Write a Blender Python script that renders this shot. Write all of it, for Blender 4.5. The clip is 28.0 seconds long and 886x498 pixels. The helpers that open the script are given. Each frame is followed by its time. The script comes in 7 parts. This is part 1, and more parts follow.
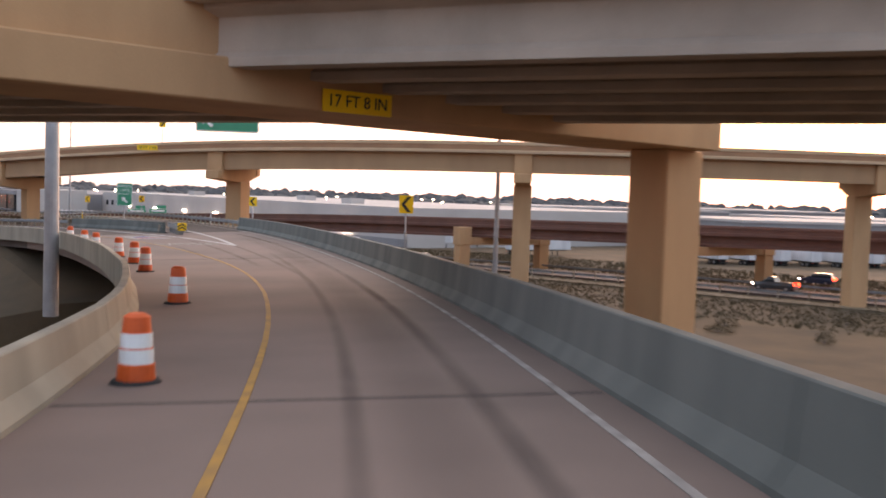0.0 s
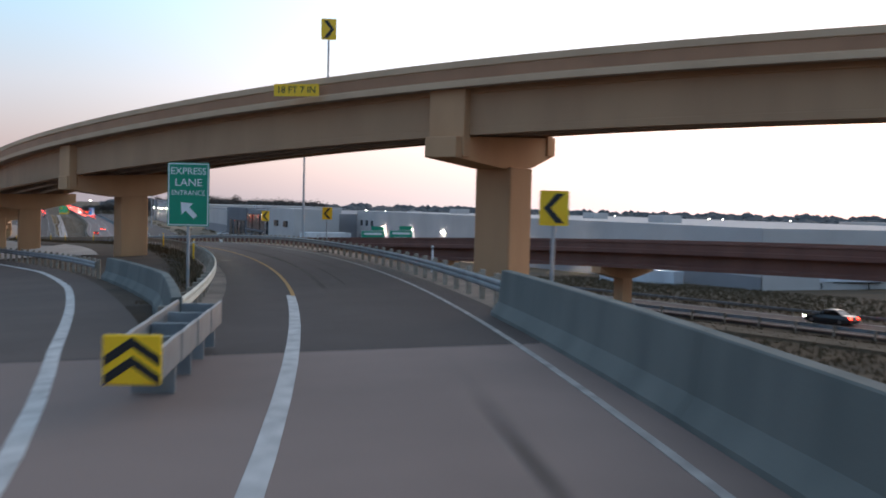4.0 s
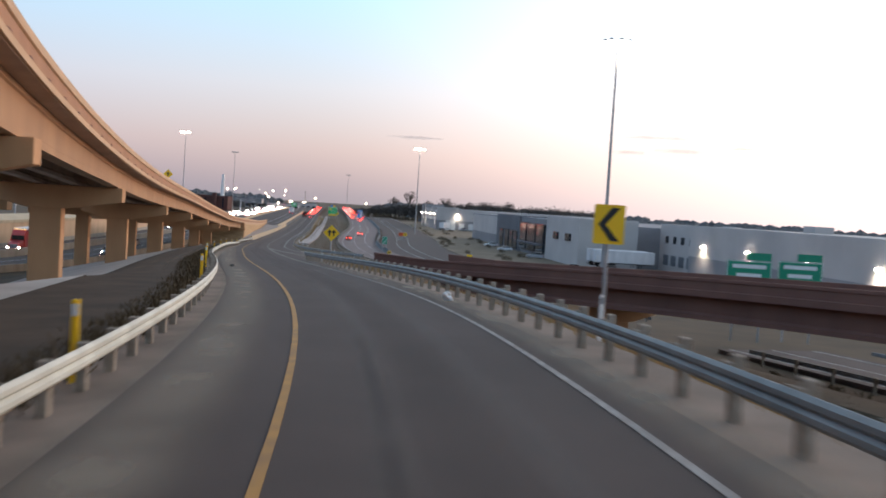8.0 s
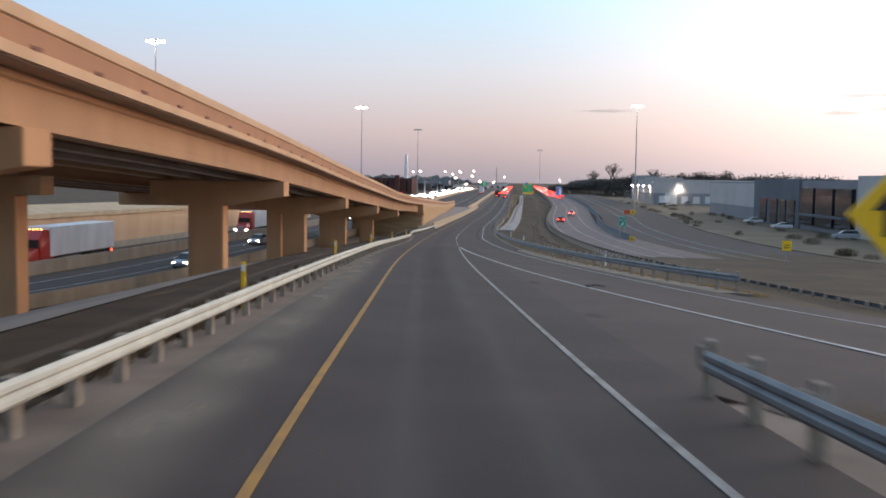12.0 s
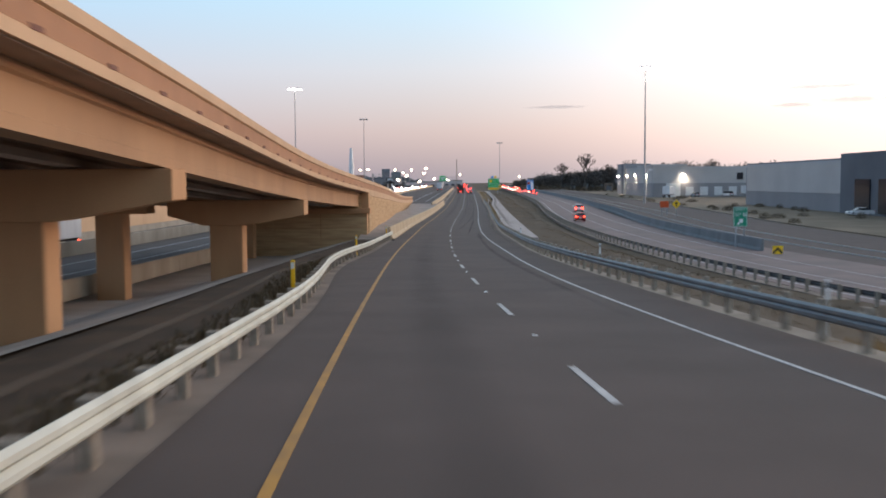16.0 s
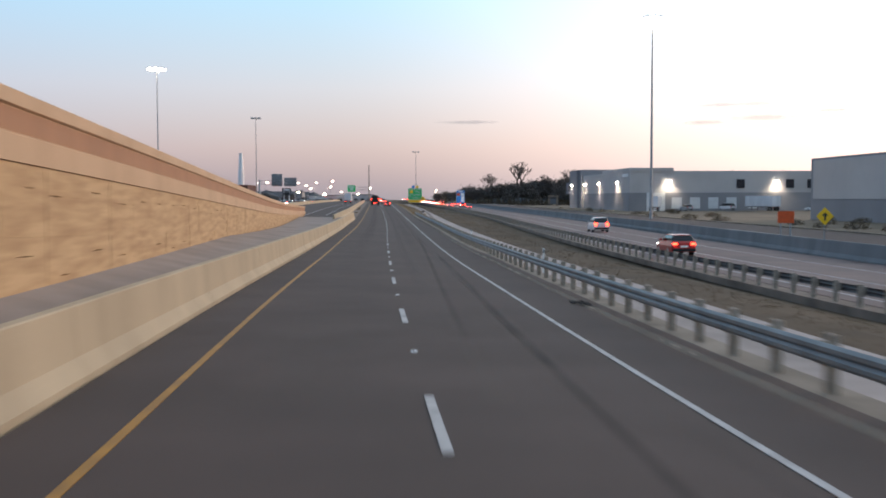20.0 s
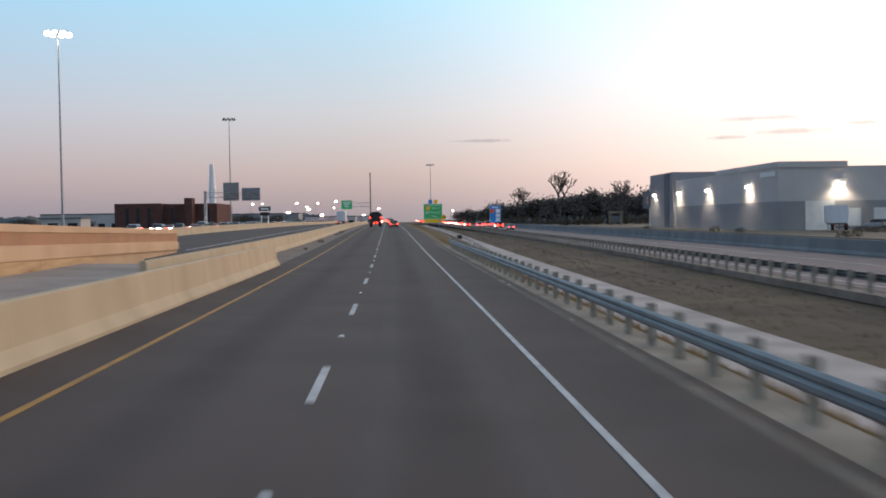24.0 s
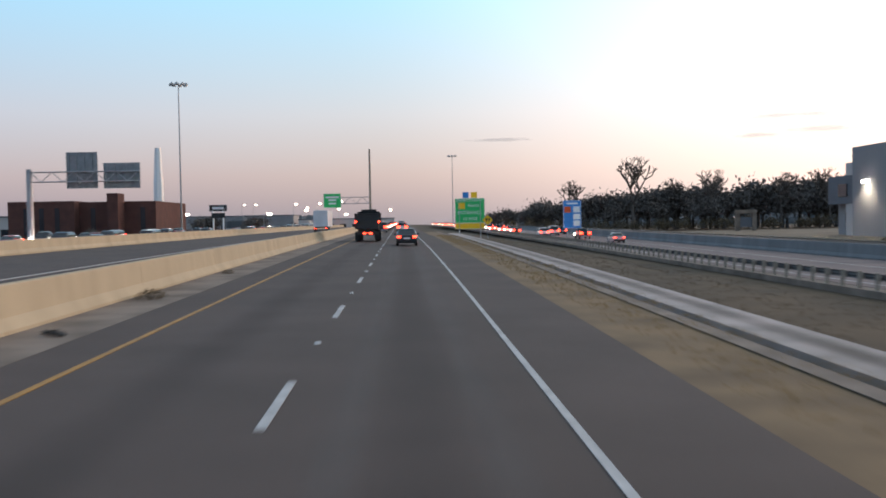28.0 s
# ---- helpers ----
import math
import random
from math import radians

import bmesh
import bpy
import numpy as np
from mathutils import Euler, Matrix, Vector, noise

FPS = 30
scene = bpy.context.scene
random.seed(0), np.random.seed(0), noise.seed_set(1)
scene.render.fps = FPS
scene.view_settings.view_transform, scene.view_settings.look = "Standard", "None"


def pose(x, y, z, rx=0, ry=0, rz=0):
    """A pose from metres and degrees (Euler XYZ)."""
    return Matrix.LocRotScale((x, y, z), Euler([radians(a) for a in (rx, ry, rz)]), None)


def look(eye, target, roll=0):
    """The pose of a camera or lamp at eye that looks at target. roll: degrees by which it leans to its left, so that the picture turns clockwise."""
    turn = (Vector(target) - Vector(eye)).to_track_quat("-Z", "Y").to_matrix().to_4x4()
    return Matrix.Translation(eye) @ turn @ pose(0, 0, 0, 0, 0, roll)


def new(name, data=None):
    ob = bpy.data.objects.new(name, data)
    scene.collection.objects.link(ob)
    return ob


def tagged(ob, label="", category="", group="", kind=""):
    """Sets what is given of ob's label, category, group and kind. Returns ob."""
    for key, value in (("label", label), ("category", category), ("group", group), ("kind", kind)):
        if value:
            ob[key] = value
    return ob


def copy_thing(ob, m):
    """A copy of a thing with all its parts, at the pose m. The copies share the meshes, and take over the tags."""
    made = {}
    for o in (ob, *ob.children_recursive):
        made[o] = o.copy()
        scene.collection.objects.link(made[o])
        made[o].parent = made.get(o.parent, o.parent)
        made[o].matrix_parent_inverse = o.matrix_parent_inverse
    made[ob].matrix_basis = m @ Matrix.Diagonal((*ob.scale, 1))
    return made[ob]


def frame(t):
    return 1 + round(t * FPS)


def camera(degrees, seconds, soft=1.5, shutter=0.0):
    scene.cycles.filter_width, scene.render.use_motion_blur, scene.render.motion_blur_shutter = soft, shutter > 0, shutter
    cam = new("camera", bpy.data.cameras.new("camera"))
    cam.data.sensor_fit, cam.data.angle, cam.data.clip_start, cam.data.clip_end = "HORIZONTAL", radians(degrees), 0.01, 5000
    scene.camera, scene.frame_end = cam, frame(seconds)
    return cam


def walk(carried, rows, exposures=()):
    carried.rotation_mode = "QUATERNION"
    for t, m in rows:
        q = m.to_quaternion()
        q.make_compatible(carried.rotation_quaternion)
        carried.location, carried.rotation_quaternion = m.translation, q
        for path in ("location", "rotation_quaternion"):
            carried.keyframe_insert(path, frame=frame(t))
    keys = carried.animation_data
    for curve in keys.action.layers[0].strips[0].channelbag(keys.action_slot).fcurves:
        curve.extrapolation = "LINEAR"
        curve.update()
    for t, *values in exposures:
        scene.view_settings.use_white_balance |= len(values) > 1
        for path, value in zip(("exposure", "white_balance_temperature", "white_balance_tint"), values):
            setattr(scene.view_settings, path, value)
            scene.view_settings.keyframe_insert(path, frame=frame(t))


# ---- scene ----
cam = camera(48.6, 28.0, soft=1.8, shutter=0.5)
PATH = [
    (0, (-42.203, -114.742, 18.611), (-40.974, -113.168, 18.498), 1.88),
    (0.5, (-37.67, -107.812, 18.374), (-36.5, -106.193, 18.268), 1.93),
    (1, (-33.331, -100.695, 18.149), (-32.226, -99.031, 18.048), 2.11),
    (1.5, (-28.688, -92.616, 17.937), (-27.645, -90.913, 17.834), 1.83),
    (2, (-24.946, -85.18, 17.735), (-23.957, -83.445, 17.633), 1.54),
    (2.5, (-21.018, -76.81, 17.557), (-20.094, -75.038, 17.462), 1.48),
    (3, (-17.373, -68.662, 17.436), (-16.506, -66.863, 17.339), 1.42),
    (3.5, (-14.208, -60.563, 17.329), (-13.393, -58.739, 17.234), 1.21),
    (5.5, (-4.081, -26.977, 16.947), (-3.523, -25.059, 16.857), 3.03),
    (6, (-2.273, -18.249, 16.75), (-1.789, -16.313, 16.619), 3.11),
    (6.5, (-0.806, -9.422, 16.61), (-0.414, -7.461, 16.564), 2.87),
    (7, (0.434, -0.202, 16.443), (0.781, 1.766, 16.364), 3.61),
    (7.5, (1.422, 9.28, 16.284), (1.711, 11.258, 16.204), 3.76),
    (8, (2.065, 18.919, 16.09), (2.295, 20.904, 16.003), 3.54),
    (8.5, (2.517, 28.59, 15.9), (2.685, 30.581, 15.805), 3.55),
    (9, (2.517, 38.118, 15.692), (2.613, 40.113, 15.59), 2.97),
    (9.5, (2.281, 47.942, 15.404), (2.296, 49.938, 15.291), 2.69),
    (10, (1.785, 58.035, 15.061), (1.719, 60.03, 14.941), 1.63),
    (10.5, (0.861, 68.034, 14.665), (0.733, 70.026, 14.535), 1.14),
    (11, (-0.345, 78.16, 14.25), (-0.501, 80.149, 14.111), 1.4),
    (11.5, (-1.632, 88.286, 13.793), (-1.792, 90.274, 13.649), 1.16),
    (12, (-2.837, 98.562, 13.295), (-2.987, 100.552, 13.153), 0.86),
    (12.5, (-3.895, 109.046, 12.848), (-4.028, 111.036, 12.702), 0.28),
    (14.5, (-8.061, 152.015, 11.072), (-8.171, 154.007, 10.924), -2.16),
    (15, (-9.05, 163.002, 10.583), (-9.151, 164.995, 10.442), -2.12),
    (15.5, (-9.809, 174.119, 10.118), (-9.891, 176.112, 9.972), -1.34),
    (16, (-10.805, 185.153, 9.633), (-10.854, 187.148, 9.495), -0.38),
    (16.5, (-11.542, 196.619, 9.174), (-11.572, 198.615, 9.044), -0.79),
    (17, (-12.149, 208.385, 8.742), (-12.16, 210.38, 8.613), -0.39),
    (17.5, (-12.707, 220.193, 8.332), (-12.699, 222.189, 8.206), -0.29),
    (18, (-13.155, 232.208, 7.962), (-13.127, 234.204, 7.843), 0.1),
    (18.5, (-13.477, 244.596, 7.614), (-13.421, 246.592, 7.498), -0.21),
    (19, (-13.579, 257.003, 7.307), (-13.496, 258.999, 7.196), -0.16),
    (19.5, (-13.481, 269.688, 7.027), (-13.372, 271.683, 6.92), -0.14),
    (20, (-13.347, 282.512, 6.775), (-13.21, 284.505, 6.672), -0.15),
    (20.5, (-13.137, 295.681, 6.575), (-12.979, 297.673, 6.479), -0.38),
    (22.5, (-11.578, 348.747, 5.909), (-11.444, 350.741, 5.832), -0.7),
    (23, (-11.302, 361.952, 5.823), (-11.176, 363.947, 5.75), -0.76),
    (23.5, (-11.043, 375.448, 5.772), (-10.924, 377.444, 5.697), -0.74),
    (24, (-10.845, 389.078, 5.744), (-10.733, 391.074, 5.686), -0.9),
    (24.5, (-10.678, 403.0, 5.759), (-10.566, 404.996, 5.692), -0.94),
    (25, (-10.539, 416.631, 5.782), (-10.43, 418.627, 5.718), -0.83),
    (25.5, (-10.442, 430.584, 5.822), (-10.333, 432.58, 5.756), -1.1),
    (26, (-10.295, 444.65, 5.885), (-10.19, 446.647, 5.823), -1.07),
    (26.5, (-10.247, 458.72, 5.979), (-10.145, 460.717, 5.924), -1.28),
    (27, (-10.091, 473.114, 6.09), (-9.993, 475.111, 6.03), -1.38),
    (27.5, (-10.042, 487.279, 6.213), (-9.951, 489.276, 6.156), -1.08),
    (28, (-9.977, 500.888, 6.327), (-9.894, 502.886, 6.274), -1.05),
]
walk(cam, [(t, look(eye, target, roll)) for t, eye, target, roll in PATH], exposures=((0, 1.0, 8700, 29), (1, 1.05, 7200, 17), (2, 0.05, 6250, 12), (3, -0.25, 6250, 12), (6, 1.15, 7000, 16), (7, 0.7, 7000, 15), (8, 0.25, 6700, 14), (10, 0.22, 6650, 14), (15, 0.2, 6750, 13), (18, 0.2, 6700, 13), (24, -0.03, 6800, 13), (26, 0.03, 6800, 13), (28, 0.1, 6800, 12)))

# ---- world and light ----
world = bpy.data.worlds.new("dusk_sky")
scene.world = world
world.use_nodes = True
wn, wl = world.node_tree.nodes, world.node_tree.links
wn.clear()
w_out = wn.new("ShaderNodeOutputWorld")
w_bg = wn.new("ShaderNodeBackground")
w_sky = wn.new("ShaderNodeTexSky")
w_sky.sky_type = "NISHITA"
w_sky.sun_disc = False
w_sky.sun_elevation = radians(1.5)
w_sky.sun_rotation = radians(62)
w_sky.dust_density = 2.0
w_co = wn.new("ShaderNodeTexCoord")
w_sep = wn.new("ShaderNodeSeparateXYZ")
wl.new(w_co.outputs["Generated"], w_sep.inputs[0])
w_ramp = wn.new("ShaderNodeValToRGB")
wl.new(w_sep.outputs["Z"], w_ramp.inputs[0])
w_ramp.color_ramp.elements[0].position, w_ramp.color_ramp.elements[0].color = 0.0, (0.34, 0.32, 0.36, 1)
w_ramp.color_ramp.elements[1].position, w_ramp.color_ramp.elements[1].color = 1.0, (0.32, 0.42, 0.53, 1)
for pos, col in ((0.05, (0.47, 0.42, 0.47, 1)), (0.11, (0.50, 0.55, 0.66, 1)), (0.22, (0.355, 0.685, 0.92, 1)), (0.33, (0.35, 0.64, 0.88, 1)), (0.5, (0.385, 0.57, 0.74, 1))):
    e = w_ramp.color_ramp.elements.new(pos)
    e.color = col
w_dot = wn.new("ShaderNodeVectorMath")
w_dot.operation = "DOT_PRODUCT"
wl.new(w_co.outputs["Generated"], w_dot.inputs[0])
w_dot.inputs[1].default_value = (math.sin(radians(62)) * 0.985, math.cos(radians(62)) * 0.985, 0.17)
w_glow = wn.new("ShaderNodeMapRange")
w_glow.interpolation_type = "SMOOTHSTEP"
wl.new(w_dot.outputs["Value"], w_glow.inputs["Value"])
w_glow.inputs["From Min"].default_value, w_glow.inputs["From Max"].default_value = 0.42, 1.0
w_glow.inputs["To Min"].default_value, w_glow.inputs["To Max"].default_value = 0.0, 1.1
w_warm = wn.new("ShaderNodeMix")
w_warm.data_type = "RGBA"
w_warm.blend_type = "ADD"
wl.new(w_glow.outputs[0], w_warm.inputs["Factor"])
w_away = wn.new("ShaderNodeMapRange")
wl.new(w_dot.outputs["Value"], w_away.inputs["Value"])
w_away.inputs["From Min"].default_value, w_away.inputs["From Max"].default_value = 0.45, -0.6
w_blue = wn.new("ShaderNodeMix")
w_blue.data_type = "RGBA"
w_blue.blend_type = "MULTIPLY"
wl.new(w_away.outputs[0], w_blue.inputs["Factor"])
wl.new(w_ramp.outputs[0], w_blue.inputs["A"])
w_blue.inputs["B"].default_value = (0.6, 0.69, 0.88, 1)
wl.new(w_blue.outputs["Result"], w_warm.inputs["A"])
w_warm.inputs["B"].default_value = (0.75, 0.62, 0.56, 1)
w_add = wn.new("ShaderNodeMix")
w_add.data_type = "RGBA"
w_add.blend_type = "ADD"
w_add.inputs["Factor"].default_value = 0.12
wl.new(w_warm.outputs["Result"], w_add.inputs["A"])
wl.new(w_sky.outputs[0], w_add.inputs["B"])
wl.new(w_add.outputs["Result"], w_bg.inputs[0])
w_bg.inputs[1].default_value = 1.0
wl.new(w_bg.outputs[0], w_out.inputs[0])

sun = new("sun", bpy.data.lights.new("sun", "SUN"))
sun.data.energy, sun.data.angle, sun.data.color = 0.85, radians(30), (1.0, 0.68, 0.47)
sun.matrix_world = look((0, 0, 0), (-math.sin(radians(62)), -math.cos(radians(62)), -0.2))


# ---- materials ----
def node_mat(name, base, dark, rough=0.85, scale=1.5, bump=0.15, metal=0.0, streak=0.0, fine=30.0, amount=1.0):
    """A worn surface: two colours mixed by a broad and a fine noise, with fine relief."""
    m = bpy.data.materials.new(name)
    m.use_nodes = True
    nt = m.node_tree
    b = nt.nodes["Principled BSDF"]
    geo = nt.nodes.new("ShaderNodeNewGeometry")
    n1 = nt.nodes.new("ShaderNodeTexNoise")
    n1.inputs["Scale"].default_value, n1.inputs["Detail"].default_value = scale, 6
    n2 = nt.nodes.new("ShaderNodeTexNoise")
    n2.inputs["Scale"].default_value, n2.inputs["Detail"].default_value = fine, 3
    vec = geo.outputs["Position"]
    if streak:
        mp = nt.nodes.new("ShaderNodeMapping")
        mp.inputs["Scale"].default_value = (1, 1, streak)
        nt.links.new(vec, mp.inputs[0])
        nt.links.new(mp.outputs[0], n1.inputs["Vector"])
    else:
        nt.links.new(vec, n1.inputs["Vector"])
    nt.links.new(vec, n2.inputs["Vector"])
    mix = nt.nodes.new("ShaderNodeMix")
    mix.data_type = "RGBA"
    mr = nt.nodes.new("ShaderNodeMapRange")
    mr.inputs["From Min"].default_value, mr.inputs["From Max"].default_value = 0.35, 0.7
    mr.inputs["To Max"].default_value = amount
    nt.links.new(n1.outputs["Fac"], mr.inputs["Value"])
    nt.links.new(mr.outputs[0], mix.inputs["Factor"])
    mix.inputs["A"].default_value, mix.inputs["B"].default_value = (*base, 1), (*dark, 1)
    mul = nt.nodes.new("ShaderNodeMix")
    mul.data_type = "RGBA"
    mul.blend_type = "MULTIPLY"
    mul.inputs["Factor"].default_value = 0.35
    nt.links.new(mix.outputs["Result"], mul.inputs["A"])
    nt.links.new(n2.outputs["Color"], mul.inputs["B"])
    mr2 = nt.nodes.new("ShaderNodeMapRange")
    mr2.inputs["To Min"].default_value, mr2.inputs["To Max"].default_value = 0.75, 1.3
    nt.links.new(n2.outputs["Fac"], mr2.inputs["Value"])
    cmb = nt.nodes.new("ShaderNodeCombineColor")
    for i in range(3):
        nt.links.new(mr2.outputs[0], cmb.inputs[i])
    nt.links.new(cmb.outputs[0], mul.inputs["B"])
    nt.links.new(mul.outputs["Result"], b.inputs["Base Color"])
    b.inputs["Roughness"].default_value, b.inputs["Metallic"].default_value = rough, metal
    b.inputs["Specular IOR Level"].default_value = 0.33 if rough >= 0.85 else 0.5
    if bump:
        bp = nt.nodes.new("ShaderNodeBump")
        bp.inputs["Strength"].default_value, bp.inputs["Distance"].default_value = bump, 0.02
        nt.links.new(n2.outputs["Fac"], bp.inputs["Height"])
        nt.links.new(bp.outputs[0], b.inputs["Normal"])
    return m


def glow_mat(name, colour, strength):
    m = bpy.data.materials.new(name)
    m.use_nodes = True
    b = m.node_tree.nodes["Principled BSDF"]
    b.inputs["Base Color"].default_value = (*colour, 1)
    b.inputs["Emission Color"].default_value = (*colour, 1)
    b.inputs["Emission Strength"].default_value = strength
    return m


ASPHALT = node_mat("asphalt", (0.090, 0.064, 0.054), (0.067, 0.048, 0.040), 0.85, 0.35, 0.25, fine=55)
ASPHALT_DARK = node_mat("dark_ramp_asphalt", (0.072, 0.053, 0.046), (0.054, 0.040, 0.035), 0.85, 0.35, 0.25, fine=55)
PAVING = node_mat("concrete_paving", (0.215, 0.155, 0.132), (0.162, 0.118, 0.101), 0.85, 0.22, 0.15, fine=40)
STRIP = node_mat("mow_strip_concrete", (0.25, 0.195, 0.155), (0.135, 0.103, 0.08), 0.9, 0.55, 0.2)
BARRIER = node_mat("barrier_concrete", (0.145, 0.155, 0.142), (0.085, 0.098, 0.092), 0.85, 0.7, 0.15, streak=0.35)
BARRIER_PALE = node_mat("pale_barrier_concrete", (0.52, 0.405, 0.27), (0.42, 0.325, 0.215), 0.85, 0.6, 0.15, streak=0.35)
TAN = node_mat("tan_painted_concrete", (0.455, 0.265, 0.142), (0.38, 0.215, 0.117), 0.8, 0.4, 0.1, streak=0.3)
TAN_RIM = node_mat("cream_painted_concrete", (0.60, 0.40, 0.245), (0.51, 0.333, 0.20), 0.8, 0.4, 0.1, streak=0.3)
TAN_PANEL = node_mat("brown_parapet_panel", (0.42, 0.215, 0.115), (0.345, 0.175, 0.095), 0.8, 0.5, 0.1, streak=0.3)
COLUMN = node_mat("tan_column_concrete", (0.57, 0.325, 0.17), (0.475, 0.265, 0.138), 0.85, 0.5, 0.15, streak=0.3)
SOFFIT = node_mat("weathered_girder_concrete", (0.48, 0.37, 0.295), (0.35, 0.27, 0.215), 0.9, 0.4, 0.1)
BROWN = node_mat("red_brown_painted_concrete", (0.20, 0.095, 0.07), (0.155, 0.075, 0.058), 0.85, 0.4, 0.1, streak=0.4)
YELLOW_PAINT = node_mat("yellow_road_paint", (0.44, 0.215, 0.03), (0.25, 0.13, 0.04), 0.7, 2.5, 0.1)
WHITE_PAINT = node_mat("white_road_paint", (0.52, 0.50, 0.48), (0.30, 0.285, 0.275), 0.7, 2.5, 0.1)
WHITE_WORN = node_mat("worn_white_road_paint", (0.36, 0.335, 0.31), (0.17, 0.155, 0.14), 0.8, 2.5, 0.1)
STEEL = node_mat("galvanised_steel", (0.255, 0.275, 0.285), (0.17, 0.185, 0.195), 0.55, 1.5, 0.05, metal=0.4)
# Paler, non-metallic steel for the rail on the left.
STEEL_PALE = node_mat("pale_rail_steel", (0.60, 0.60, 0.52), (0.46, 0.455, 0.39), 0.7, 1.5, 0.05, metal=0.0)
POST = node_mat("weathered_timber_post", (0.36, 0.305, 0.245), (0.23, 0.19, 0.15), 0.95, 5, 0.2)
POLE = node_mat("grey_pole_steel", (0.38, 0.39, 0.40), (0.30, 0.31, 0.32), 0.5, 1.0, 0.03, metal=0.5)
GRASS_BASE = node_mat("dry_winter_grass", (0.105, 0.068, 0.037), (0.058, 0.041, 0.024), 0.95, 0.16, 0.06, fine=9)
SOIL = node_mat("dark_soil_and_weeds", (0.074, 0.048, 0.030), (0.035, 0.024, 0.016), 0.95, 0.5, 0.6, fine=7)
# Sign yellow pushed brighter to stand in for headlight return.
YELLOW_SIGN = node_mat("yellow_sign_sheeting", (0.98, 0.58, 0.012), (0.92, 0.52, 0.012), 0.4, 2, 0)
BLACK = node_mat("black_sheeting", (0.012, 0.012, 0.012), (0.02, 0.02, 0.02), 0.5, 2, 0)
GREEN_SIGN = node_mat("green_sign_sheeting", (0.0, 0.27, 0.15), (0.0, 0.24, 0.13), 0.4, 2, 0)
BLUE_SIGN = node_mat("blue_sign_sheeting", (0.015, 0.24, 0.62), (0.015, 0.20, 0.55), 0.4, 2, 0)
WHITE_SIGN = node_mat("white_sheeting", (0.8, 0.8, 0.78), (0.72, 0.72, 0.70), 0.4, 2, 0)
ORANGE = node_mat("orange_plastic", (0.75, 0.10, 0.015), (0.6, 0.08, 0.015), 0.5, 3, 0.03)
RUBBER = node_mat("black_rubber", (0.018, 0.018, 0.018), (0.03, 0.03, 0.03), 0.85, 4, 0.05)
LAMP_GLOW = glow_mat("lit_floodlight", (1.0, 0.86, 0.66), 60)
WALL_GLOW = glow_mat("lit_wall_pack", (1.0, 0.93, 0.80), 45)
TAIL_GLOW = glow_mat("lit_tail_lamp", (1.0, 0.035, 0.015), 14)
HEAD_GLOW = glow_mat("lit_head_lamp", (1.0, 0.93, 0.82), 60)


# ---- shapes ----
def part(name, bm, material, parent=None, label=""):
    me = bpy.data.meshes.new(name)
    bm.normal_update()
    bm.to_mesh(me)
    bm.free()
    me.materials.append(material)
    ob = new(name, me)
    if parent is not None:
        ob.parent = parent
    if label:
        ob["label"] = label
    return ob


def solid(bm, pts, faces):
    vs = [bm.verts.new(p) for p in pts]
    for f in faces:
        try:
            bm.faces.new([vs[i] for i in f])
        except ValueError:
            pass


def box(bm, x0, x1, y0, y1, z0, z1, m=None, bevel=0.0):
    """A box between the given limits; m: its pose."""
    c = ((x0 + x1) / 2, (y0 + y1) / 2, (z0 + z1) / 2)
    tmp = bmesh.new()
    bmesh.ops.create_cube(tmp, size=1, matrix=Matrix.Translation(c) @ Matrix.Diagonal((x1 - x0, y1 - y0, z1 - z0, 1)))
    if bevel:
        bmesh.ops.bevel(tmp, geom=tmp.edges[:], offset=bevel, segments=1, affect="EDGES")
    if m is not None:
        bmesh.ops.transform(tmp, matrix=m, verts=tmp.verts[:])
    base = {v: bm.verts.new(v.co) for v in tmp.verts}
    for f in tmp.faces:
        bm.faces.new([base[v] for v in f.verts])
    tmp.free()
    return bm


def tube(bm, p0, p1, r0, r1, n=10, caps=True):
    """A tapered round bar from p0 to p1."""
    p0, p1 = Vector(p0), Vector(p1)
    q = (p1 - p0).to_track_quat("Z", "Y").to_matrix()
    rings = []
    for p, r in ((p0, r0), (p1, r1)):
        rings.append([bm.verts.new(p + q @ Vector((r * math.cos(2 * math.pi * i / n), r * math.sin(2 * math.pi * i / n), 0))) for i in range(n)])
    for i in range(n):
        bm.faces.new((rings[0][i], rings[0][(i + 1) % n], rings[1][(i + 1) % n], rings[1][i]))
    if caps:
        bm.faces.new(rings[0][::-1])
        bm.faces.new(rings[1])
    return bm


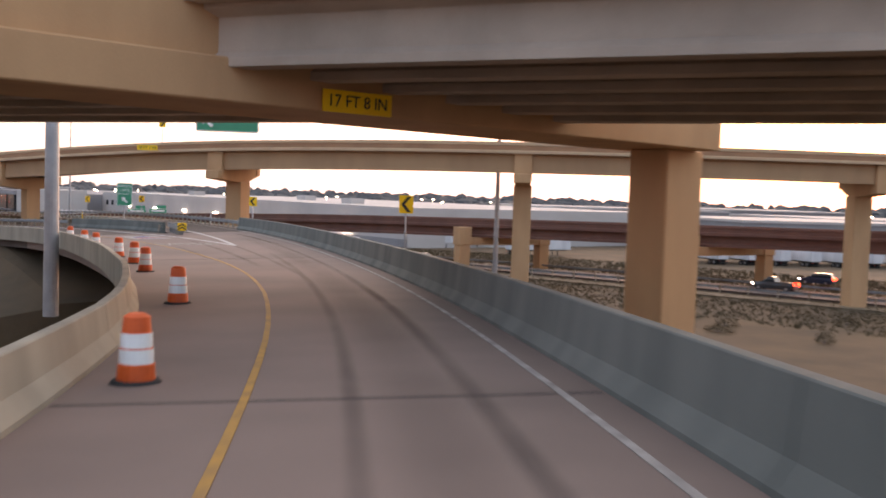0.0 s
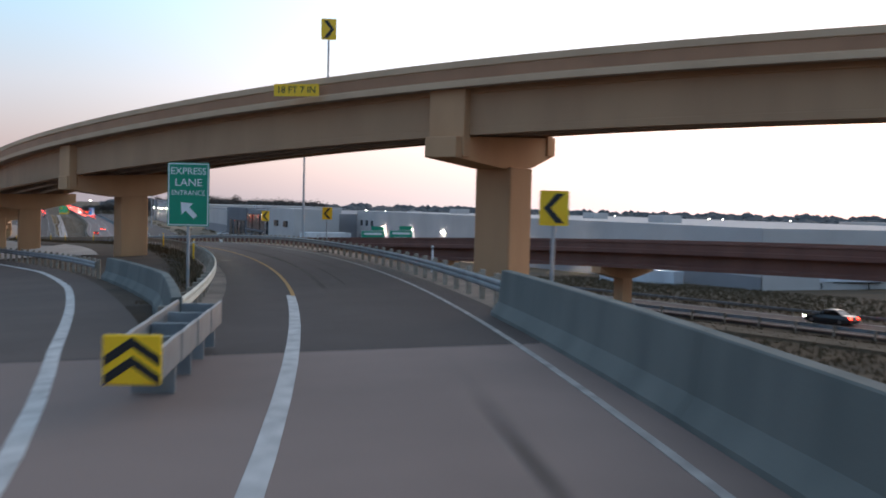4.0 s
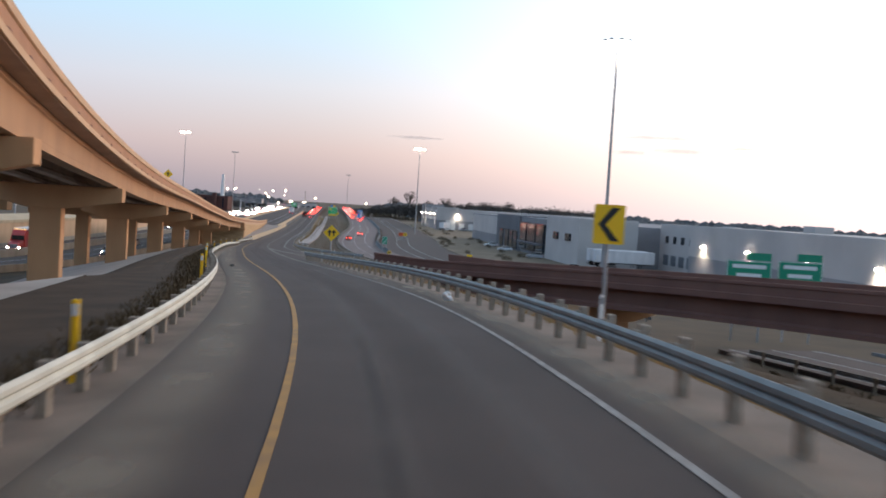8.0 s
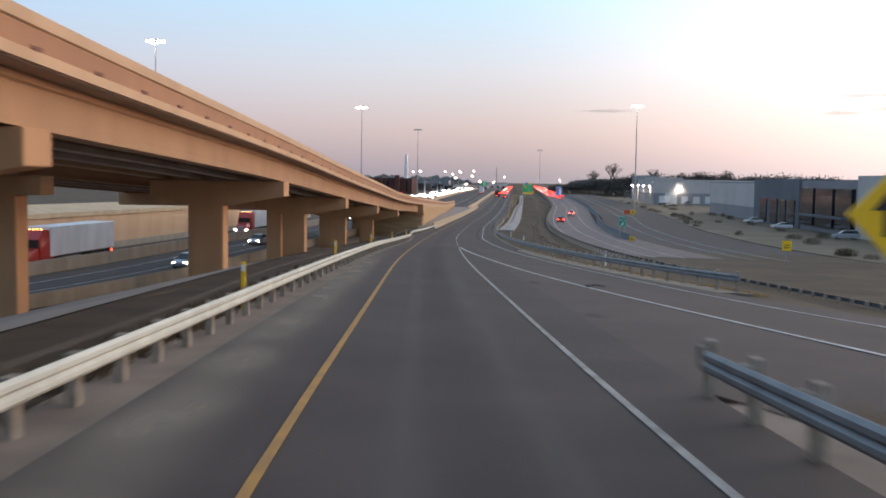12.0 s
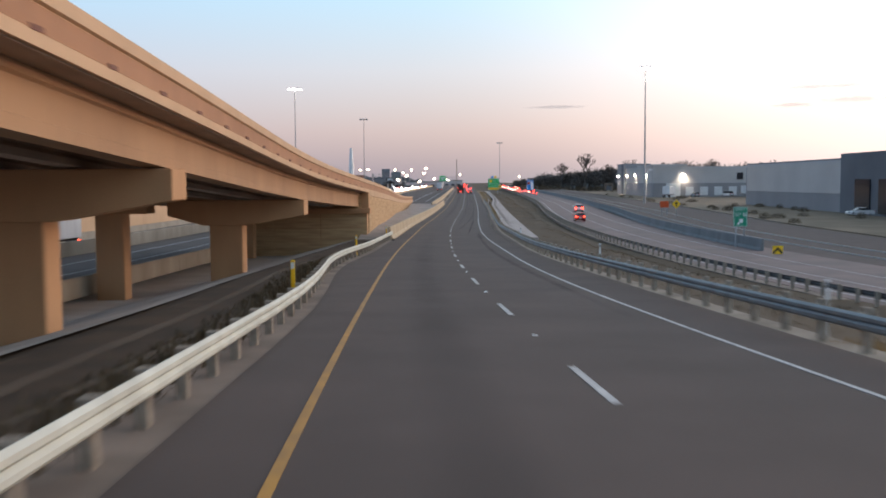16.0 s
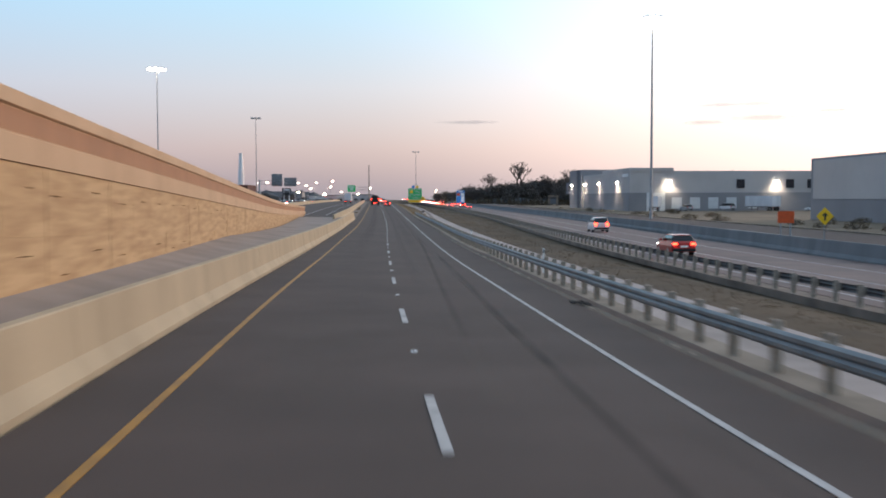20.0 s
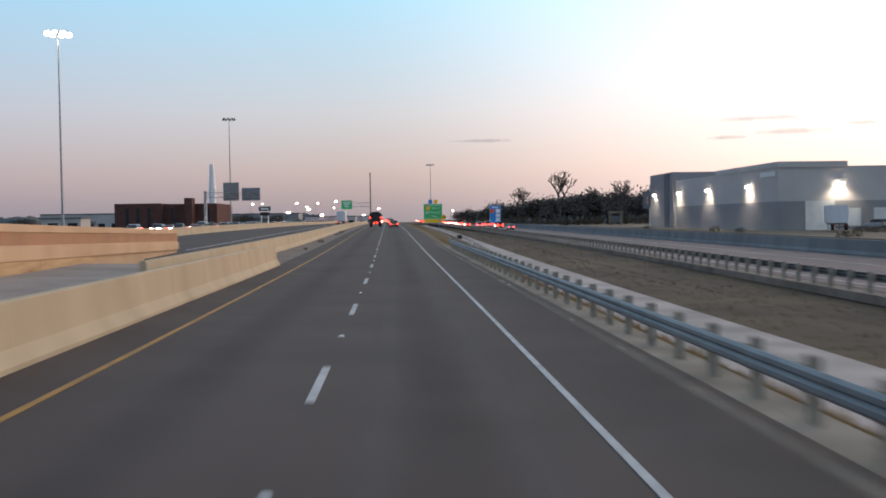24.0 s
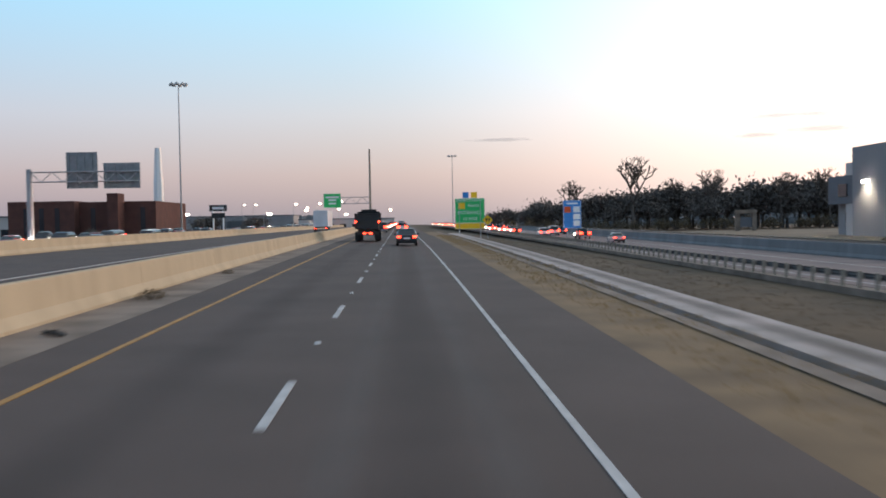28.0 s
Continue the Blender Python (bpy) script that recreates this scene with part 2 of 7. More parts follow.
class Line:
    """A smooth road axis through control points (x, y, z, bank in degrees), by length along it."""

    def __init__(self, pts, step=2.0):
        c = np.array([(*p, 0.0)[:4] for p in pts], float)
        d = np.concatenate([[0], np.cumsum(np.hypot(np.diff(c[:, 0]), np.diff(c[:, 1])))])
        n = len(d)
        h = np.diff(d)
        a = np.zeros((n, n))
        a[0, 0] = a[-1, -1] = 1
        rhs = np.zeros((n, 4))
        for i in range(1, n - 1):
            a[i, i - 1:i + 2] = h[i - 1], 2 * (h[i - 1] + h[i]), h[i]
            rhs[i] = 6 * ((c[i + 1] - c[i]) / h[i] - (c[i] - c[i - 1]) / h[i - 1])
        m2 = np.linalg.solve(a, rhs)
        x = np.arange(0, d[-1] + 0.5 * step, step)
        k = np.clip(np.searchsorted(d, x) - 1, 0, n - 2)
        u, v = ((d[k + 1] - x) / h[k])[:, None], ((x - d[k]) / h[k])[:, None]
        hk = (h[k] ** 2)[:, None]
        self.p = u * c[k] + v * c[k + 1] + ((u ** 3 - u) * m2[k] + (v ** 3 - v) * m2[k + 1]) * hk / 6
        self.s = np.concatenate([[0], np.cumsum(np.hypot(np.diff(self.p[:, 0]), np.diff(self.p[:, 1])))])
        t = np.gradient(self.p[:, :2], axis=0)
        self.t = t / np.hypot(t[:, 0], t[:, 1])[:, None]
        self.zero = 0.0

    def here(self, s):
        s = s - self.zero
        x, y, z, b = (np.interp(s, self.s, self.p[:, i]) for i in range(4))
        tx, ty = np.interp(s, self.s, self.t[:, 0]), np.interp(s, self.s, self.t[:, 1])
        if s > self.s[-1]:
            x, y = x + tx * (s - self.s[-1]), y + ty * (s - self.s[-1])
        if s < 0:
            x, y = x + tx * s, y + ty * s
        return x, y, z, b, tx, ty

    def at(self, s, lat=0.0, dz=0.0):
        x, y, z, b, tx, ty = self.here(s)
        return Vector((x + lat * ty, y - lat * tx, z - lat * math.tan(radians(b)) + dz))

    def turn(self, s):
        """The yaw of the axis, degrees; 0 looks along +y."""
        f = self.here(s)
        return math.degrees(math.atan2(-f[4], f[5]))

    def stand(self, s, lat=0.0, dz=0.0):
        p = self.at(s, lat, dz)
        return pose(p.x, p.y, p.z, 0, 0, self.turn(s))


def steps(a, b, d):
    n = max(1, round((b - a) / d))
    return [a + (b - a) * i / n for i in range(n + 1)]


def table(rows):
    """A smooth value along the road from rows (s, value)."""
    xs, ys = [r[0] for r in rows], [r[1] for r in rows]
    return lambda s: float(np.mean(np.interp((s - 9, s - 4.5, s, s + 4.5, s + 9), xs, ys)))


def sweep(bm, line, ss, profile, closed=True, caps=True):
    """Sweeps a profile of (lat, dz), or a function of s that gives it, along a line."""
    rings = []
    for s in ss:
        pr = profile(s) if callable(profile) else profile
        rings.append([bm.verts.new(line.at(s, a, b)) for a, b in pr])
    n = len(rings[0])
    for r0, r1 in zip(rings, rings[1:]):
        for i in range(n if closed else n - 1):
            j = (i + 1) % n
            bm.faces.new((r0[i], r0[j], r1[j], r1[i]))
    if closed and caps:
        bm.faces.new(rings[0])
        bm.faces.new(rings[-1][::-1])
    bmesh.ops.recalc_face_normals(bm, faces=bm.faces[:])
    return bm


def sheet(name, line, a, b, lo, hi, material, label, category, lift=0.1, n=6):
    """A thin layer on the natural ground between two laterals."""
    bm = bmesh.new()
    rows = []
    for s in steps(a, b, 4.0):
        row = []
        for k in range(n + 1):
            p = line.at(s, lo(s) + (hi(s) - lo(s)) * k / n)
            row.append(bm.verts.new((p.x, p.y, ground_height(p.x, p.y) + lift)))
        rows.append(row)
    for r0, r1 in zip(rows, rows[1:]):
        for k in range(n):
            bm.faces.new((r0[k], r0[k + 1], r1[k + 1], r1[k]))
    return structure(name, bm, material, label, category)


def track_mat(name, colour, amount, scale):
    """A rubbed-in mark: strongest along its middle, broken up by noise, fading to nothing at its edges."""
    m = bpy.data.materials.new(name)
    m.use_nodes = True
    nt = m.node_tree
    p = nt.nodes["Principled BSDF"]
    p.inputs["Base Color"].default_value, p.inputs["Roughness"].default_value = (*colour, 1), 0.9
    uv = nt.nodes.new("ShaderNodeUVMap")
    sep = nt.nodes.new("ShaderNodeSeparateXYZ")
    nt.links.new(uv.outputs[0], sep.inputs[0])
    pp = nt.nodes.new("ShaderNodeMath")
    pp.operation = "PINGPONG"
    pp.inputs[1].default_value = 0.5
    nt.links.new(sep.outputs["X"], pp.inputs[0])
    end = nt.nodes.new("ShaderNodeMath")
    end.operation = "PINGPONG"
    end.inputs[1].default_value = 0.5
    nt.links.new(sep.outputs["Y"], end.inputs[0])
    r1, r2, r3 = (nt.nodes.new("ShaderNodeMapRange") for _ in range(3))
    for r in (r1, r2):
        r.interpolation_type = "SMOOTHSTEP"
    r1.inputs["From Max"].default_value = 0.45
    r2.inputs["From Max"].default_value = 0.2
    nt.links.new(pp.outputs[0], r1.inputs["Value"])
    nt.links.new(end.outputs[0], r2.inputs["Value"])
    geo = nt.nodes.new("ShaderNodeNewGeometry")
    tx = nt.nodes.new("ShaderNodeTexNoise")
    tx.inputs["Scale"].default_value, tx.inputs["Detail"].default_value = scale, 5
    nt.links.new(geo.outputs["Position"], tx.inputs["Vector"])
    r3.inputs["From Min"].default_value, r3.inputs["From Max"].default_value, r3.inputs["To Min"].default_value = 0.25, 0.7, 0.35
    nt.links.new(tx.outputs["Fac"], r3.inputs["Value"])
    last = None
    for o in (r1, r2, r3):
        mu = nt.nodes.new("ShaderNodeMath")
        mu.operation = "MULTIPLY"
        nt.links.new(o.outputs[0], mu.inputs[0])
        if last is None:
            mu.inputs[1].default_value = amount
        else:
            nt.links.new(last.outputs[0], mu.inputs[1])
        last = mu
    nt.links.new(last.outputs[0], p.inputs["Alpha"])
    return m


def track(line, a, b, centre, width, material, label, lift=0.006, d=3.0):
    """A soft-edged mark along the road."""
    bm = bmesh.new()
    uv = bm.loops.layers.uv.new("UVMap")
    ss = steps(a, b, d)
    rows = [[(bm.verts.new(line.at(s, centre(s) + e * width, lift)), e + 0.5, i / (len(ss) - 1)) for e in (-0.5, 0.5)] for i, s in enumerate(ss)]
    for r0, r1 in zip(rows, rows[1:]):
        f = bm.faces.new([v[0] for v in (r0[0], r0[1], r1[1], r1[0])])
        for lp, v in zip(f.loops, (r0[0], r0[1], r1[1], r1[0])):
            lp[uv].uv = (v[1], v[2])
    return structure("tyre_track", bm, material, label, "road stain")


def thing(name, label, category, m=None, group="", kind=""):
    ob = tagged(new(name), label, category, group, kind)
    if m is not None:
        ob.matrix_world = m
    return ob


def structure(name, bm, material, label, category):
    return tagged(part(name, bm, material), label, category, kind="structure")


# ---- the road's axis: plan, height and bank every 30 m ----
ROAD = Line(((-63.89, -148.6, 17.35, -2.25), (-47.75, -123.44, 16.47, -2.22), (-31.83, -97.97, 15.59, -1.81), (-18.53, -71.15, 14.99, -1.74),
        (-8.36, -42.98, 14.68, -2.24), (-1.49, -13.59, 14.25, -3.01), (1.94, 16.06, 13.72, -3.36), (2.32, 46.86, 12.94, -2.1),
        (-0.07, 75.92, 11.82, -1), (-3.63, 106.18, 10.51, -0.15), (-6.41, 136.24, 9.28, 1.45), (-9.2, 165.85, 8.07, 1.73),
        (-11.46, 195.86, 6.79, 0.75), (-12.96, 226.32, 5.67, 0.26), (-13.56, 255.56, 4.78, 0.13), (-13.19, 286.2, 4.2, 0.35),
        (-12.44, 315.36, 3.79, 0.65), (-11.63, 346.34, 3.44, 0.94), (-11.06, 375.99, 3.29, 1.11), (-10.62, 406.02, 3.29, 1.08),
        (-10.31, 466.09, 3.57, 0.83), (-10.05, 525.65, 4.11, 0.61), (-10.07, 640, 4.7, 0.3), (-10.02, 1500, 5.5, 0)))
ROAD.zero = -40.0

# ---- ground ----
def base_height(x, y):
    """Natural ground: high about the first overpass, falling to the flat land ahead."""
    z = float(np.interp(y, (-400, -60, 50, 150, 250, 350, 700), (7.5, 7.3, 6.5, 4.5, 2.8, 2.2, 2.6)))
    return z


def ground_height(x, y):
    z = base_height(x, y)
    if -45 < y < 700 and abs(x) < 90:
        i = int(np.argmin((ROAD.p[:, 0] - x) ** 2 + (ROAD.p[:, 1] - y) ** 2))
        tx, ty = ROAD.t[i]
        lat = (x - ROAD.p[i, 0]) * ty - (y - ROAD.p[i, 1]) * tx
        s = ROAD.s[i] + ROAD.zero
        top = ROAD.p[i, 2] - lat * math.tan(radians(ROAD.p[i, 3])) - 0.14
        if s > 330 and lat > 0:
            top -= 0.55 * min(1.0, max(0.0, (lat - 5.2) / 2.5))
        right, left = float(np.interp(s, (205, 238, 390, 400), (5.6, 15.0, 15.0, 14.0))), float(np.interp(s, (60, 92, 130, 150, 195, 240, 300, 340, 400), (11, 15.5, 26, 20, 8.8, 8.5, 7.6, 7.2, 7.6)))
        if 60 < s:
            d = lat - right if lat > 0 else -lat - left
            fall = max(0.0, d) * (0.42 if lat > 0 or s < 195 else 0.26)
            k = min(1.0, max(0.0, (s - 60) / 40))
            z = z + max(0.0, top - fall - z) * k if d > 0 else z + (top - z) * k
    return z


def build_ground():
    bm = bmesh.new()
    xs = [-3000, -1500, -700, -350, -200, -120] + [-80 + 4 * i for i in range(10)] + [-40 + i for i in range(40)] + [2 * i for i in range(21)] + [44 + 4 * i for i in range(10)] + [110, 150, 210, 300, 450, 800, 1600, 3000]
    ys = [-2500, -1200, -600, -300, -200, -150] + [-120 + 2 * i for i in range(361)] + [640, 700, 800, 950, 1200, 1600, 2400, 3600]
    grid = [[bm.verts.new((x, y, ground_height(x, y))) for y in ys] for x in xs]
    for i in range(len(xs) - 1):
        for j in range(len(ys) - 1):
            bm.faces.new((grid[i][j], grid[i + 1][j], grid[i + 1][j + 1], grid[i][j + 1]))
    return structure("ground", bm, GRASS_BASE, "dry winter grass and bare soil beside the ramps", "ground")


build_ground()

# ---- our ramp ----
left_edge = table(((-40, -3.75), (15, -3.75), (29, -4.6), (36, -6.3), (43, -6.9), (55, -8.6), (64, -10.2), (78, -12.0), (92, -15.0), (110, -20.5), (130, -27.5), (160, -39)))
right_edge = table(((-40, 4.35), (92, 4.3), (235, 4.5), (236, 4.5), (700, 4.6), (1400, 4.6)))
rail_left = table(((90, -3.4), (115, -3.5), (126, -3.56), (155, -3.7), (165, -3.75), (176, -3.9), (195, -4.15), (204, -4.35), (216, -4.42), (229, -4.3), (243, -4.1), (254, -4.05), (262, -3.98), (277, -3.62), (288, -3.48), (300, -3.2), (309, -3.04), (322, -2.88), (339, -2.72), (345, -3.1), (349, -3.6), (354, -4.1), (360, -4.3), (366, -3.85), (377, -3.7), (391, -4.1), (406, -4.15)))
wall_left = table(((378, -3.7), (400, -4.05), (414, -4.45), (433, -5.12), (444, -5.4), (454, -5.68), (475, -6.02), (510, -6.2), (535, -6.35), (566, -6.15), (600, -6.15)))
wall_far = table(((540, -8.5), (591, -8.4), (600, -8.15), (650, -8.1), (760, -8.2), (1400, -8.4)))
ramp_rail = table(((93, 4.2), (125, 4.16), (140, 4.3), (152, 4.52), (175, 4.55), (195, 4.6), (204, 4.4), (212, 4.15), (236, 4.0)))
merge_left = table(((225, 11.2), (237, 9.75), (247, 8.5), (257, 7.1), (267, 5.8), (278, 4.85), (288, 4.2), (298, 3.65), (308, 3.1), (312.8, 2.85)))
white_right = table(((225, 16.0), (251, 11.4), (261, 10.6), (271, 9.75), (281, 8.85), (291, 8.0), (301, 7.4), (311, 6.95), (320, 6.62), (330, 6.28), (340, 5.92), (350, 5.65), (360, 5.55), (370, 5.5), (380, 5.35), (390, 4.95), (400, 4.45), (410, 4.05), (420, 3.72), (439, 3.3), (459, 2.8), (479, 2.6), (499, 2.46), (518, 2.33), (548, 2.25), (600, 2.2), (640, 2.06), (700, 2.1), (1400, 2.0)))
rail_right = table(((225, 19.0), (262, 12.6), (280, 10.6), (298, 9.4), (306, 8.85), (325, 8.3), (350, 7.85), (363, 7.5), (380, 7.1), (396, 6.85), (410, 6.25), (420, 5.85), (432, 5.6), (450, 5.4), (483, 4.92), (530, 4.83), (560, 4.65), (585, 4.43), (600, 4.4)))
yellow = table(((-40, -1.2), (10, -1.3), (30, -1.4), (41, -1.8), (51, -2.8), (60, -4.25), (70, -5.9), (80, -7.75), (90, -9.9), (130, -22)))
yellow_on = table(((100, -0.85), (140, -0.86), (150, -0.93), (161, -1.02), (171, -1.15), (181, -1.31), (191, -1.43), (206, -1.56), (221, -1.52), (241, -1.46), (261, -1.62), (271, -1.62), (281, -1.5), (291, -1.36), (301, -1.25), (321, -1.26), (341, -1.38), (351, -1.5), (361, -1.68), (371, -1.87), (381, -2.1), (391, -2.38), (401, -2.66), (411, -2.95), (421, -3.3), (431, -3.68), (441, -3.98), (461, -4.38), (481, -4.74), (495, -4.86), (511, -4.88), (541, -5.03), (600, -5.05), (640, -5.2), (700, -5.25), (1400, -5.4)))
white_line = table(((-40, 3.1), (21, 3.06), (41, 3.16), (70, 3.13), (90, 3.2), (110, 3.36), (150, 3.3), (165, 3.38), (175, 3.4), (190, 3.14), (200, 3.0), (229, 2.94), (249, 2.8), (265, 2.62), (279, 2.67), (299, 2.83), (312.8, 2.82)))
dash_line = table(((312, 2.88), (328, 2.68), (348, 2.3), (368, 1.98), (388, 1.5), (398, 1.14), (408, 0.76), (418, 0.4), (428, 0.08), (447, -0.45), (467, -0.85), (487, -1.1), (507, -1.22), (527, -1.28), (567, -1.31), (600, -1.38), (640, -1.55), (700, -1.6), (1400, -1.7)))


def slab(name, line, a, b, lo, hi, material, label, category, thick=0.35, lift=0.0, d=4.0):
    bm = bmesh.new()
    sweep(bm, line, steps(a, b, d), lambda s: [(lo(s), lift), (hi(s), lift), (hi(s), lift - thick), (lo(s), lift - thick)])
    return structure(name, bm, material, label, category)


def stripe(name, line, a, b, centre, width, material, label, lift=0.012, d=3.0):
    bm = bmesh.new()
    sweep(bm, line, steps(a, b, d), lambda s: [(centre(s) - width / 2, lift), (centre(s) + width / 2, lift), (centre(s) + width / 2, 0.002), (centre(s) - width / 2, 0.002)])
    return structure(name, bm, material, label, "road marking")


K = lambda v: (lambda s: v)
slab("road_bridge", ROAD, -40, 88, left_edge, right_edge, PAVING, "worn grey-brown concrete bridge deck of the ramp", "road", thick=0.9)
express_right = table(((66, -1.1), (72, -2.1), (78, -2.95), (85, -4.15), (90, -5.3), (98, -7.1), (112, -9.8), (126, -12.4), (160, -21)))
slab("road_express", ROAD, 88, 170, left_edge, lambda s: express_right(s) + 1.6, ASPHALT, "dark asphalt express lane branching off", "road", thick=0.9)
strip_in = table(((90, 0.45), (265, 0.45), (300, 0.25), (402, 0.2)))
slab("road_ramp", ROAD, 88, 312, lambda s: rail_left(s) + strip_in(s), lambda s: right_edge(s) - 0.2, ASPHALT_DARK, "dark asphalt surface of the curving ramp", "road")
slab("road_merged", ROAD, 312, 760, lambda s: rail_left(s) + strip_in(s) if s < 400 else yellow_on(s) - 1.3, lambda s: rail_right(min(s, 600)) - (0.1 if s < 470 else 0.22), ASPHALT, "dark asphalt two-lane road after the merge", "road")
slab("road_ahead", ROAD, 760, 1500, lambda s: -7.6, K(4.0), ASPHALT, "asphalt road running on into the distance", "road", d=60)
slab("road_joining_ramp", ROAD, 233, 312, lambda s: 5.5 if s < 236.5 else 4.28, lambda s: rail_right(s) - 0.9, ASPHALT, "grey asphalt of the joining ramp", "road", lift=-0.004, thick=0.6)
stripe("yellow_edge_line", ROAD, -40, 125, yellow, 0.12, YELLOW_PAINT, "worn yellow edge line on concrete")
stripe("yellow_edge_line", ROAD, 100, 800, yellow_on, 0.12, YELLOW_PAINT, "solid yellow edge line on asphalt")
stripe("white_edge_line", ROAD, -40, 312.8, white_line, 0.12, WHITE_WORN, "solid white edge line, worn")
stripe("white_edge_line", ROAD, 241, 900, white_right, 0.11, WHITE_PAINT, "solid white edge line")
stripe("white_edge_line", ROAD, 241, 312.8, merge_left, 0.15, WHITE_PAINT, "white line of the merging gore")
gore_line = lambda s: float(np.interp(s, (65.5, 71, 81, 90, 100, 110, 126, 160), (-0.93, -1.8, -3.65, -5.55, -7.3, -9.0, -12.2, -21)))
stripe("gore_line", ROAD, 65.5, 155, gore_line, 0.26, WHITE_PAINT, "broad white gore line curving away")
stripe("gore_line", ROAD, 65.5, 101, lambda s: -0.93, 0.26, WHITE_PAINT, "broad white gore line along the ramp")
dashes = thing("dashed_lane_line", "broken white lane line between two lanes", "road marking", kind="structure")
DASHES = [322.4, 334.3, 345.6] + [356.3 + 12.19 * i for i in range(42)]
for a in DASHES:
    bm = bmesh.new()
    sweep(bm, ROAD, [a, a + 1.6, a + 3.2], lambda s: [(dash_line(s) - 0.065, 0.012), (dash_line(s) + 0.065, 0.012), (dash_line(s) + 0.065, 0.002), (dash_line(s) - 0.065, 0.002)])
    part("dash", bm, WHITE_PAINT, dashes)
    bm = bmesh.new()
    tube(bm, (0, 0, 0.001), (0, 0, 0.02), 0.075, 0.045, 8)
    stud = part("stud", bm, WHITE_SIGN, dashes, "small raised white reflector between the dashes")
    stud.matrix_world = ROAD.stand(a + 7.6, dash_line(a + 7.6))
# wheel paths, oil stripes and skid marks
RUBBED = track_mat("rubbed_rubber", (0.035, 0.032, 0.03), 0.3, 0.35)
OIL = track_mat("oil_stain", (0.03, 0.027, 0.026), 0.17, 0.12)
PALE_WEAR = track_mat("pale_wheel_wear", (0.20, 0.185, 0.175), 0.2, 0.3)
for a, z, c0, c1, w in ((44, 78, -1.1, -3.4, 0.5), (38, 70, 0.15, -1.2, 0.34), (20, 88, 1.9, 1.75, 0.4), (52, 66, -3.3, -4.6, 0.45), (0, 60, 0.1, 0.2, 0.4), (-10, 40, 1.9, 1.8, 0.5), (62, 84, 2.2, 1.6, 0.3)):
    track(ROAD, a, z, lambda s: c0 + (c1 - c0) * (s - a) / (z - a), w, RUBBED, "dark tyre track on the concrete deck")
track(ROAD, -40, 88, K(1.05), 1.6, OIL, "dark oil stripe along the lane")
for a, z, c0, c1, w in ((100, 132, 0.25, 0.5, 0.28), (104, 118, 1.1, 1.25, 0.14), (120, 170, 0.4, 0.3, 0.4), (330, 420, 5.6, 3.4, 0.5), (405, 470, 2.6, 2.0, 0.35), (420, 500, 1.2, 1.6, 0.3)):
    track(ROAD, a, z, lambda s: c0 + (c1 - c0) * (s - a) / (z - a), w, RUBBED, "dark tyre track on the asphalt")
track(ROAD, 90, 430, lambda s: (yellow_on(max(100, s)) + white_line(min(s, 310))) / 2 if s < 312 else (yellow_on(s) + dash_line(s)) / 2, 1.7, OIL, "dark oil stripe along the lane")
track(ROAD, 420, 1000, lambda s: (dash_line(s) + white_right(s)) / 2, 1.6, OIL, "dark oil stripe along the lane")
track(ROAD, 420, 1000, lambda s: (dash_line(s) + yellow_on(s)) / 2, 1.6, OIL, "dark oil stripe along the lane")
for e in (-0.85, 0.85):
    track(ROAD, 95, 312, lambda s: (yellow_on(max(100, s)) + white_line(s)) / 2 + e, 0.8, PALE_WEAR, "pale worn wheel path on asphalt")
    track(ROAD, 400, 1000, lambda s: (dash_line(s) + white_right(s)) / 2 + e, 0.8, PALE_WEAR, "pale worn wheel path on asphalt")
DUST = track_mat("pale_dust", (0.30, 0.255, 0.20), 0.65, 0.5)
track(ROAD, 92, 312, lambda s: yellow_on(max(100, s)) - 1.55, 2.3, DUST, "pale dust along the edge of the shoulder")
track(ROAD, 92, 240, lambda s: white_line(s) + 0.75, 1.4, DUST, "pale dust along the edge of the shoulder")
track(ROAD, 380, 640, lambda s: rail_right(min(s, 600)) - 0.55, 0.5, DUST, "pale dust along the edge of the shoulder")
for s0, lat, l, w in ((248.2, 4.7, 1.6, 0.9), (262, 4.6, 3.0, 0.6)):
    track(ROAD, s0, s0 + l, K(lat), w, RUBBED, "dark patch on the gore", d=0.5)
slab("shoulder_strip", ROAD, 558, 900, lambda s: wall_far(s) - 0.05, lambda s: yellow_on(s) - 1.28, STRIP, "pale dusty concrete strip below the barrier", "pavement", lift=0.003)
soil_width = table(((96, 6.2), (180, 6.0), (196, 5.7), (240, 5.4), (320, 5.0), (350, 4.3), (385, 3.8), (400, 2.7)))
sheet("soil_strip", ROAD, 96, 399, lambda s: rail_left(s) - soil_width(s) - 0.5, lambda s: rail_left(s) - 0.68, SOIL, "dark soil and weeds beside the guardrail", "ground", lift=0.09, n=4)
SOIL_DUST = track_mat("trodden_dust", (0.21, 0.155, 0.11), 0.6, 0.6)
track(ROAD, 190, 396, lambda s: rail_left(s) - 2.7 + 0.25 * math.sin(s * 0.11), 0.6, SOIL_DUST, "pale trodden dust on the dark soil", lift=-0.035)
track(ROAD, 240, 380, lambda s: rail_left(s) - 1.7 + 0.2 * math.sin(s * 0.17), 0.35, SOIL_DUST, "pale trodden dust on the dark soil", lift=-0.035)
slab("road_edge_soil", ROAD, 600, 800, lambda s: rail_right(600) - 0.26, lambda s: 6.24, node_mat("brown_verge_soil", (0.225, 0.147, 0.08), (0.12, 0.08, 0.047), 0.95, 0.5, 0.04, fine=9), "bare brown soil beside the shoulder", "ground", lift=-0.03)
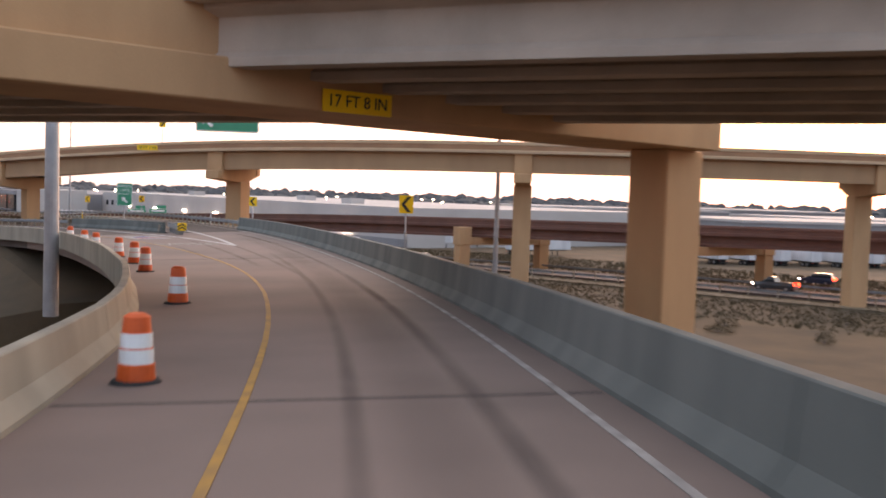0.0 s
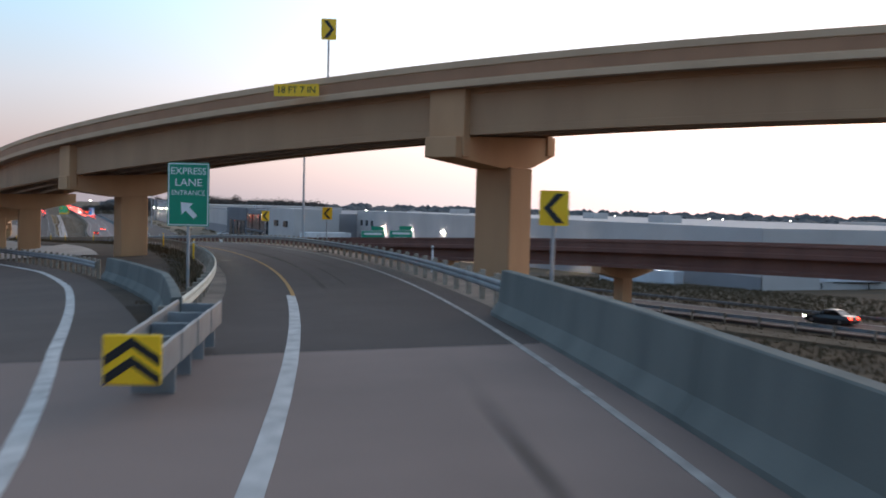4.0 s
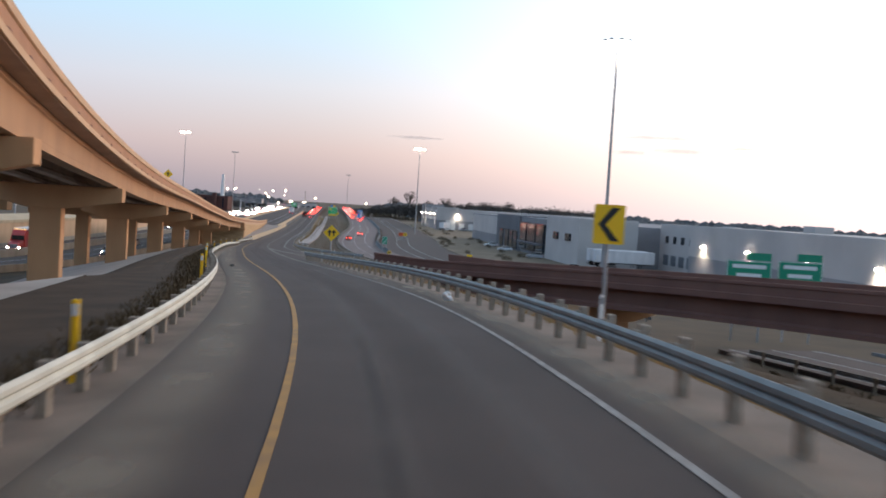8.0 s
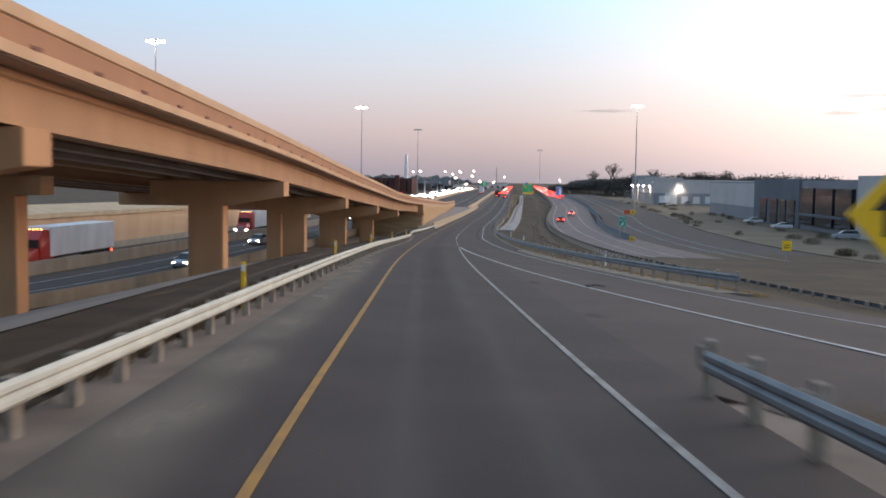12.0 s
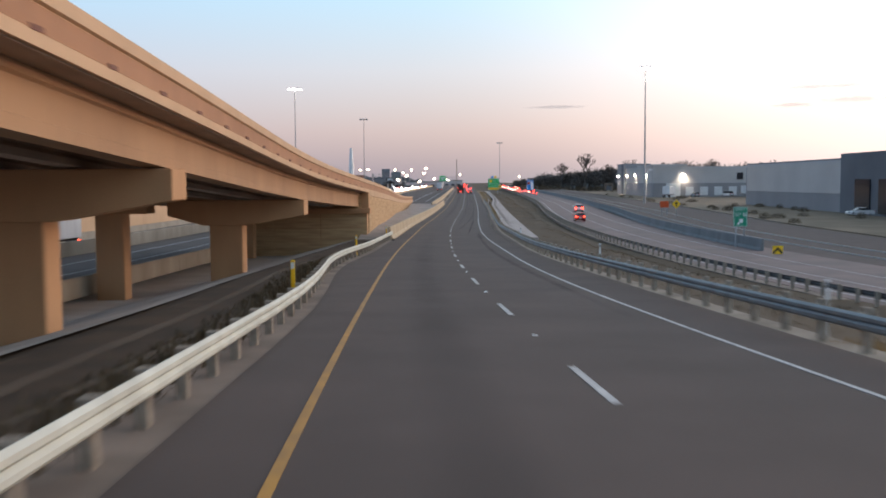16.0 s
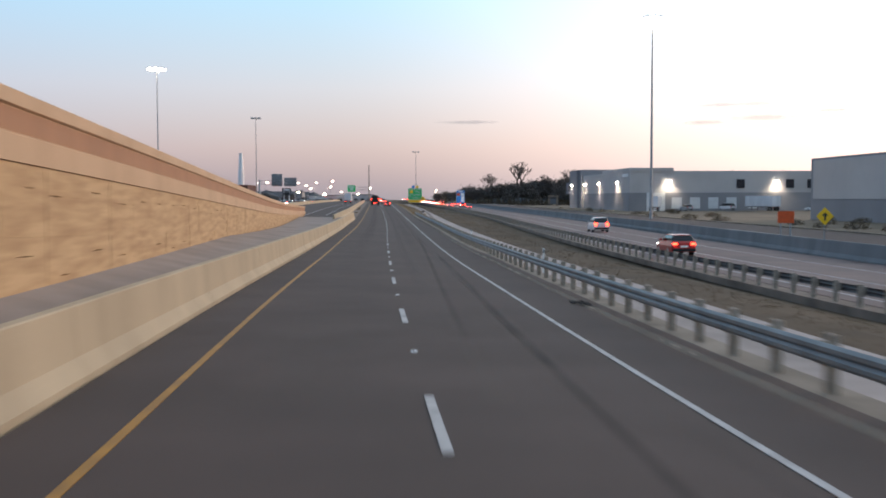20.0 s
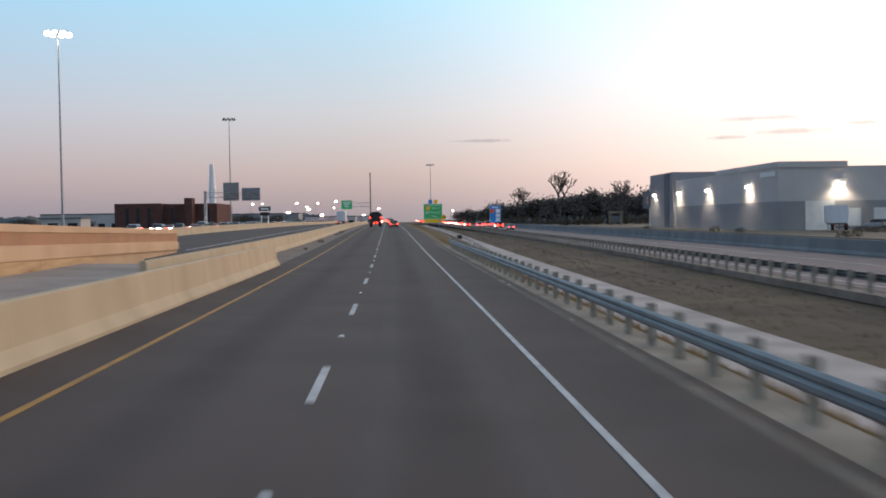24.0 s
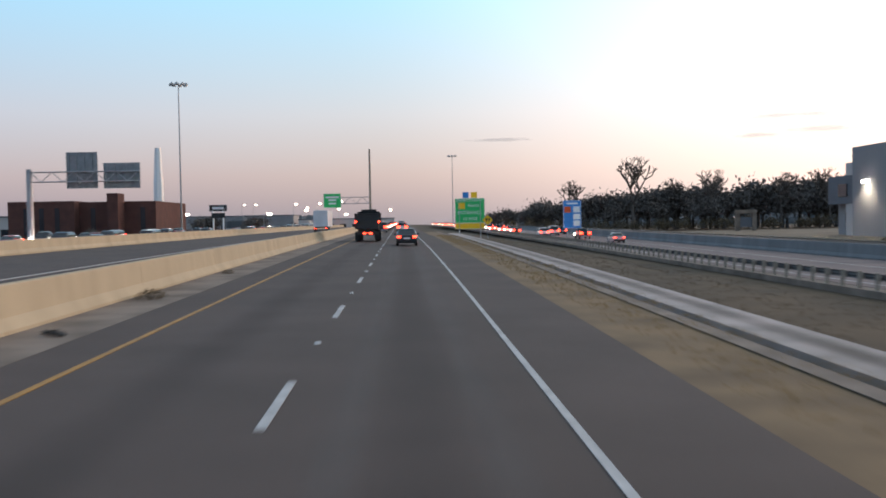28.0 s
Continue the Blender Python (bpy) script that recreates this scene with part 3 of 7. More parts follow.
stripe("concrete_edging", ROAD, 596, 800, K(6.45), 0.42, STRIP, "narrow pale concrete edging in the verge", lift=0.0)
for s0, lab in ((13.5, "dark joint across the bridge deck"), (52.0, "dark joint across the bridge deck"), (87.9, "dark joint at the end of the bridge deck")):
    bm = bmesh.new()
    sweep(bm, ROAD, [s0, s0 + 0.09], lambda s: [(left_edge(s) + 0.05, 0.004), (3.65, 0.004), (3.65, 0.0005), (left_edge(s) + 0.05, 0.0005)])
    structure("deck_joint", bm, RUBBER, lab, "bridge joint")


# ---- rails and barriers ----
W_BEAM = ((0.0, 0.42), (0.045, 0.47), (0.045, 0.53), (0.0, 0.575), (0.045, 0.62), (0.045, 0.68), (0.0, 0.73), (-0.012, 0.73), (0.03, 0.675), (0.03, 0.625), (-0.015, 0.575), (0.03, 0.525), (0.03, 0.475), (-0.012, 0.42))


def guard_rail(line, a, b, at, side, steel, label, every=1.905, post_top=0.83):
    """A W-beam rail on timber posts; side +1 when the traffic is to its left."""
    rail = thing("guard_rail", label, "guardrail")
    bm = bmesh.new()
    sweep(bm, line, steps(a, b, 2.0), lambda s: [(at(s) - side * u, v) for u, v in W_BEAM])
    part("beam", bm, steel, rail)
    pm = bmesh.new()
    box(pm, -0.075, 0.075, -0.09, 0.09, -0.45, post_top, bevel=0.01)
    box(pm, -0.06, 0.06, -0.09, 0.09, 0.40, min(0.74, post_top), Matrix.Translation((-side * 0.12, 0, 0)))
    first = None
    n = int((b - a) / every)
    for i in range(n + 1):
        s = a + 0.6 + i * every
        m = line.stand(s, at(s) + side * 0.2)
        if first is None:
            first = part("post", pm, POST, rail)
            first.matrix_world = m
        else:
            o = new("post", first.data)
            o.parent = rail
            o.matrix_world = m
    return rail


def f_barrier(line, a, b, at, side, height, material, label, joint=12.0):
    """A sloped concrete barrier with its traffic face at at(s); side +1 when it stands to the right of the traffic."""
    top = thing("concrete_barrier", label, "concrete barrier")
    prof = ((0.0, -0.3), (0.0, 0.08), (0.17, 0.33), (0.24, height - 0.02), (0.26, height), (0.44, height), (0.46, height - 0.02), (0.46, -0.3))
    n = max(1, round((b - a) / joint))
    for i in range(n):
        s0, s1 = a + (b - a) * i / n, a + (b - a) * (i + 1) / n
        bm = bmesh.new()
        sweep(bm, line, steps(s0 + 0.012, s1 - 0.012, 3.0), lambda s: [(at(s) + side * u, v) for u, v in prof])
        part("segment", bm, material, top)
    return top


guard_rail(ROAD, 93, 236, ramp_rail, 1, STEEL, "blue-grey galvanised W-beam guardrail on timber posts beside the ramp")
guard_rail(ROAD, 90, 398.2, rail_left, -1, STEEL_PALE, "pale W-beam guardrail on short posts under the flyover", post_top=0.69)
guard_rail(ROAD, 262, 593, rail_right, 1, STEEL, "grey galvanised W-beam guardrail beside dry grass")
slab("mow_strip", ROAD, 93, 236, lambda s: right_edge(s) - 0.21, lambda s: 5.5, STRIP, "stained concrete strip under the guardrail", "pavement", lift=-0.02)
slab("mow_strip", ROAD, 92, 402, lambda s: rail_left(s) - 0.7, lambda s: rail_left(s) + strip_in(s) + 0.01, STRIP, "stained concrete strip under the pale guardrail", "pavement", lift=-0.02)
slab("mow_strip", ROAD, 262, 602, lambda s: rail_right(s) - (0.23 if s > 470 else 0.11 if s > 312 else 0.92), lambda s: rail_right(s) + 0.6, node_mat("dirty_mow_strip", (0.29, 0.245, 0.195), (0.15, 0.122, 0.092), 0.9, 0.7, 0.2), "stained concrete strip under the guardrail", "pavement", lift=-0.02)
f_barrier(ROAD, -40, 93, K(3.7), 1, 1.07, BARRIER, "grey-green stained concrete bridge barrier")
# Greyer, darker colour stands in for the overpass's shade on this barrier.
f_barrier(ROAD, -40, 150, left_edge, -1, 0.85, node_mat("shade_toned_barrier_concrete", (0.34, 0.30, 0.235), (0.23, 0.205, 0.165), 0.85, 0.7, 0.15, streak=0.35), "pale concrete bridge barrier curving away")
f_barrier(ROAD, 398, 566, wall_left, -1, 1.1, BARRIER_PALE, "pale tan concrete median barrier with joints")
f_barrier(ROAD, 548, 900, wall_far, -1, 1.02, BARRIER_PALE, "pale tan concrete median barrier, weathered, with weeds at its foot")


# ---- flyover ----
FLY = Line(((95.5, -78.69, 21.9, -3.5), (61.46, -57.93, 22.1, -3.5), (30.76, -33.77, 22.05, -3.5), (9.3, -8.71, 21.5, -3.5), (-5.7, 21.12, 19.75, -3),
        (-12.65, 53.94, 17.9, -1.5), (-15.94, 86.62, 15.95), (-18.69, 121.59, 14.4), (-21.3, 158.12, 13.05), (-22.45, 186.42, 11.5),
        (-23.46, 213.43, 10.1), (-24.79, 244.71, 8.6), (-24.75, 276.99, 7.3), (-26.12, 325.25, 5.85), (-28.88, 394.61, 4), (-30.96, 469.69, 2.8)))


def fly_s(y):
    return float(np.interp(y, FLY.p[:, 1], FLY.s))


def drop(s):
    """Extra depth of the girders over the long first spans."""
    return 0.8 * min(1.0, max(0.0, (fly_s(80) - s) / (fly_s(80) - fly_s(30))))


END = fly_s(277)
HALF = 4.65
deck = thing("flyover", "tan painted concrete girder flyover curving over the ramp", "bridge")
ss = steps(0, END, 3.0)
PARAPET = ((HALF - 0.3, 1.33), (HALF + 0.12, 1.33), (HALF + 0.12, 1.58), (HALF + 0.02, 1.62), (HALF + 0.02, 2.14), (HALF + 0.1, 2.18), (HALF + 0.1, 2.48), (HALF - 0.3, 2.48))
PANEL = ((HALF - 0.1, 1.65), (HALF + 0.028, 1.65), (HALF + 0.028, 2.12), (HALF - 0.1, 2.12))
INNER = ((-0.3, 0.0), (0.3, 0.0), (0.3, 0.2), (0.1, 0.36), (0.1, 1.02), (0.45, 1.16), (0.45, 1.31), (-0.45, 1.31), (-0.45, 1.16), (-0.1, 1.02), (-0.1, 0.36), (-0.3, 0.2))
OUTER = ((-0.36, 0.0), (0.36, 0.0), (0.36, 0.3), (0.34, 0.32), (0.34, 1.04), (0.42, 1.1), (0.42, 1.31), (-0.42, 1.31), (-0.42, 1.1), (-0.34, 1.04), (-0.34, 0.32), (-0.36, 0.3))
bm = bmesh.new()
sweep(bm, FLY, ss, [(-HALF, 1.3), (HALF, 1.3), (HALF, 1.5), (-HALF, 1.5)])
part("deck_slab", bm, SOFFIT, deck)
for side in (1, -1):
    bm = bmesh.new()
    sweep(bm, FLY, ss, [(side * u, v) for u, v in PARAPET])
    part("parapet", bm, TAN_RIM, deck)
    bm = bmesh.new()
    sweep(bm, FLY, ss, [(side * u, v) for u, v in PANEL])
    part("parapet_panel", bm, TAN_PANEL, deck)
for g in (-3.5, -1.17, 1.17, 3.5):
    bm = bmesh.new()
    sweep(bm, FLY, ss, lambda s: [(g + u, v - (drop(s) if v < 0.8 else 0.0)) for u, v in (OUTER if abs(g) > 3 else INNER)])
    part("girder", bm, TAN if abs(g) > 3 else SOFFIT, deck)


def bent(line, s, length, col_lat, base, col_w=2.0, col_d=1.3, cap_d=1.3, off=0.0):
    """A T-shaped pier: cap with haunched ends on one column."""
    top = line.at(s, 0.0, -drop(s))
    tilt = math.tan(radians(line.here(s)[3]))
    ob = thing("bridge_pier", "tan concrete pier with a haunched cap under the flyover", "bridge pier", pose(top.x, top.y, top.z, 0, 0, line.turn(s)), "piers of the flyover")
    bm = bmesh.new()
    h0, h1 = length / 2 + off, -length / 2 + off
    pts = [(h1, -0.02), (h0, -0.02), (h0, -0.95), (col_lat + col_w / 2 + 0.3, -cap_d - 0.25), (col_lat - col_w / 2 - 0.3, -cap_d - 0.25), (h1, -0.95)]
    pts = [(x, z - x * tilt) for x, z in pts]
    a = [bm.verts.new((x, -0.85, z)) for x, z in pts]
    b = [bm.verts.new((x, 0.85, z)) for x, z in pts]
    bm.faces.new(a)
    bm.faces.new(b[::-1])
    for i in range(6):
        j = (i + 1) % 6
        bm.faces.new((a[j], a[i], b[i], b[j]))
    bmesh.ops.bevel(bm, geom=bm.edges[:], offset=0.03, segments=1, affect="EDGES")
    part("cap", bm, COLUMN, ob)
    bm = bmesh.new()
    box(bm, col_lat - col_w / 2, col_lat + col_w / 2, -col_d / 2, col_d / 2, base - top.z - 0.5, -cap_d - 0.15, bevel=0.06)
    part("column", bm, COLUMN, ob)
    for g in (-3.5, -1.17, 1.17, 3.5):
        bm = bmesh.new()
        box(bm, g - 0.3, g + 0.3, -0.3, 0.3, -0.03 - g * tilt, 0.03 - g * tilt)
        part("bearing_seat", bm, SOFFIT, ob)
    if top.y < 30:
        for sd in ((-1, 1) if top.y < 0 else (-1,)):
            bm = bmesh.new()
            box(bm, sd * 4.05 - 0.28, sd * 4.05 + 0.28, -0.95, 0.95, -0.96 - sd * 4.05 * tilt, 1.29 + drop(s) - sd * 4.05 * tilt, bevel=0.03)
            part("end_block", bm, COLUMN, ob)
    return ob


for y, base, length, col in ((-57.7, 6.5, 8.3, 1.2), (-34.4, 6.8, 9.4, 1.0), (-8.6, 8.0, 9.6, 1.0), (21.4, 11.0, 8.9, 0.45), (54, 9.6, 8.4, 0.2), (86.5, 8.6, 8.3, -0.65), (121.5, 7.4, 8.3, -0.65), (158.5, 5.2, 8.3, -0.65), (187, 4.4, 8.3, -0.65), (214, 3.8, 8.3, -0.65), (245, 3.4, 8.3, -0.65)):
    bent(FLY, fly_s(y), length, col, base, 2.2 if y < 0 else 2.0, 2.0 if y < 0 else 1.3, off=0.3 if y == 54 else 0.0)

# ---- first overpass over the ramp ----
OVER = Line(((41.52, -212.73, 21.35, 2.2), (10.32, -155.73, 21.35, 2.2), (-10.28, -118.03, 21.35, 2.2), (-25.7, -89.97, 21.35, 2.2),
        (-44.3, -55.95, 21.35, 2.2), (-73.36, -2.54, 21.35, 2.2)))
OVER_HALF = 6.6
over = thing("overpass", "brown-grey concrete girder overpass crossing above the ramp", "bridge")
ss = steps(0, OVER.s[-1], 6.0)
bm = bmesh.new()
sweep(bm, OVER, ss, [(-OVER_HALF, 1.55), (OVER_HALF, 1.55), (OVER_HALF, 1.8), (-OVER_HALF, 1.8)])
part("deck_slab", bm, SOFFIT, over)
for side in (1, -1):
    bm = bmesh.new()
    sweep(bm, OVER, ss, [(side * u, v) for u, v in ((OVER_HALF - 0.3, 1.5), (OVER_HALF + 0.12, 1.5), (OVER_HALF + 0.12, 1.85), (OVER_HALF + 0.02, 1.9), (OVER_HALF + 0.02, 2.55), (OVER_HALF + 0.1, 2.6), (OVER_HALF + 0.1, 2.85), (OVER_HALF - 0.3, 2.85))])
    part("parapet", bm, SOFFIT, over)
for g in (-5.7, -3.42, -1.14, 1.14, 3.42, 5.7):
    bm = bmesh.new()
    sweep(bm, OVER, ss, [(g + u, v) for u, v in ((-0.3, 0.0), (0.3, 0.0), (0.3, 0.22), (0.1, 0.4), (0.1, 1.25), (0.5, 1.4), (0.5, 1.56), (-0.5, 1.56), (-0.5, 1.4), (-0.1, 1.25), (-0.1, 0.4), (-0.3, 0.22))])
    part("girder", bm, SOFFIT, over)
beam_yaw = 5.5
straddle = thing("straddle_bent", "tan concrete straddle beam on square columns over the ramp", "bridge pier", pose(-24.9, -89.3, 20.72, 0, 0, beam_yaw))
bm = bmesh.new()
box(bm, -27.0, 16.3, -2.1, 2.1, 0, 1.1, bevel=0.04)
part("ledge", bm, COLUMN, straddle)
bm = bmesh.new()
box(bm, -27.0, 16.6, -1.6, 1.6, 1.1, 2.75, bevel=0.04)
part("beam", bm, COLUMN, straddle)
for x in (-25.5, 15.55):
    bm = bmesh.new()
    box(bm, x - 1.3, x + 1.3, -0.95, 0.95, -14.2, -0.003, bevel=0.06)
    part("column", bm, COLUMN, straddle)

# ---- retaining wall after the flyover ----
wall = thing("retaining_wall", "tan stone-textured retaining wall with a parapet, tapering down", "retaining wall")
ws = steps(END, fly_s(461), 4.0)
for side in (1, -1):
    bm = bmesh.new()
    sweep(bm, FLY, ws, lambda s: [(side * (HALF - 0.02), min(0.0, 1.5 - FLY.here(s)[2])), (side * (HALF - 0.02), 1.04), (side * (HALF - 0.4), 1.04), (side * (HALF - 0.4), min(0.0, 1.5 - FLY.here(s)[2]))])
    part("wall_face", bm, TAN_RIM, wall)
    bm = bmesh.new()
    sweep(bm, FLY, ws, [(side * u, v if v > 1.4 else 1.04) for u, v in PARAPET])
    part("parapet", bm, TAN_RIM, wall)
    bm = bmesh.new()
    sweep(bm, FLY, ws, [(side * u, v) for u, v in PANEL])
    part("parapet_panel", bm, TAN_PANEL, wall)
bm = bmesh.new()
sweep(bm, FLY, ws, [(-HALF, 1.2), (HALF, 1.2), (HALF, 1.5), (-HALF, 1.5)])
part("roadway", bm, PAVING, wall)
p = FLY.at(END)
bm = bmesh.new()
box(bm, -8.3, HALF, -0.5, 0.4, 2.2 - p.z, 1.2, pose(p.x, p.y, p.z, 0, 0, FLY.turn(END)))
part("abutment", bm, COLUMN, wall)
at_end = pose(p.x, p.y, p.z, 0, 0, FLY.turn(END))
bm = bmesh.new()
box(bm, -8.4, HALF + 0.32, -0.95, -0.502, -0.62, -0.12, at_end, bevel=0.03)
part("bearing_ledge", bm, COLUMN, wall)
bm = bmesh.new()
box(bm, HALF - 0.55, HALF + 0.3, -0.499, 0.55, -0.62, -0.12, at_end, bevel=0.03)
part("corbel", bm, COLUMN, wall)
bm = bmesh.new()
box(bm, HALF - 0.5, HALF + 0.16, -0.62, 0.5, -0.118, 1.34, at_end, bevel=0.03)
part("pilaster", bm, COLUMN, wall)
verge_lo = lambda s: float(np.interp(s, (392, 585), (-6.9, -15.8)))
bm = bmesh.new()
sweep(bm, ROAD, steps(397, 560, 3.0), lambda s: [(verge_lo(s), float(np.interp(s, (397, 404, 412, 465, 510, 590), (0.03, 0.6, 1.05, 0.95, 0.4, 0.36)))), (wall_left(s) - 0.4, float(np.interp(s, (397, 406), (0.02, 0.35)))), (wall_left(s) - 0.4, -0.2), (verge_lo(s), -0.2)])
structure("verge_paving", bm, node_mat("pale_verge_concrete", (0.34, 0.275, 0.235), (0.24, 0.195, 0.165), 0.9, 0.4, 0.1), "pale sloping concrete paving between barrier and wall", "pavement")

# ---- brown ramp bridge that joins from the right ----
SIDE = Line(((120.8, -169.93, 15), (85.8, -79.93, 14.9), (70.85, -38.2, 14.5), (56.2, -2.09, 14), (45.0, 26.73, 13.5), (35.4, 53.84, 12.7),
        (25.7, 81.53, 11.55), (11.57, 108.22, 10.25)))
SIDE_W = 9.5
side_ramp = thing("ramp_bridge", "red-brown painted concrete ramp bridge on tan piers", "bridge")
ss = steps(0, SIDE.s[-1] + 9, 4.0)
bm = bmesh.new()
sweep(bm, SIDE, ss, [(0, -0.25), (SIDE_W, -0.25), (SIDE_W, 0.0), (0, 0.0)])
part("deck_slab", bm, PAVING, side_ramp)
for a, sg in ((0.0, -1), (SIDE_W, 1)):
    bm = bmesh.new()
    sweep(bm, SIDE, ss, [(a + sg * u, v) for u, v in ((0.0, -0.35), (0.12, -0.35), (0.12, 0.05), (0.03, 0.1), (0.03, 0.62), (0.1, 0.66), (0.1, 0.86), (-0.25, 0.86), (-0.25, 0.0))])
    part("parapet", bm, BROWN, side_ramp)
for g in (0.7, 3.4, 6.1, 8.8):
    bm = bmesh.new()
    sweep(bm, SIDE, ss, [(g + u, v) for u, v in ((-0.3, -1.9), (0.3, -1.9), (0.3, -1.6), (0.1, -1.45), (0.1, -0.24), (-0.1, -0.24), (-0.1, -1.45), (-0.3, -1.6))])
    part("girder", bm, BROWN, side_ramp)
def straddle_pier(s):
    """Two columns beside the deck, the cap hung between them below the girders."""
    q = SIDE.at(s, 0.0, -0.36)
    ob = thing("bridge_pier", "tan concrete straddle pier with a column beside the brown ramp", "bridge pier", pose(q.x, q.y, q.z, 0, 0, SIDE.turn(s) - 28), "piers of the brown ramp")
    for lat in (-1.75, SIDE_W + 4.0):
        bm = bmesh.new()
        box(bm, lat - 1.1, lat + 1.1, -0.95, 0.95, -2.75, 0.0, bevel=0.05)
        part("head_block", bm, COLUMN, ob)
        bm = bmesh.new()
        box(bm, lat - 0.95, lat + 0.95, -0.85, 0.85, base_height(q.x, q.y) - q.z - 1.5, -2.748, bevel=0.06)
        part("column", bm, COLUMN, ob)
    bm = bmesh.new()
    box(bm, -0.652, SIDE_W + 2.902, -0.8, 0.8, -2.75, -1.56, bevel=0.04)
    part("cap", bm, COLUMN, ob)


def hammer_pier(s):
    """One column under a cap with haunched ends."""
    q = SIDE.at(s, SIDE_W / 2, -1.9)
    ob = thing("bridge_pier", "tan concrete pier with a wide cap under the brown ramp", "bridge pier", pose(q.x, q.y, q.z, 0, 0, SIDE.turn(s)), "piers of the brown ramp")
    bm = bmesh.new()
    pts = [(-4.6, -0.01), (4.6, -0.01), (4.6, -0.6), (1.3, -1.3), (-1.3, -1.3), (-4.6, -0.6)]
    a, b = [bm.verts.new((x, -0.6, z)) for x, z in pts], [bm.verts.new((x, 0.6, z)) for x, z in pts]
    bm.faces.new(a)
    bm.faces.new(b[::-1])
    for i in range(6):
        bm.faces.new((a[(i + 1) % 6], a[i], b[i], b[(i + 1) % 6]))
    part("cap", bm, COLUMN, ob)
    bm = bmesh.new()
    box(bm, -0.85, 0.85, -0.6, 0.6, base_height(q.x, q.y) - q.z - 0.5, -1.28, bevel=0.05)
    part("column", bm, COLUMN, ob)


for y in (-100, -66, -30.5, 2.0):
    straddle_pier(float(np.interp(y, SIDE.p[:, 1], SIDE.s)))
for y in (35.5, 66, 92):
    hammer_pier(float(np.interp(y, SIDE.p[:, 1], SIDE.s)))

ROCK = node_mat("bark_textured_panel", (0.60, 0.40, 0.22), (0.44, 0.275, 0.145), 0.9, 0.5, 0.5, streak=9.0, fine=14)
p = FLY.at(END)
row = (1.1 - (2.3 - p.z)) / 6
for k in range(6):
    for a, b in ((-8.3, -4.0), (-4.0, 0.3), (0.3, HALF)):
        bm = bmesh.new()
        box(bm, a + 0.02, b - 0.02, -0.58, -0.498, 2.3 - p.z + k * row + 0.025, 2.3 - p.z + (k + 1) * row - 0.025, pose(p.x, p.y, p.z, 0, 0, FLY.turn(END)), bevel=0.02)
        part("facing_panel", bm, ROCK, wall)
random.seed(19)
strata = []
for kind in range(6):
    # two courses with a long open notch in the bed between them
    bm = bmesh.new()
    z0 = -0.748
    cuts = [random.uniform(-0.4, 0.4), 0.748]
    for k, z1 in enumerate(cuts):
        box(bm, -0.06, 0.05 + random.choice((0.0, 0.006, 0.012)), -1.497, 1.497, z0, z1)
        if k < 1:
            a = random.uniform(-1.35, 0.2)
            b = a + random.uniform(0.5, 1.5)
            gap = random.uniform(0.022, 0.036)
            for y0, y1 in ((-1.497, a), (b, 1.497)):
                box(bm, -0.06, 0.05, y0, y1, z1, z1 + gap)
            z0 = z1 + gap
    strata.append(bm)
strata_mesh = []
s = END + 2.0
while s < fly_s(440):
    for k in range(5):
        q = FLY.at(s, HALF + 0.03, 0.27 - 1.5 * k)
        if q.z < 2.0:
            break
        m = pose(q.x, q.y, q.z, math.degrees(math.atan2(FLY.at(s + 1.5, 0).z - FLY.at(s - 1.5, 0).z, 3.0)), 0, FLY.turn(s))
        if len(strata_mesh) < 6:
            o = part("panel", strata[len(strata_mesh)], ROCK, wall)
            strata_mesh.append(o.data)
        else:
            o = new("panel", random.choice(strata_mesh))
            o.parent = wall
        o.matrix_world = m
    s += 3.0
for k in range(60):
    bm = bmesh.new()
    box(bm, -0.02, 0.03, -0.28, 0.28, -0.05, 0.05, FLY.stand(fly_s(30 + 4.1 * k), HALF + 0.03, 1.69))
    part("drain_slot", bm, BROWN, deck)

# ---- second, lower flyover behind the piers ----
FLY_B = Line(((-18.96, 19.75, 17.8), (-26.57, 53.84, 16.6), (-30.96, 86.05, 15.6), (-31.79, 122.21, 15), (-31.2, 157.7, 13.6), (-31.72, 189.47, 12.2),
        (-32.24, 213.4, 11.1), (-33.32, 244.59, 9.6), (-33.3, 275.87, 8.3)))
lower = thing("lower_flyover", "shaded tan girder ramp running beside the flyover", "bridge")
ss = steps(0, FLY_B.s[-1], 5.0)
bm = bmesh.new()
sweep(bm, FLY_B, ss, [(-4.6, 0.3), (4.6, 0.3), (4.6, 0.55), (-4.6, 0.55)])
part("deck_slab", bm, SOFFIT, lower)
for side in (1, -1):
    bm = bmesh.new()
    sweep(bm, FLY_B, ss, [(side * u, v) for u, v in ((4.3, 0.25), (4.72, 0.25), (4.72, 1.5), (4.4, 1.5))])
    part("parapet", bm, TAN, lower)
for g in (-3.6, -1.2, 1.2, 3.6):
    bm = bmesh.new()
    sweep(bm, FLY_B, ss, [(g + u, v) for u, v in ((-0.3, -0.9), (0.3, -0.9), (0.1, -0.6), (0.1, 0.31), (-0.1, 0.31), (-0.1, -0.6))])
    part("girder", bm, TAN if abs(g) > 3 else SOFFIT, lower)
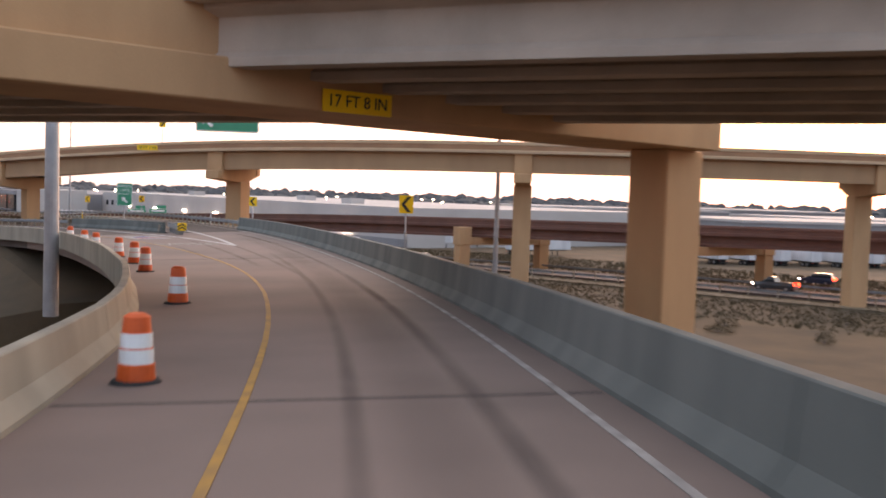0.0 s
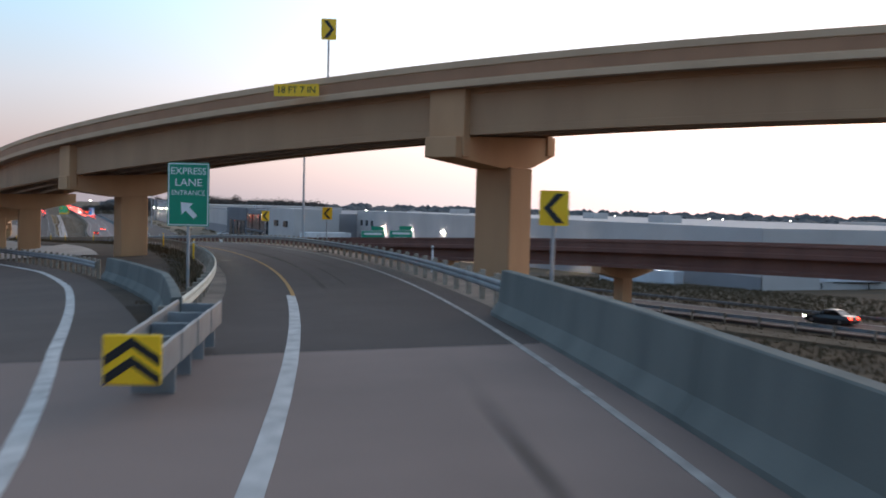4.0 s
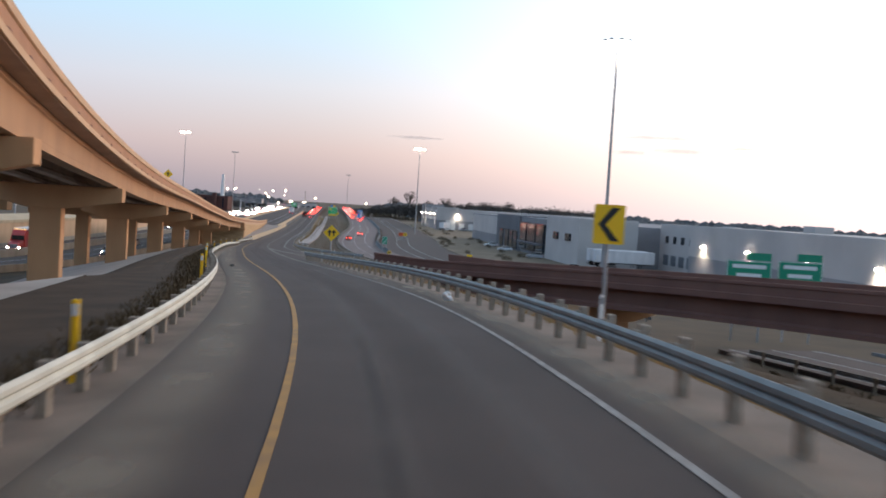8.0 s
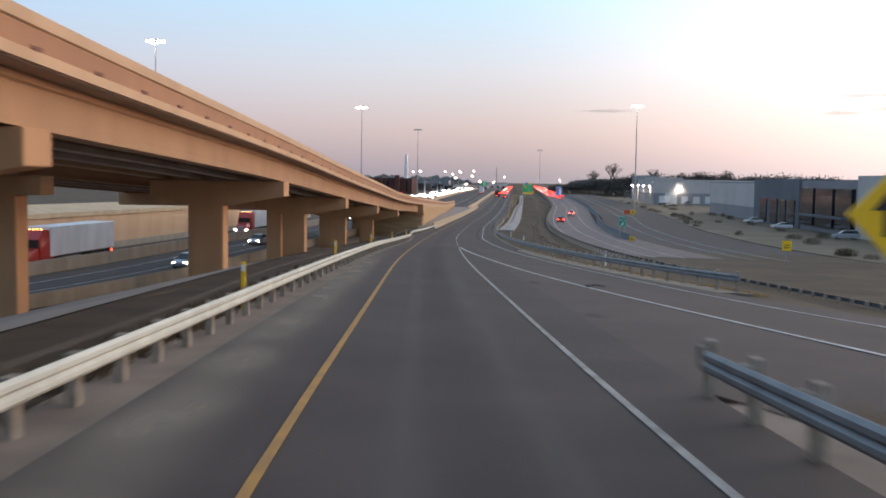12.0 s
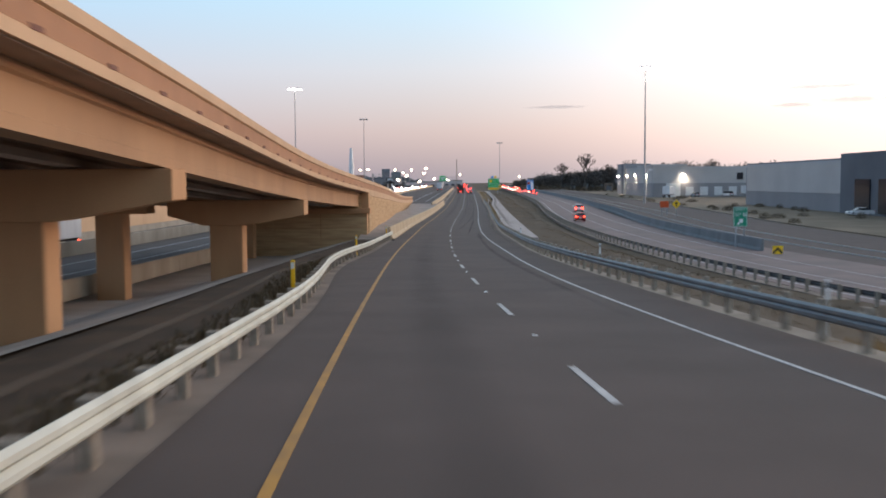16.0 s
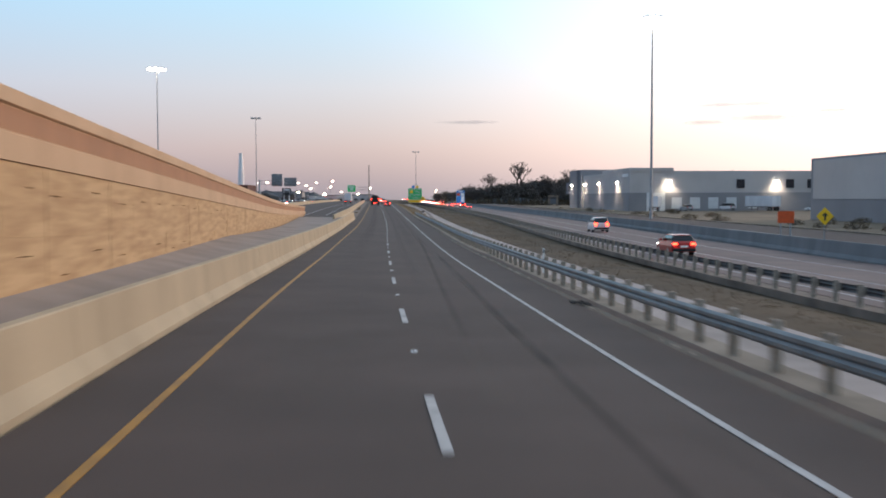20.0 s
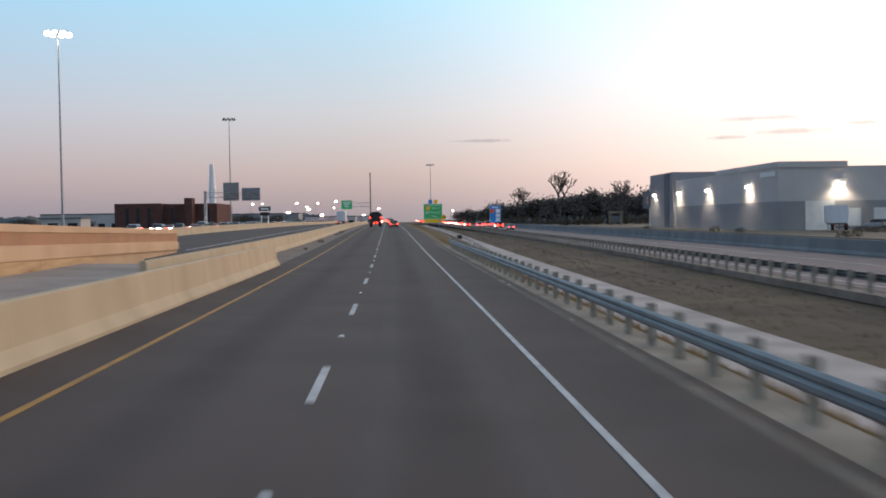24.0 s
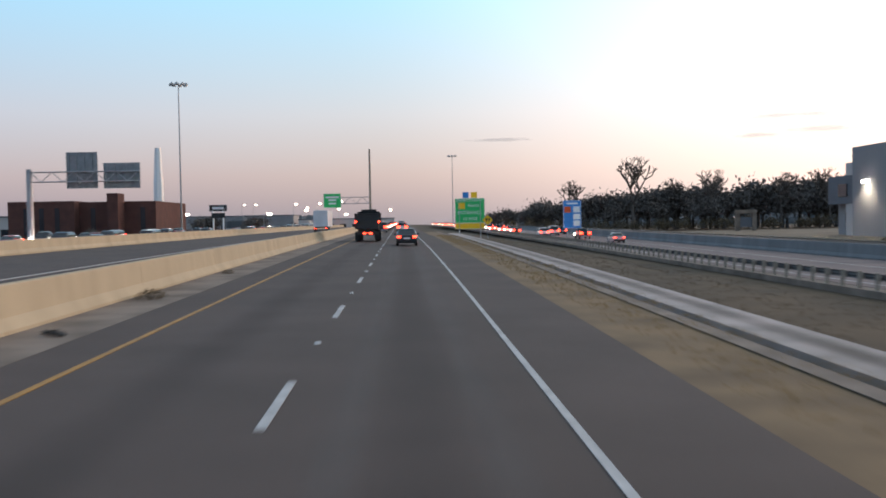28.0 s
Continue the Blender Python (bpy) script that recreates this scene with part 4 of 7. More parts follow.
for y in (40, 76, 113, 147, 178, 205.5, 240, 274):
    s = float(np.interp(y, FLY_B.p[:, 1], FLY_B.s))
    q = FLY_B.at(s, 0, -0.9)
    ob = thing("bridge_pier", "slender tan concrete pier under the lower ramp", "bridge pier", pose(q.x, q.y, q.z, 0, 0, FLY_B.turn(s)), "piers of the lower ramp")
    bm = bmesh.new()
    box(bm, -4.2, 4.6, -0.7, 0.7, -1.0, -0.01, bevel=0.04)
    part("cap", bm, COLUMN, ob)
    bm = bmesh.new()
    box(bm, 1.6, 3.2, -0.6, 0.6, 2.5 - q.z, -0.99, bevel=0.05)
    part("column", bm, COLUMN, ob)

# ---- highway beyond the grass, with its barrier and the frontage road ----
HIGHWAY = Line(((112.22, -149.93, 7.3), (88.22, -59.93, 7.3), (70.4, -0.1, 6.6), (52.5, 59.72, 5.9), (36.55, 120.07, 4.9), (22.39, 179.79, 3.7),
        (11.39, 229.41, 3.1), (7.35, 264.5, 2.8), (4.8, 309.91, 2.75), (5.13, 355.25, 2.7), (8.14, 429.68, 2.7), (10.71, 479.62, 2.7),
        (12.41, 544.84, 2.8), (13.58, 620, 3), (13.98, 760, 3.6), (13.98, 1500, 5)))


def hw(y):
    return float(np.interp(y, HIGHWAY.p[:, 1], HIGHWAY.s))


PINK = node_mat("reddish_concrete_paving", (0.21, 0.15, 0.135), (0.15, 0.115, 0.105), 0.85, 0.3, 0.15, fine=35)
slab("road_highway", HIGHWAY, 0, hw(1480), K(0.4), lambda s: float(np.interp(s, (0, hw(200), hw(340), hw(450)), (15, 15, 12.2, 13.5))), PINK, "reddish grey concrete highway lanes", "road", d=12, thick=0.5)
for a, w0 in ((1.5, 0.15), (5.2, 0.12), (8.9, 0.12)):
    stripe("lane_line", HIGHWAY, 0, hw(900), K(a), w0, WHITE_PAINT, "worn white lane line on the highway", d=12)
guard_rail(HIGHWAY, hw(120), hw(760), K(0.0), -1, node_mat("dark_weathered_steel", (0.10, 0.10, 0.10), (0.06, 0.06, 0.065), 0.6, 1.5, 0.05, metal=0.4), "dark weathered guardrail on pale posts beside the highway")
slab("mow_strip", HIGHWAY, hw(120), hw(760), K(-0.5), K(0.41), STRIP, "pale concrete strip below the dark guardrail", "pavement", lift=-0.02, d=12)
GREY_WALL = node_mat("grey_barrier_concrete", (0.19, 0.20, 0.205), (0.13, 0.14, 0.145), 0.85, 0.5, 0.1, streak=0.3)
far_wall = lambda s: float(np.interp(s, (hw(270), hw(340), hw(400), hw(450), hw(600)), (10.8, 12.2, 14.4, 13.8, 13.8)))
f_barrier(HIGHWAY, hw(279), hw(900), far_wall, 1, 1.15, GREY_WALL, "long grey concrete barrier of the highway", joint=24)
slab("road_frontage", HIGHWAY, 0, hw(1400), lambda s: far_wall(s) + 1.5, lambda s: far_wall(s) + 14 + float(np.interp(s, (0, hw(240), hw(340)), (14, 12, 8))), ASPHALT, "dark asphalt frontage road", "road", d=14, lift=-0.1)
stripe("kerb_line", HIGHWAY, hw(60), hw(900), lambda s: far_wall(s) + 14.2 + float(np.interp(s, (0, hw(240), hw(340)), (14, 12, 8))), 0.5, WHITE_PAINT, "pale concrete kerb of the frontage road", lift=0.02, d=12)
for a in (7, 11):
    stripe("lane_line", HIGHWAY, hw(100), hw(900), lambda s: far_wall(s) + a, 0.12, WHITE_PAINT, "white line on the frontage road", lift=-0.088, d=14)
DIRT = node_mat("tan_bare_earth", (0.20, 0.15, 0.10), (0.13, 0.10, 0.065), 0.95, 0.15, 0.4, fine=8)
slab("dirt_lot", HIGHWAY, hw(150), hw(720), lambda s: far_wall(s) + 22, lambda s: far_wall(s) + 90, DIRT, "bare tan earth around the warehouses", "ground", d=14, lift=0.05, thick=1.0)
# drainage channel between the two rails
channel_lo = table(((410, 6.9), (480, 6.4), (537, 6.1), (585, 6.4), (610, 7.3), (640, 7.9), (800, 8.4)))
channel_hi = table(((410, 9.7), (450, 9.5), (537, 9.0), (590, 9.25), (650, 9.5), (800, 10.2)))
slab("drain_channel", ROAD, 410, 800, channel_lo, channel_hi, node_mat("pale_channel_concrete", (0.44, 0.365, 0.33), (0.27, 0.235, 0.21), 0.9, 0.5, 0.1), "pale concrete drainage channel in dry grass", "pavement", lift=-0.3, thick=0.6, d=5)
CHANNEL_DIRT = track_mat("washed_in_dirt", (0.10, 0.078, 0.06), 0.5, 0.35)
track(ROAD, 420, 800, lambda s: channel_lo(s) + 0.9, 1.1, CHANNEL_DIRT, "brown dirt washed along the channel", lift=-0.294)
# lower road below the ramps
LOWER = Line(((80.7, -99.93, 7.4), (68.6, -40.21, 7.35), (61.8, -0.03, 7), (51.0, 39.72, 6.8), (40.5, 85.01, 6.1), (34.56, 120.23, 5.3)))
slab("road_lower", LOWER, 0, 200, K(-5.0), K(5.0), ASPHALT, "dark asphalt road below the ramps", "road", d=8, lift=0.08)
for e, lab in ((-4.0, "white edge line of the lower road"), (4.0, "white edge line of the lower road"), (0.0, "lane line of the lower road")):
    stripe("lane_line", LOWER, 0, 200, K(e), 0.15, WHITE_PAINT, lab, lift=0.095, d=8)
for e, sg in ((-5.6, -1), (5.6, 1)):
    guard_rail(LOWER, 10, 195, K(e), sg, STEEL, "weathered guardrail beside the lower road", every=3.8)
slab("dirt_band", LOWER, 0, 190, K(-12.5), K(-9.0), DIRT, "bare tan earth beside the lower road", "ground", d=8, lift=0.06)
sheet("flyover_paving", ROAD, 150, 406, lambda s: float(np.interp(s, (150, 200, 260, 385), (-24, -24, -22.5, -22.3))), lambda s: rail_left(s) - soil_width(s), node_mat("pale_slope_paving", (0.50, 0.47, 0.44), (0.37, 0.345, 0.32), 0.9, 0.3, 0.15), "pale concrete paving under the flyover", "pavement", lift=0.1, n=16)

# ---- highway on the other side ----
PLAIN = node_mat("unpainted_barrier_concrete", (0.37, 0.325, 0.265), (0.27, 0.235, 0.19), 0.85, 0.6, 0.15, streak=0.35)
OTHER = Line(((-86.4, 0.0, 6.6), (-57.5, 75.0, 5.9), (-43.6, 120.0, 5.15), (-34.2, 170.0, 4.3), (-33.0, 216.0, 3.8), (-32.2, 260.0, 3.5),
        (-32.5, 330.0, 3.2), (-35.2, 400.0, 3.2), (-38.6, 460.0, 3.4), (-38.44, 519.79, 3.9), (-38.02, 640, 4.4), (-38.02, 1480, 5.2)))


def ot(y):
    return float(np.interp(y, OTHER.p[:, 1], OTHER.s))


slab("road_far_highway", OTHER, 0, ot(1460), lambda s: float(np.interp(s, (0, ot(330), ot(460)), (-22.4, -22.4, -26))), K(-0.3), ASPHALT, "dark asphalt lanes of the opposite highway", "road", d=12)
slab("road_left_lanes", ROAD, 575, 1400, lambda s: -27.5, lambda s: wall_far(s) - 0.46, ASPHALT, "dark asphalt lanes beyond the median barrier", "road", d=14, lift=-0.05)
f_barrier(OTHER, ot(80), ot(455), K(0.0), 1, 0.85, PLAIN, "low pale barrier beside the opposite highway", joint=20)
f_barrier(ROAD, 545, 1400, K(-27.6), -1, 1.0, BARRIER_PALE, "pale concrete barrier beyond the other lanes", joint=24)
f_barrier(OTHER, ot(60), ot(420), K(-13.0), 1, 1.25, PLAIN, "pale median barrier of the opposite highway", joint=24)
for a in (-1.4, -5.2, -8.9, -14.2, -17.8):
    stripe("lane_line", OTHER, ot(60), ot(440), K(a), 0.12, WHITE_PAINT, "worn white lane line of the opposite highway", d=12)
stripe("lane_line", ROAD, 590, 1000, K(-12.2), 0.12, WHITE_PAINT, "worn white lane line beyond the barrier", lift=-0.03, d=12)
stripe("lane_line", ROAD, 590, 1000, K(-16.0), 0.12, WHITE_PAINT, "worn white lane line beyond the barrier", lift=-0.03, d=12)
back = thing("retaining_wall", "long tan retaining wall behind the opposite highway", "retaining wall")
bm = bmesh.new()
sweep(bm, OTHER, steps(0, ot(345), 6), [(-23.0, -0.5), (-22.5, -0.5), (-22.5, 4.35), (-23.0, 4.35)])
part("wall_face", bm, TAN_RIM, back)
bm = bmesh.new()
sweep(bm, OTHER, steps(0, ot(345), 6), [(-23.1, 4.35), (-22.3, 4.35), (-22.3, 4.9), (-23.1, 4.9)])
part("coping", bm, BARRIER_PALE, back)
bm = bmesh.new()
sweep(bm, OTHER, steps(0, ot(345), 6), [(-26.4, 4.7), (-23.1, 4.7), (-23.1, 4.85), (-26.4, 5.75)])
part("paved_bank", bm, BARRIER_PALE, back)
bm = bmesh.new()
sweep(bm, OTHER, steps(0, ot(345), 6), [(-22.5, -0.4), (-22.15, -0.4), (-22.25, 0.8), (-22.5, 0.8)])
part("wall_kerb", bm, PLAIN, back)


# ---- warehouses ----
GREY_A = node_mat("pale_grey_tilt_wall", (0.50, 0.465, 0.44), (0.43, 0.40, 0.38), 0.85, 0.12, 0.05)
GREY_B = node_mat("mid_grey_tilt_wall", (0.275, 0.265, 0.27), (0.23, 0.222, 0.227), 0.85, 0.12, 0.05)
GREY_C = node_mat("dark_grey_tilt_wall", (0.15, 0.155, 0.168), (0.12, 0.124, 0.136), 0.85, 0.12, 0.05)
GLASS = node_mat("dark_window_glass", (0.012, 0.016, 0.022), (0.02, 0.024, 0.03), 0.12, 0.5, 0)
DOCK = node_mat("white_dock_door", (0.62, 0.62, 0.61), (0.52, 0.52, 0.52), 0.6, 0.8, 0.03)


def block(parent, name, x0, x1, y0, y1, z0, z1, material):
    bm = bmesh.new()
    box(bm, x0, x1, y0, y1, z0, z1)
    return part(name, bm, material, parent)


def wall_lamp(x, y, z, nx, ny):
    """A wall pack: housing on the wall and its lit lens."""
    ob = thing("wall_lamp", "lit floodlight on the warehouse wall", "wall lamp", pose(x, y, z, 0, 0, math.degrees(math.atan2(ny, nx))), "wall lamps of the warehouses")
    bm = bmesh.new()
    box(bm, -0.002, 0.45, -0.4, 0.4, 0, 0.3, bevel=0.03)
    part("housing", bm, POLE, ob)
    bm = bmesh.new()
    box(bm, 0.05, 0.62, -0.5, 0.5, -0.34, -0.004)
    part("lens", bm, WALL_GLOW, ob)
    lamp = new("wall_lamp_light", bpy.data.lights.new("wall_lamp_light", "SPOT"))
    lamp.data.energy, lamp.data.color, lamp.data.spot_size, lamp.data.spot_blend, lamp.data.shadow_soft_size = 1800, (1.0, 0.90, 0.72), radians(130), 0.6, 0.2
    lamp.matrix_world = look((x + nx * 1.2, y + ny * 1.2, z - 0.1), (x + nx * 0.5, y + ny * 0.5, z - 6))


# long warehouse with offices, close to the frontage road
store = thing("warehouse", "long grey tilt-wall warehouse with dark glass office corners", "warehouse")
block(store, "wall", 84, 175, 60, 236, 3, 15.2, GREY_A)
block(store, "wall", 88, 175, 236, 268, 3, 15.0, GREY_A)
block(store, "base_band", 83.9, 84.2, 60, 236, 3, 8.2, GREY_B)
block(store, "wall", 65.6, 175, 268, 456, 2.4, 13.8, GREY_B)
block(store, "wall", 65.5, 65.9, 384, 455, 6.5, 13.4, GREY_A)
block(store, "office_tower", 64.6, 80, 262, 300, 2.6, 15.2, GREY_A)
block(store, "office_tower", 64.4, 80, 340, 385, 2.6, 14.6, GREY_C)
block(store, "office_tower", 65.0, 80, 300, 340, 2.6, 14.2, GREY_B)
for y0, y1, z0, z1 in ((302, 312, 4, 12.5), (314, 326, 4, 12.5), (328, 338, 4, 12.5), (343, 349, 3.2, 9.5), (351, 357, 3.2, 9.5), (359, 366, 3.2, 9.5), (370, 377, 3.2, 9.5), (270, 275, 9, 11), (284, 289, 9, 11)):
    block(store, "window", 64.1, 65.3 if y0 > 300 else 64.7, y0, y1, z0, z1, GLASS)
block(store, "canopy", 62.6, 65.2, 303, 337, 6.2, 6.6, GREY_C)
for k in range(5):
    block(store, "window", 87.85, 88.1, 239 + 5.6 * k, 241 + 5.6 * k, 10.2, 12.0, GLASS)
    block(store, "dock_door", 87.85, 88.1, 238.5 + 5.6 * k, 241.9 + 5.6 * k, 4.6, 7.2, GREY_C)
for y in (85, 109, 133, 157, 180, 203.5, 227):
    wall_lamp(84, y, 10.8, -1, 0)
# roof plant
for x, y in ((95, 100), (110, 150), (98, 205), (85, 290), (90, 350), (84, 420), (120, 300)):
    block(store, "roof_unit", x, x + 4, y, y + 5, 15.1 if y < 262 else 13.7, 16.6 if y < 262 else 15.2, GREY_A)

# second warehouse beyond the yard
depot = thing("warehouse", "two-tone grey warehouse with white dock doors and lit wall lamps", "warehouse")
block(depot, "wall", 61, 170, 566, 655, 2.4, 14.7, GREY_A)
block(depot, "base_band", 60.9, 61.3, 565.9, 630, 2.4, 8.3, GREY_B)
block(depot, "base_band", 61, 170, 565.85, 566.2, 2.4, 8.3, GREY_B)
block(depot, "parapet", 60.8, 74, 565.7, 600, 14.5, 15.6, GREY_A)
block(depot, "corner_tower", 60.2, 72, 630, 651, 2.4, 16.9, GREY_B)
block(depot, "wall_panel", 60.0, 60.5, 633, 637, 2.4, 16.8, GREY_C)
block(depot, "entrance_bay", 60.8, 70, 651, 661, 8.2, 12.7, GREY_C)
block(depot, "entrance_wall", 62.5, 70, 651, 661, 2.4, 8.21, GREY_B)
block(depot, "window", 62.3, 62.6, 653, 658, 3.0, 6.8, GLASS)
block(depot, "window", 60.6, 60.9, 654, 657, 9.4, 11.4, GLASS)
for k, x in enumerate((66, 73.5, 79, 84.5, 90, 96.5, 102, 120, 126, 132)):
    block(depot, "dock_door", x, x + (5.5 if k == 0 else 3.0), 565.75, 566.1, 2.5 if k == 0 else 3.6, 8.3 if k == 0 else 6.9, DOCK)
for x in (93, 108, 114.5, 130, 146):
    block(depot, "window", x, x + 2.4, 565.75, 566.1, 9.6, 12.2, GLASS)
for y in (580, 604.5, 626.5):
    wall_lamp(60.9, y, 11.6, -1, 0)
wall_lamp(60.2, 646, 11.6, -1, 0)
for x in (72.5, 105):
    wall_lamp(x, 565.8, 11.6, 0, -1)
for k in range(6):
    bm = bmesh.new()
    box(bm, 60.7, 60.85, 573 - 1.2 * k, 573.9 - 1.2 * k, 13.0, 13.9)
    part("sign_bar", bm, WHITE_SIGN, depot, "pale plain bar of the wall sign")

# stone gateway frame by the frontage road
gate = thing("gateway", "pale stone gateway frame on the dry verge", "gateway", pose(65, 712, 3.0, 0, 0, -8))
for x in (-2.2, 1.3):
    block(gate, "pillar", x, x + 0.9, -0.5, 0.5, -0.3, 4.2, STRIP)
block(gate, "lintel", -2.3, 2.3, -0.6, 0.6, 4.2, 5.0, STRIP)
block(gate, "sign_board", -1.3, 1.3, -0.15, 0.15, 1.2, 3.4, GREY_C)

# brick hall, white tower
BRICK = node_mat("dark_red_brick", (0.115, 0.05, 0.04), (0.08, 0.036, 0.03), 0.9, 0.4, 0.1)
hall = thing("brick_hall", "dark red brick hall with a flat roof beyond the highway", "building")
block(hall, "wall", -112, -95, 760, 800, 3, 13.8, BRICK)
block(hall, "wall", -95, -75, 764, 800, 3, 13.6, BRICK)
block(hall, "pier", -86, -83.2, 758, 764.1, 3, 15.6, BRICK)
for x in (-108, -104, -100, -92, -79):
    block(hall, "window", x, x + 1.2, 759.9 if x < -95 else 763.9, 760.2 if x < -95 else 764.2, 5, 12, GLASS)
tower = thing("white_tower", "slender white tower that tapers upward", "tower", pose(-83, 800.5, 3))
bm = bmesh.new()
tube(bm, (0, 0, 0), (0, 0, 18), 1.7, 1.5, 8)
part("shaft", bm, WHITE_SIGN, tower)
bm = bmesh.new()
tube(bm, (0, 0, 17.99), (0, 0, 27.5), 1.4, 0.9, 8)
part("spire", bm, WHITE_SIGN, tower)
for x0, y0, w, d, h, mt in ((-170, 850, 40, 30, 8, GREY_A), (-60, 980, 30, 25, 6, GREY_A), (-130, 1050, 60, 30, 9, GREY_B), (-40, 1150, 25, 20, 7, GREY_A), (60, 1300, 70, 40, 9, GREY_B), (-140, 640, 20, 20, 6, GREY_C), (-118, 700, 12, 10, 5, GREY_A)):
    ob = thing("low_building", "low flat-roofed building in the haze", "building", pose(x0, y0, 3))
    block(ob, "wall", 0, w, 0, d, 0, h, mt)
    block(ob, "roof", -0.3, w + 0.3, -0.3, d + 0.3, h - 0.002, h + 0.5, GREY_C)
    for k in range(int(w / 6)):
        block(ob, "window", 2 + 6 * k, 5 + 6 * k, -0.12, 0.1, 1.2, min(h - 1, 3.8), GLASS)
# yard buildings and trailers below the first bridges
for x0, y0, w, d, h in ((150, 20, 60, 45, 8), (170, 110, 70, 40, 9), (230, 40, 80, 60, 8), (210, -60, 70, 50, 8), (300, 150, 90, 60, 9)):
    ob = thing("low_warehouse", "low pale warehouse with a row of dock doors", "warehouse", pose(x0, y0, 6.2, 0, 0, -20))
    block(ob, "wall", 0, w, 0, d, 0, h, GREY_B)
    block(ob, "roof", -0.3, w + 0.3, -0.3, d + 0.3, h - 0.002, h + 0.6, GREY_A)
    for k in range(int(d / 5)):
        block(ob, "dock_door", -0.15, 0.1, 1 + 5 * k, 4 + 5 * k, 0.6, 4.0, DOCK)


# ---- writing and signs ----
def letters(text, size, width=0.0, depth=0.006):
    """Mesh letters in the xz plane, centred, facing -y."""
    cu = bpy.data.curves.new("letters", "FONT")
    cu.body, cu.size, cu.align_x, cu.align_y, cu.extrude = text, size, "CENTER", "CENTER", depth
    ob = bpy.data.objects.new("letters", cu)
    me = bpy.data.meshes.new_from_object(ob)
    bpy.data.objects.remove(ob)
    bm = bmesh.new()
    bm.from_mesh(me)
    bpy.data.meshes.remove(me)
    xs = [v.co.x for v in bm.verts]
    k = width / (max(xs) - min(xs)) if width else 1.0
    bmesh.ops.transform(bm, matrix=pose(0, 0, 0, 90) @ Matrix.Diagonal((k, 1, 1, 1)), verts=bm.verts[:])
    return bm


def flat(bm, pts, y=-0.03, t=0.012):
    """A thin plate with the outline pts (x, z), its face towards -y."""
    a = [bm.verts.new((x, y - t, z)) for x, z in pts]
    b = [bm.verts.new((x, y, z)) for x, z in pts]
    bm.faces.new(a[::-1])
    bm.faces.new(b)
    for i in range(len(pts)):
        j = (i + 1) % len(pts)
        bm.faces.new((a[i], a[j], b[j], b[i]))
    bmesh.ops.recalc_face_normals(bm, faces=bm.faces[:])
    return bm


def rect(bm, x0, x1, z0, z1, y=-0.03, t=0.012):
    return flat(bm, [(x0, z0), (x1, z0), (x1, z1), (x0, z1)], y, t)


def shifted(bm, x, y, z):
    bmesh.ops.translate(bm, vec=(x, y, z), verts=bm.verts[:])
    return bm


def panel(parent, w, h, material, border=None, z=0.0, x=0.0, r=0.08):
    """A sign plate with rounded corners, and its border strip."""
    pts = []
    for cx, cz, a0 in ((w / 2 - r, h / 2 - r, 0), (-w / 2 + r, h / 2 - r, 90), (-w / 2 + r, -h / 2 + r, 180), (w / 2 - r, -h / 2 + r, 270)):
        pts += [(x + cx + r * math.cos(radians(a0 + k * 30)), z + cz + r * math.sin(radians(a0 + k * 30))) for k in range(4)]
    bm = bmesh.new()
    flat(bm, pts, 0.0, 0.03)
    ob = part("panel", bm, material, parent)
    if border:
        bm = bmesh.new()
        b = 0.02 * max(w, h) ** 0.5
        for args in ((x - w / 2 + b, x + w / 2 - b, z + h / 2 - 2.2 * b, z + h / 2 - b), (x - w / 2 + b, x + w / 2 - b, z - h / 2 + b, z - h / 2 + 2.2 * b),
                     (x - w / 2 + b, x - w / 2 + 2.2 * b, z - h / 2 + 2.2 * b, z + h / 2 - 2.2 * b), (x + w / 2 - 2.2 * b, x + w / 2 - b, z - h / 2 + 2.2 * b, z + h / 2 - 2.2 * b)):
            rect(bm, *args, y=-0.031, t=0.006)
        part("border", bm, border, parent)
    return ob


def word(parent, text, x, z, size, material, width=0.0):
    return part("lettering", shifted(letters(text, size, width), x, -0.036, z), material, parent)


def arrow(parent, x, z, size, turn, material):
    bm = bmesh.new()
    flat(bm, [(-0.12, -0.5), (0.12, -0.5), (0.12, 0.05), (0.38, 0.05), (0, 0.5), (-0.38, 0.05), (-0.12, 0.05)], 0, 0.008)
    bmesh.ops.transform(bm, matrix=pose(x, -0.031, z, 0, turn, 0) @ Matrix.Diagonal((size, 1, size, 1)), verts=bm.verts[:])
    return part("arrow", bm, material, parent)


def legs(parent, xs, top, bottom, r=0.05, y=0.06):
    for x in xs:
        bm = bmesh.new()
        tube(bm, (x, y, bottom), (x, y, top), r, r, 8)
        part("post", bm, POLE, parent)


def chevron_sign(m, w, h, flip=1, post=2.3, label="yellow chevron sign with a black arrow on a post"):
    ob = thing("chevron_sign", label, "road sign", m, "chevron signs along the curve")
    panel(ob, w, h, YELLOW_SIGN, r=0.04)
    bm = bmesh.new()
    a, b = 0.36 * w, 0.42 * h
    pts = [(-a, 0), (0.05 * w, b), (0.95 * a, b), (-0.12 * w, 0), (0.95 * a, -b), (0.05 * w, -b)]
    flat(bm, [(flip * x, z) for x, z in pts], -0.031, 0.006)
    part("chevron", bm, BLACK, ob)
    if post:
        legs(ob, (0,), h / 2 - 0.1, -post)
    return ob


def facing(x, y, z, yaw):
    return pose(x, y, z, 0, 0, yaw)


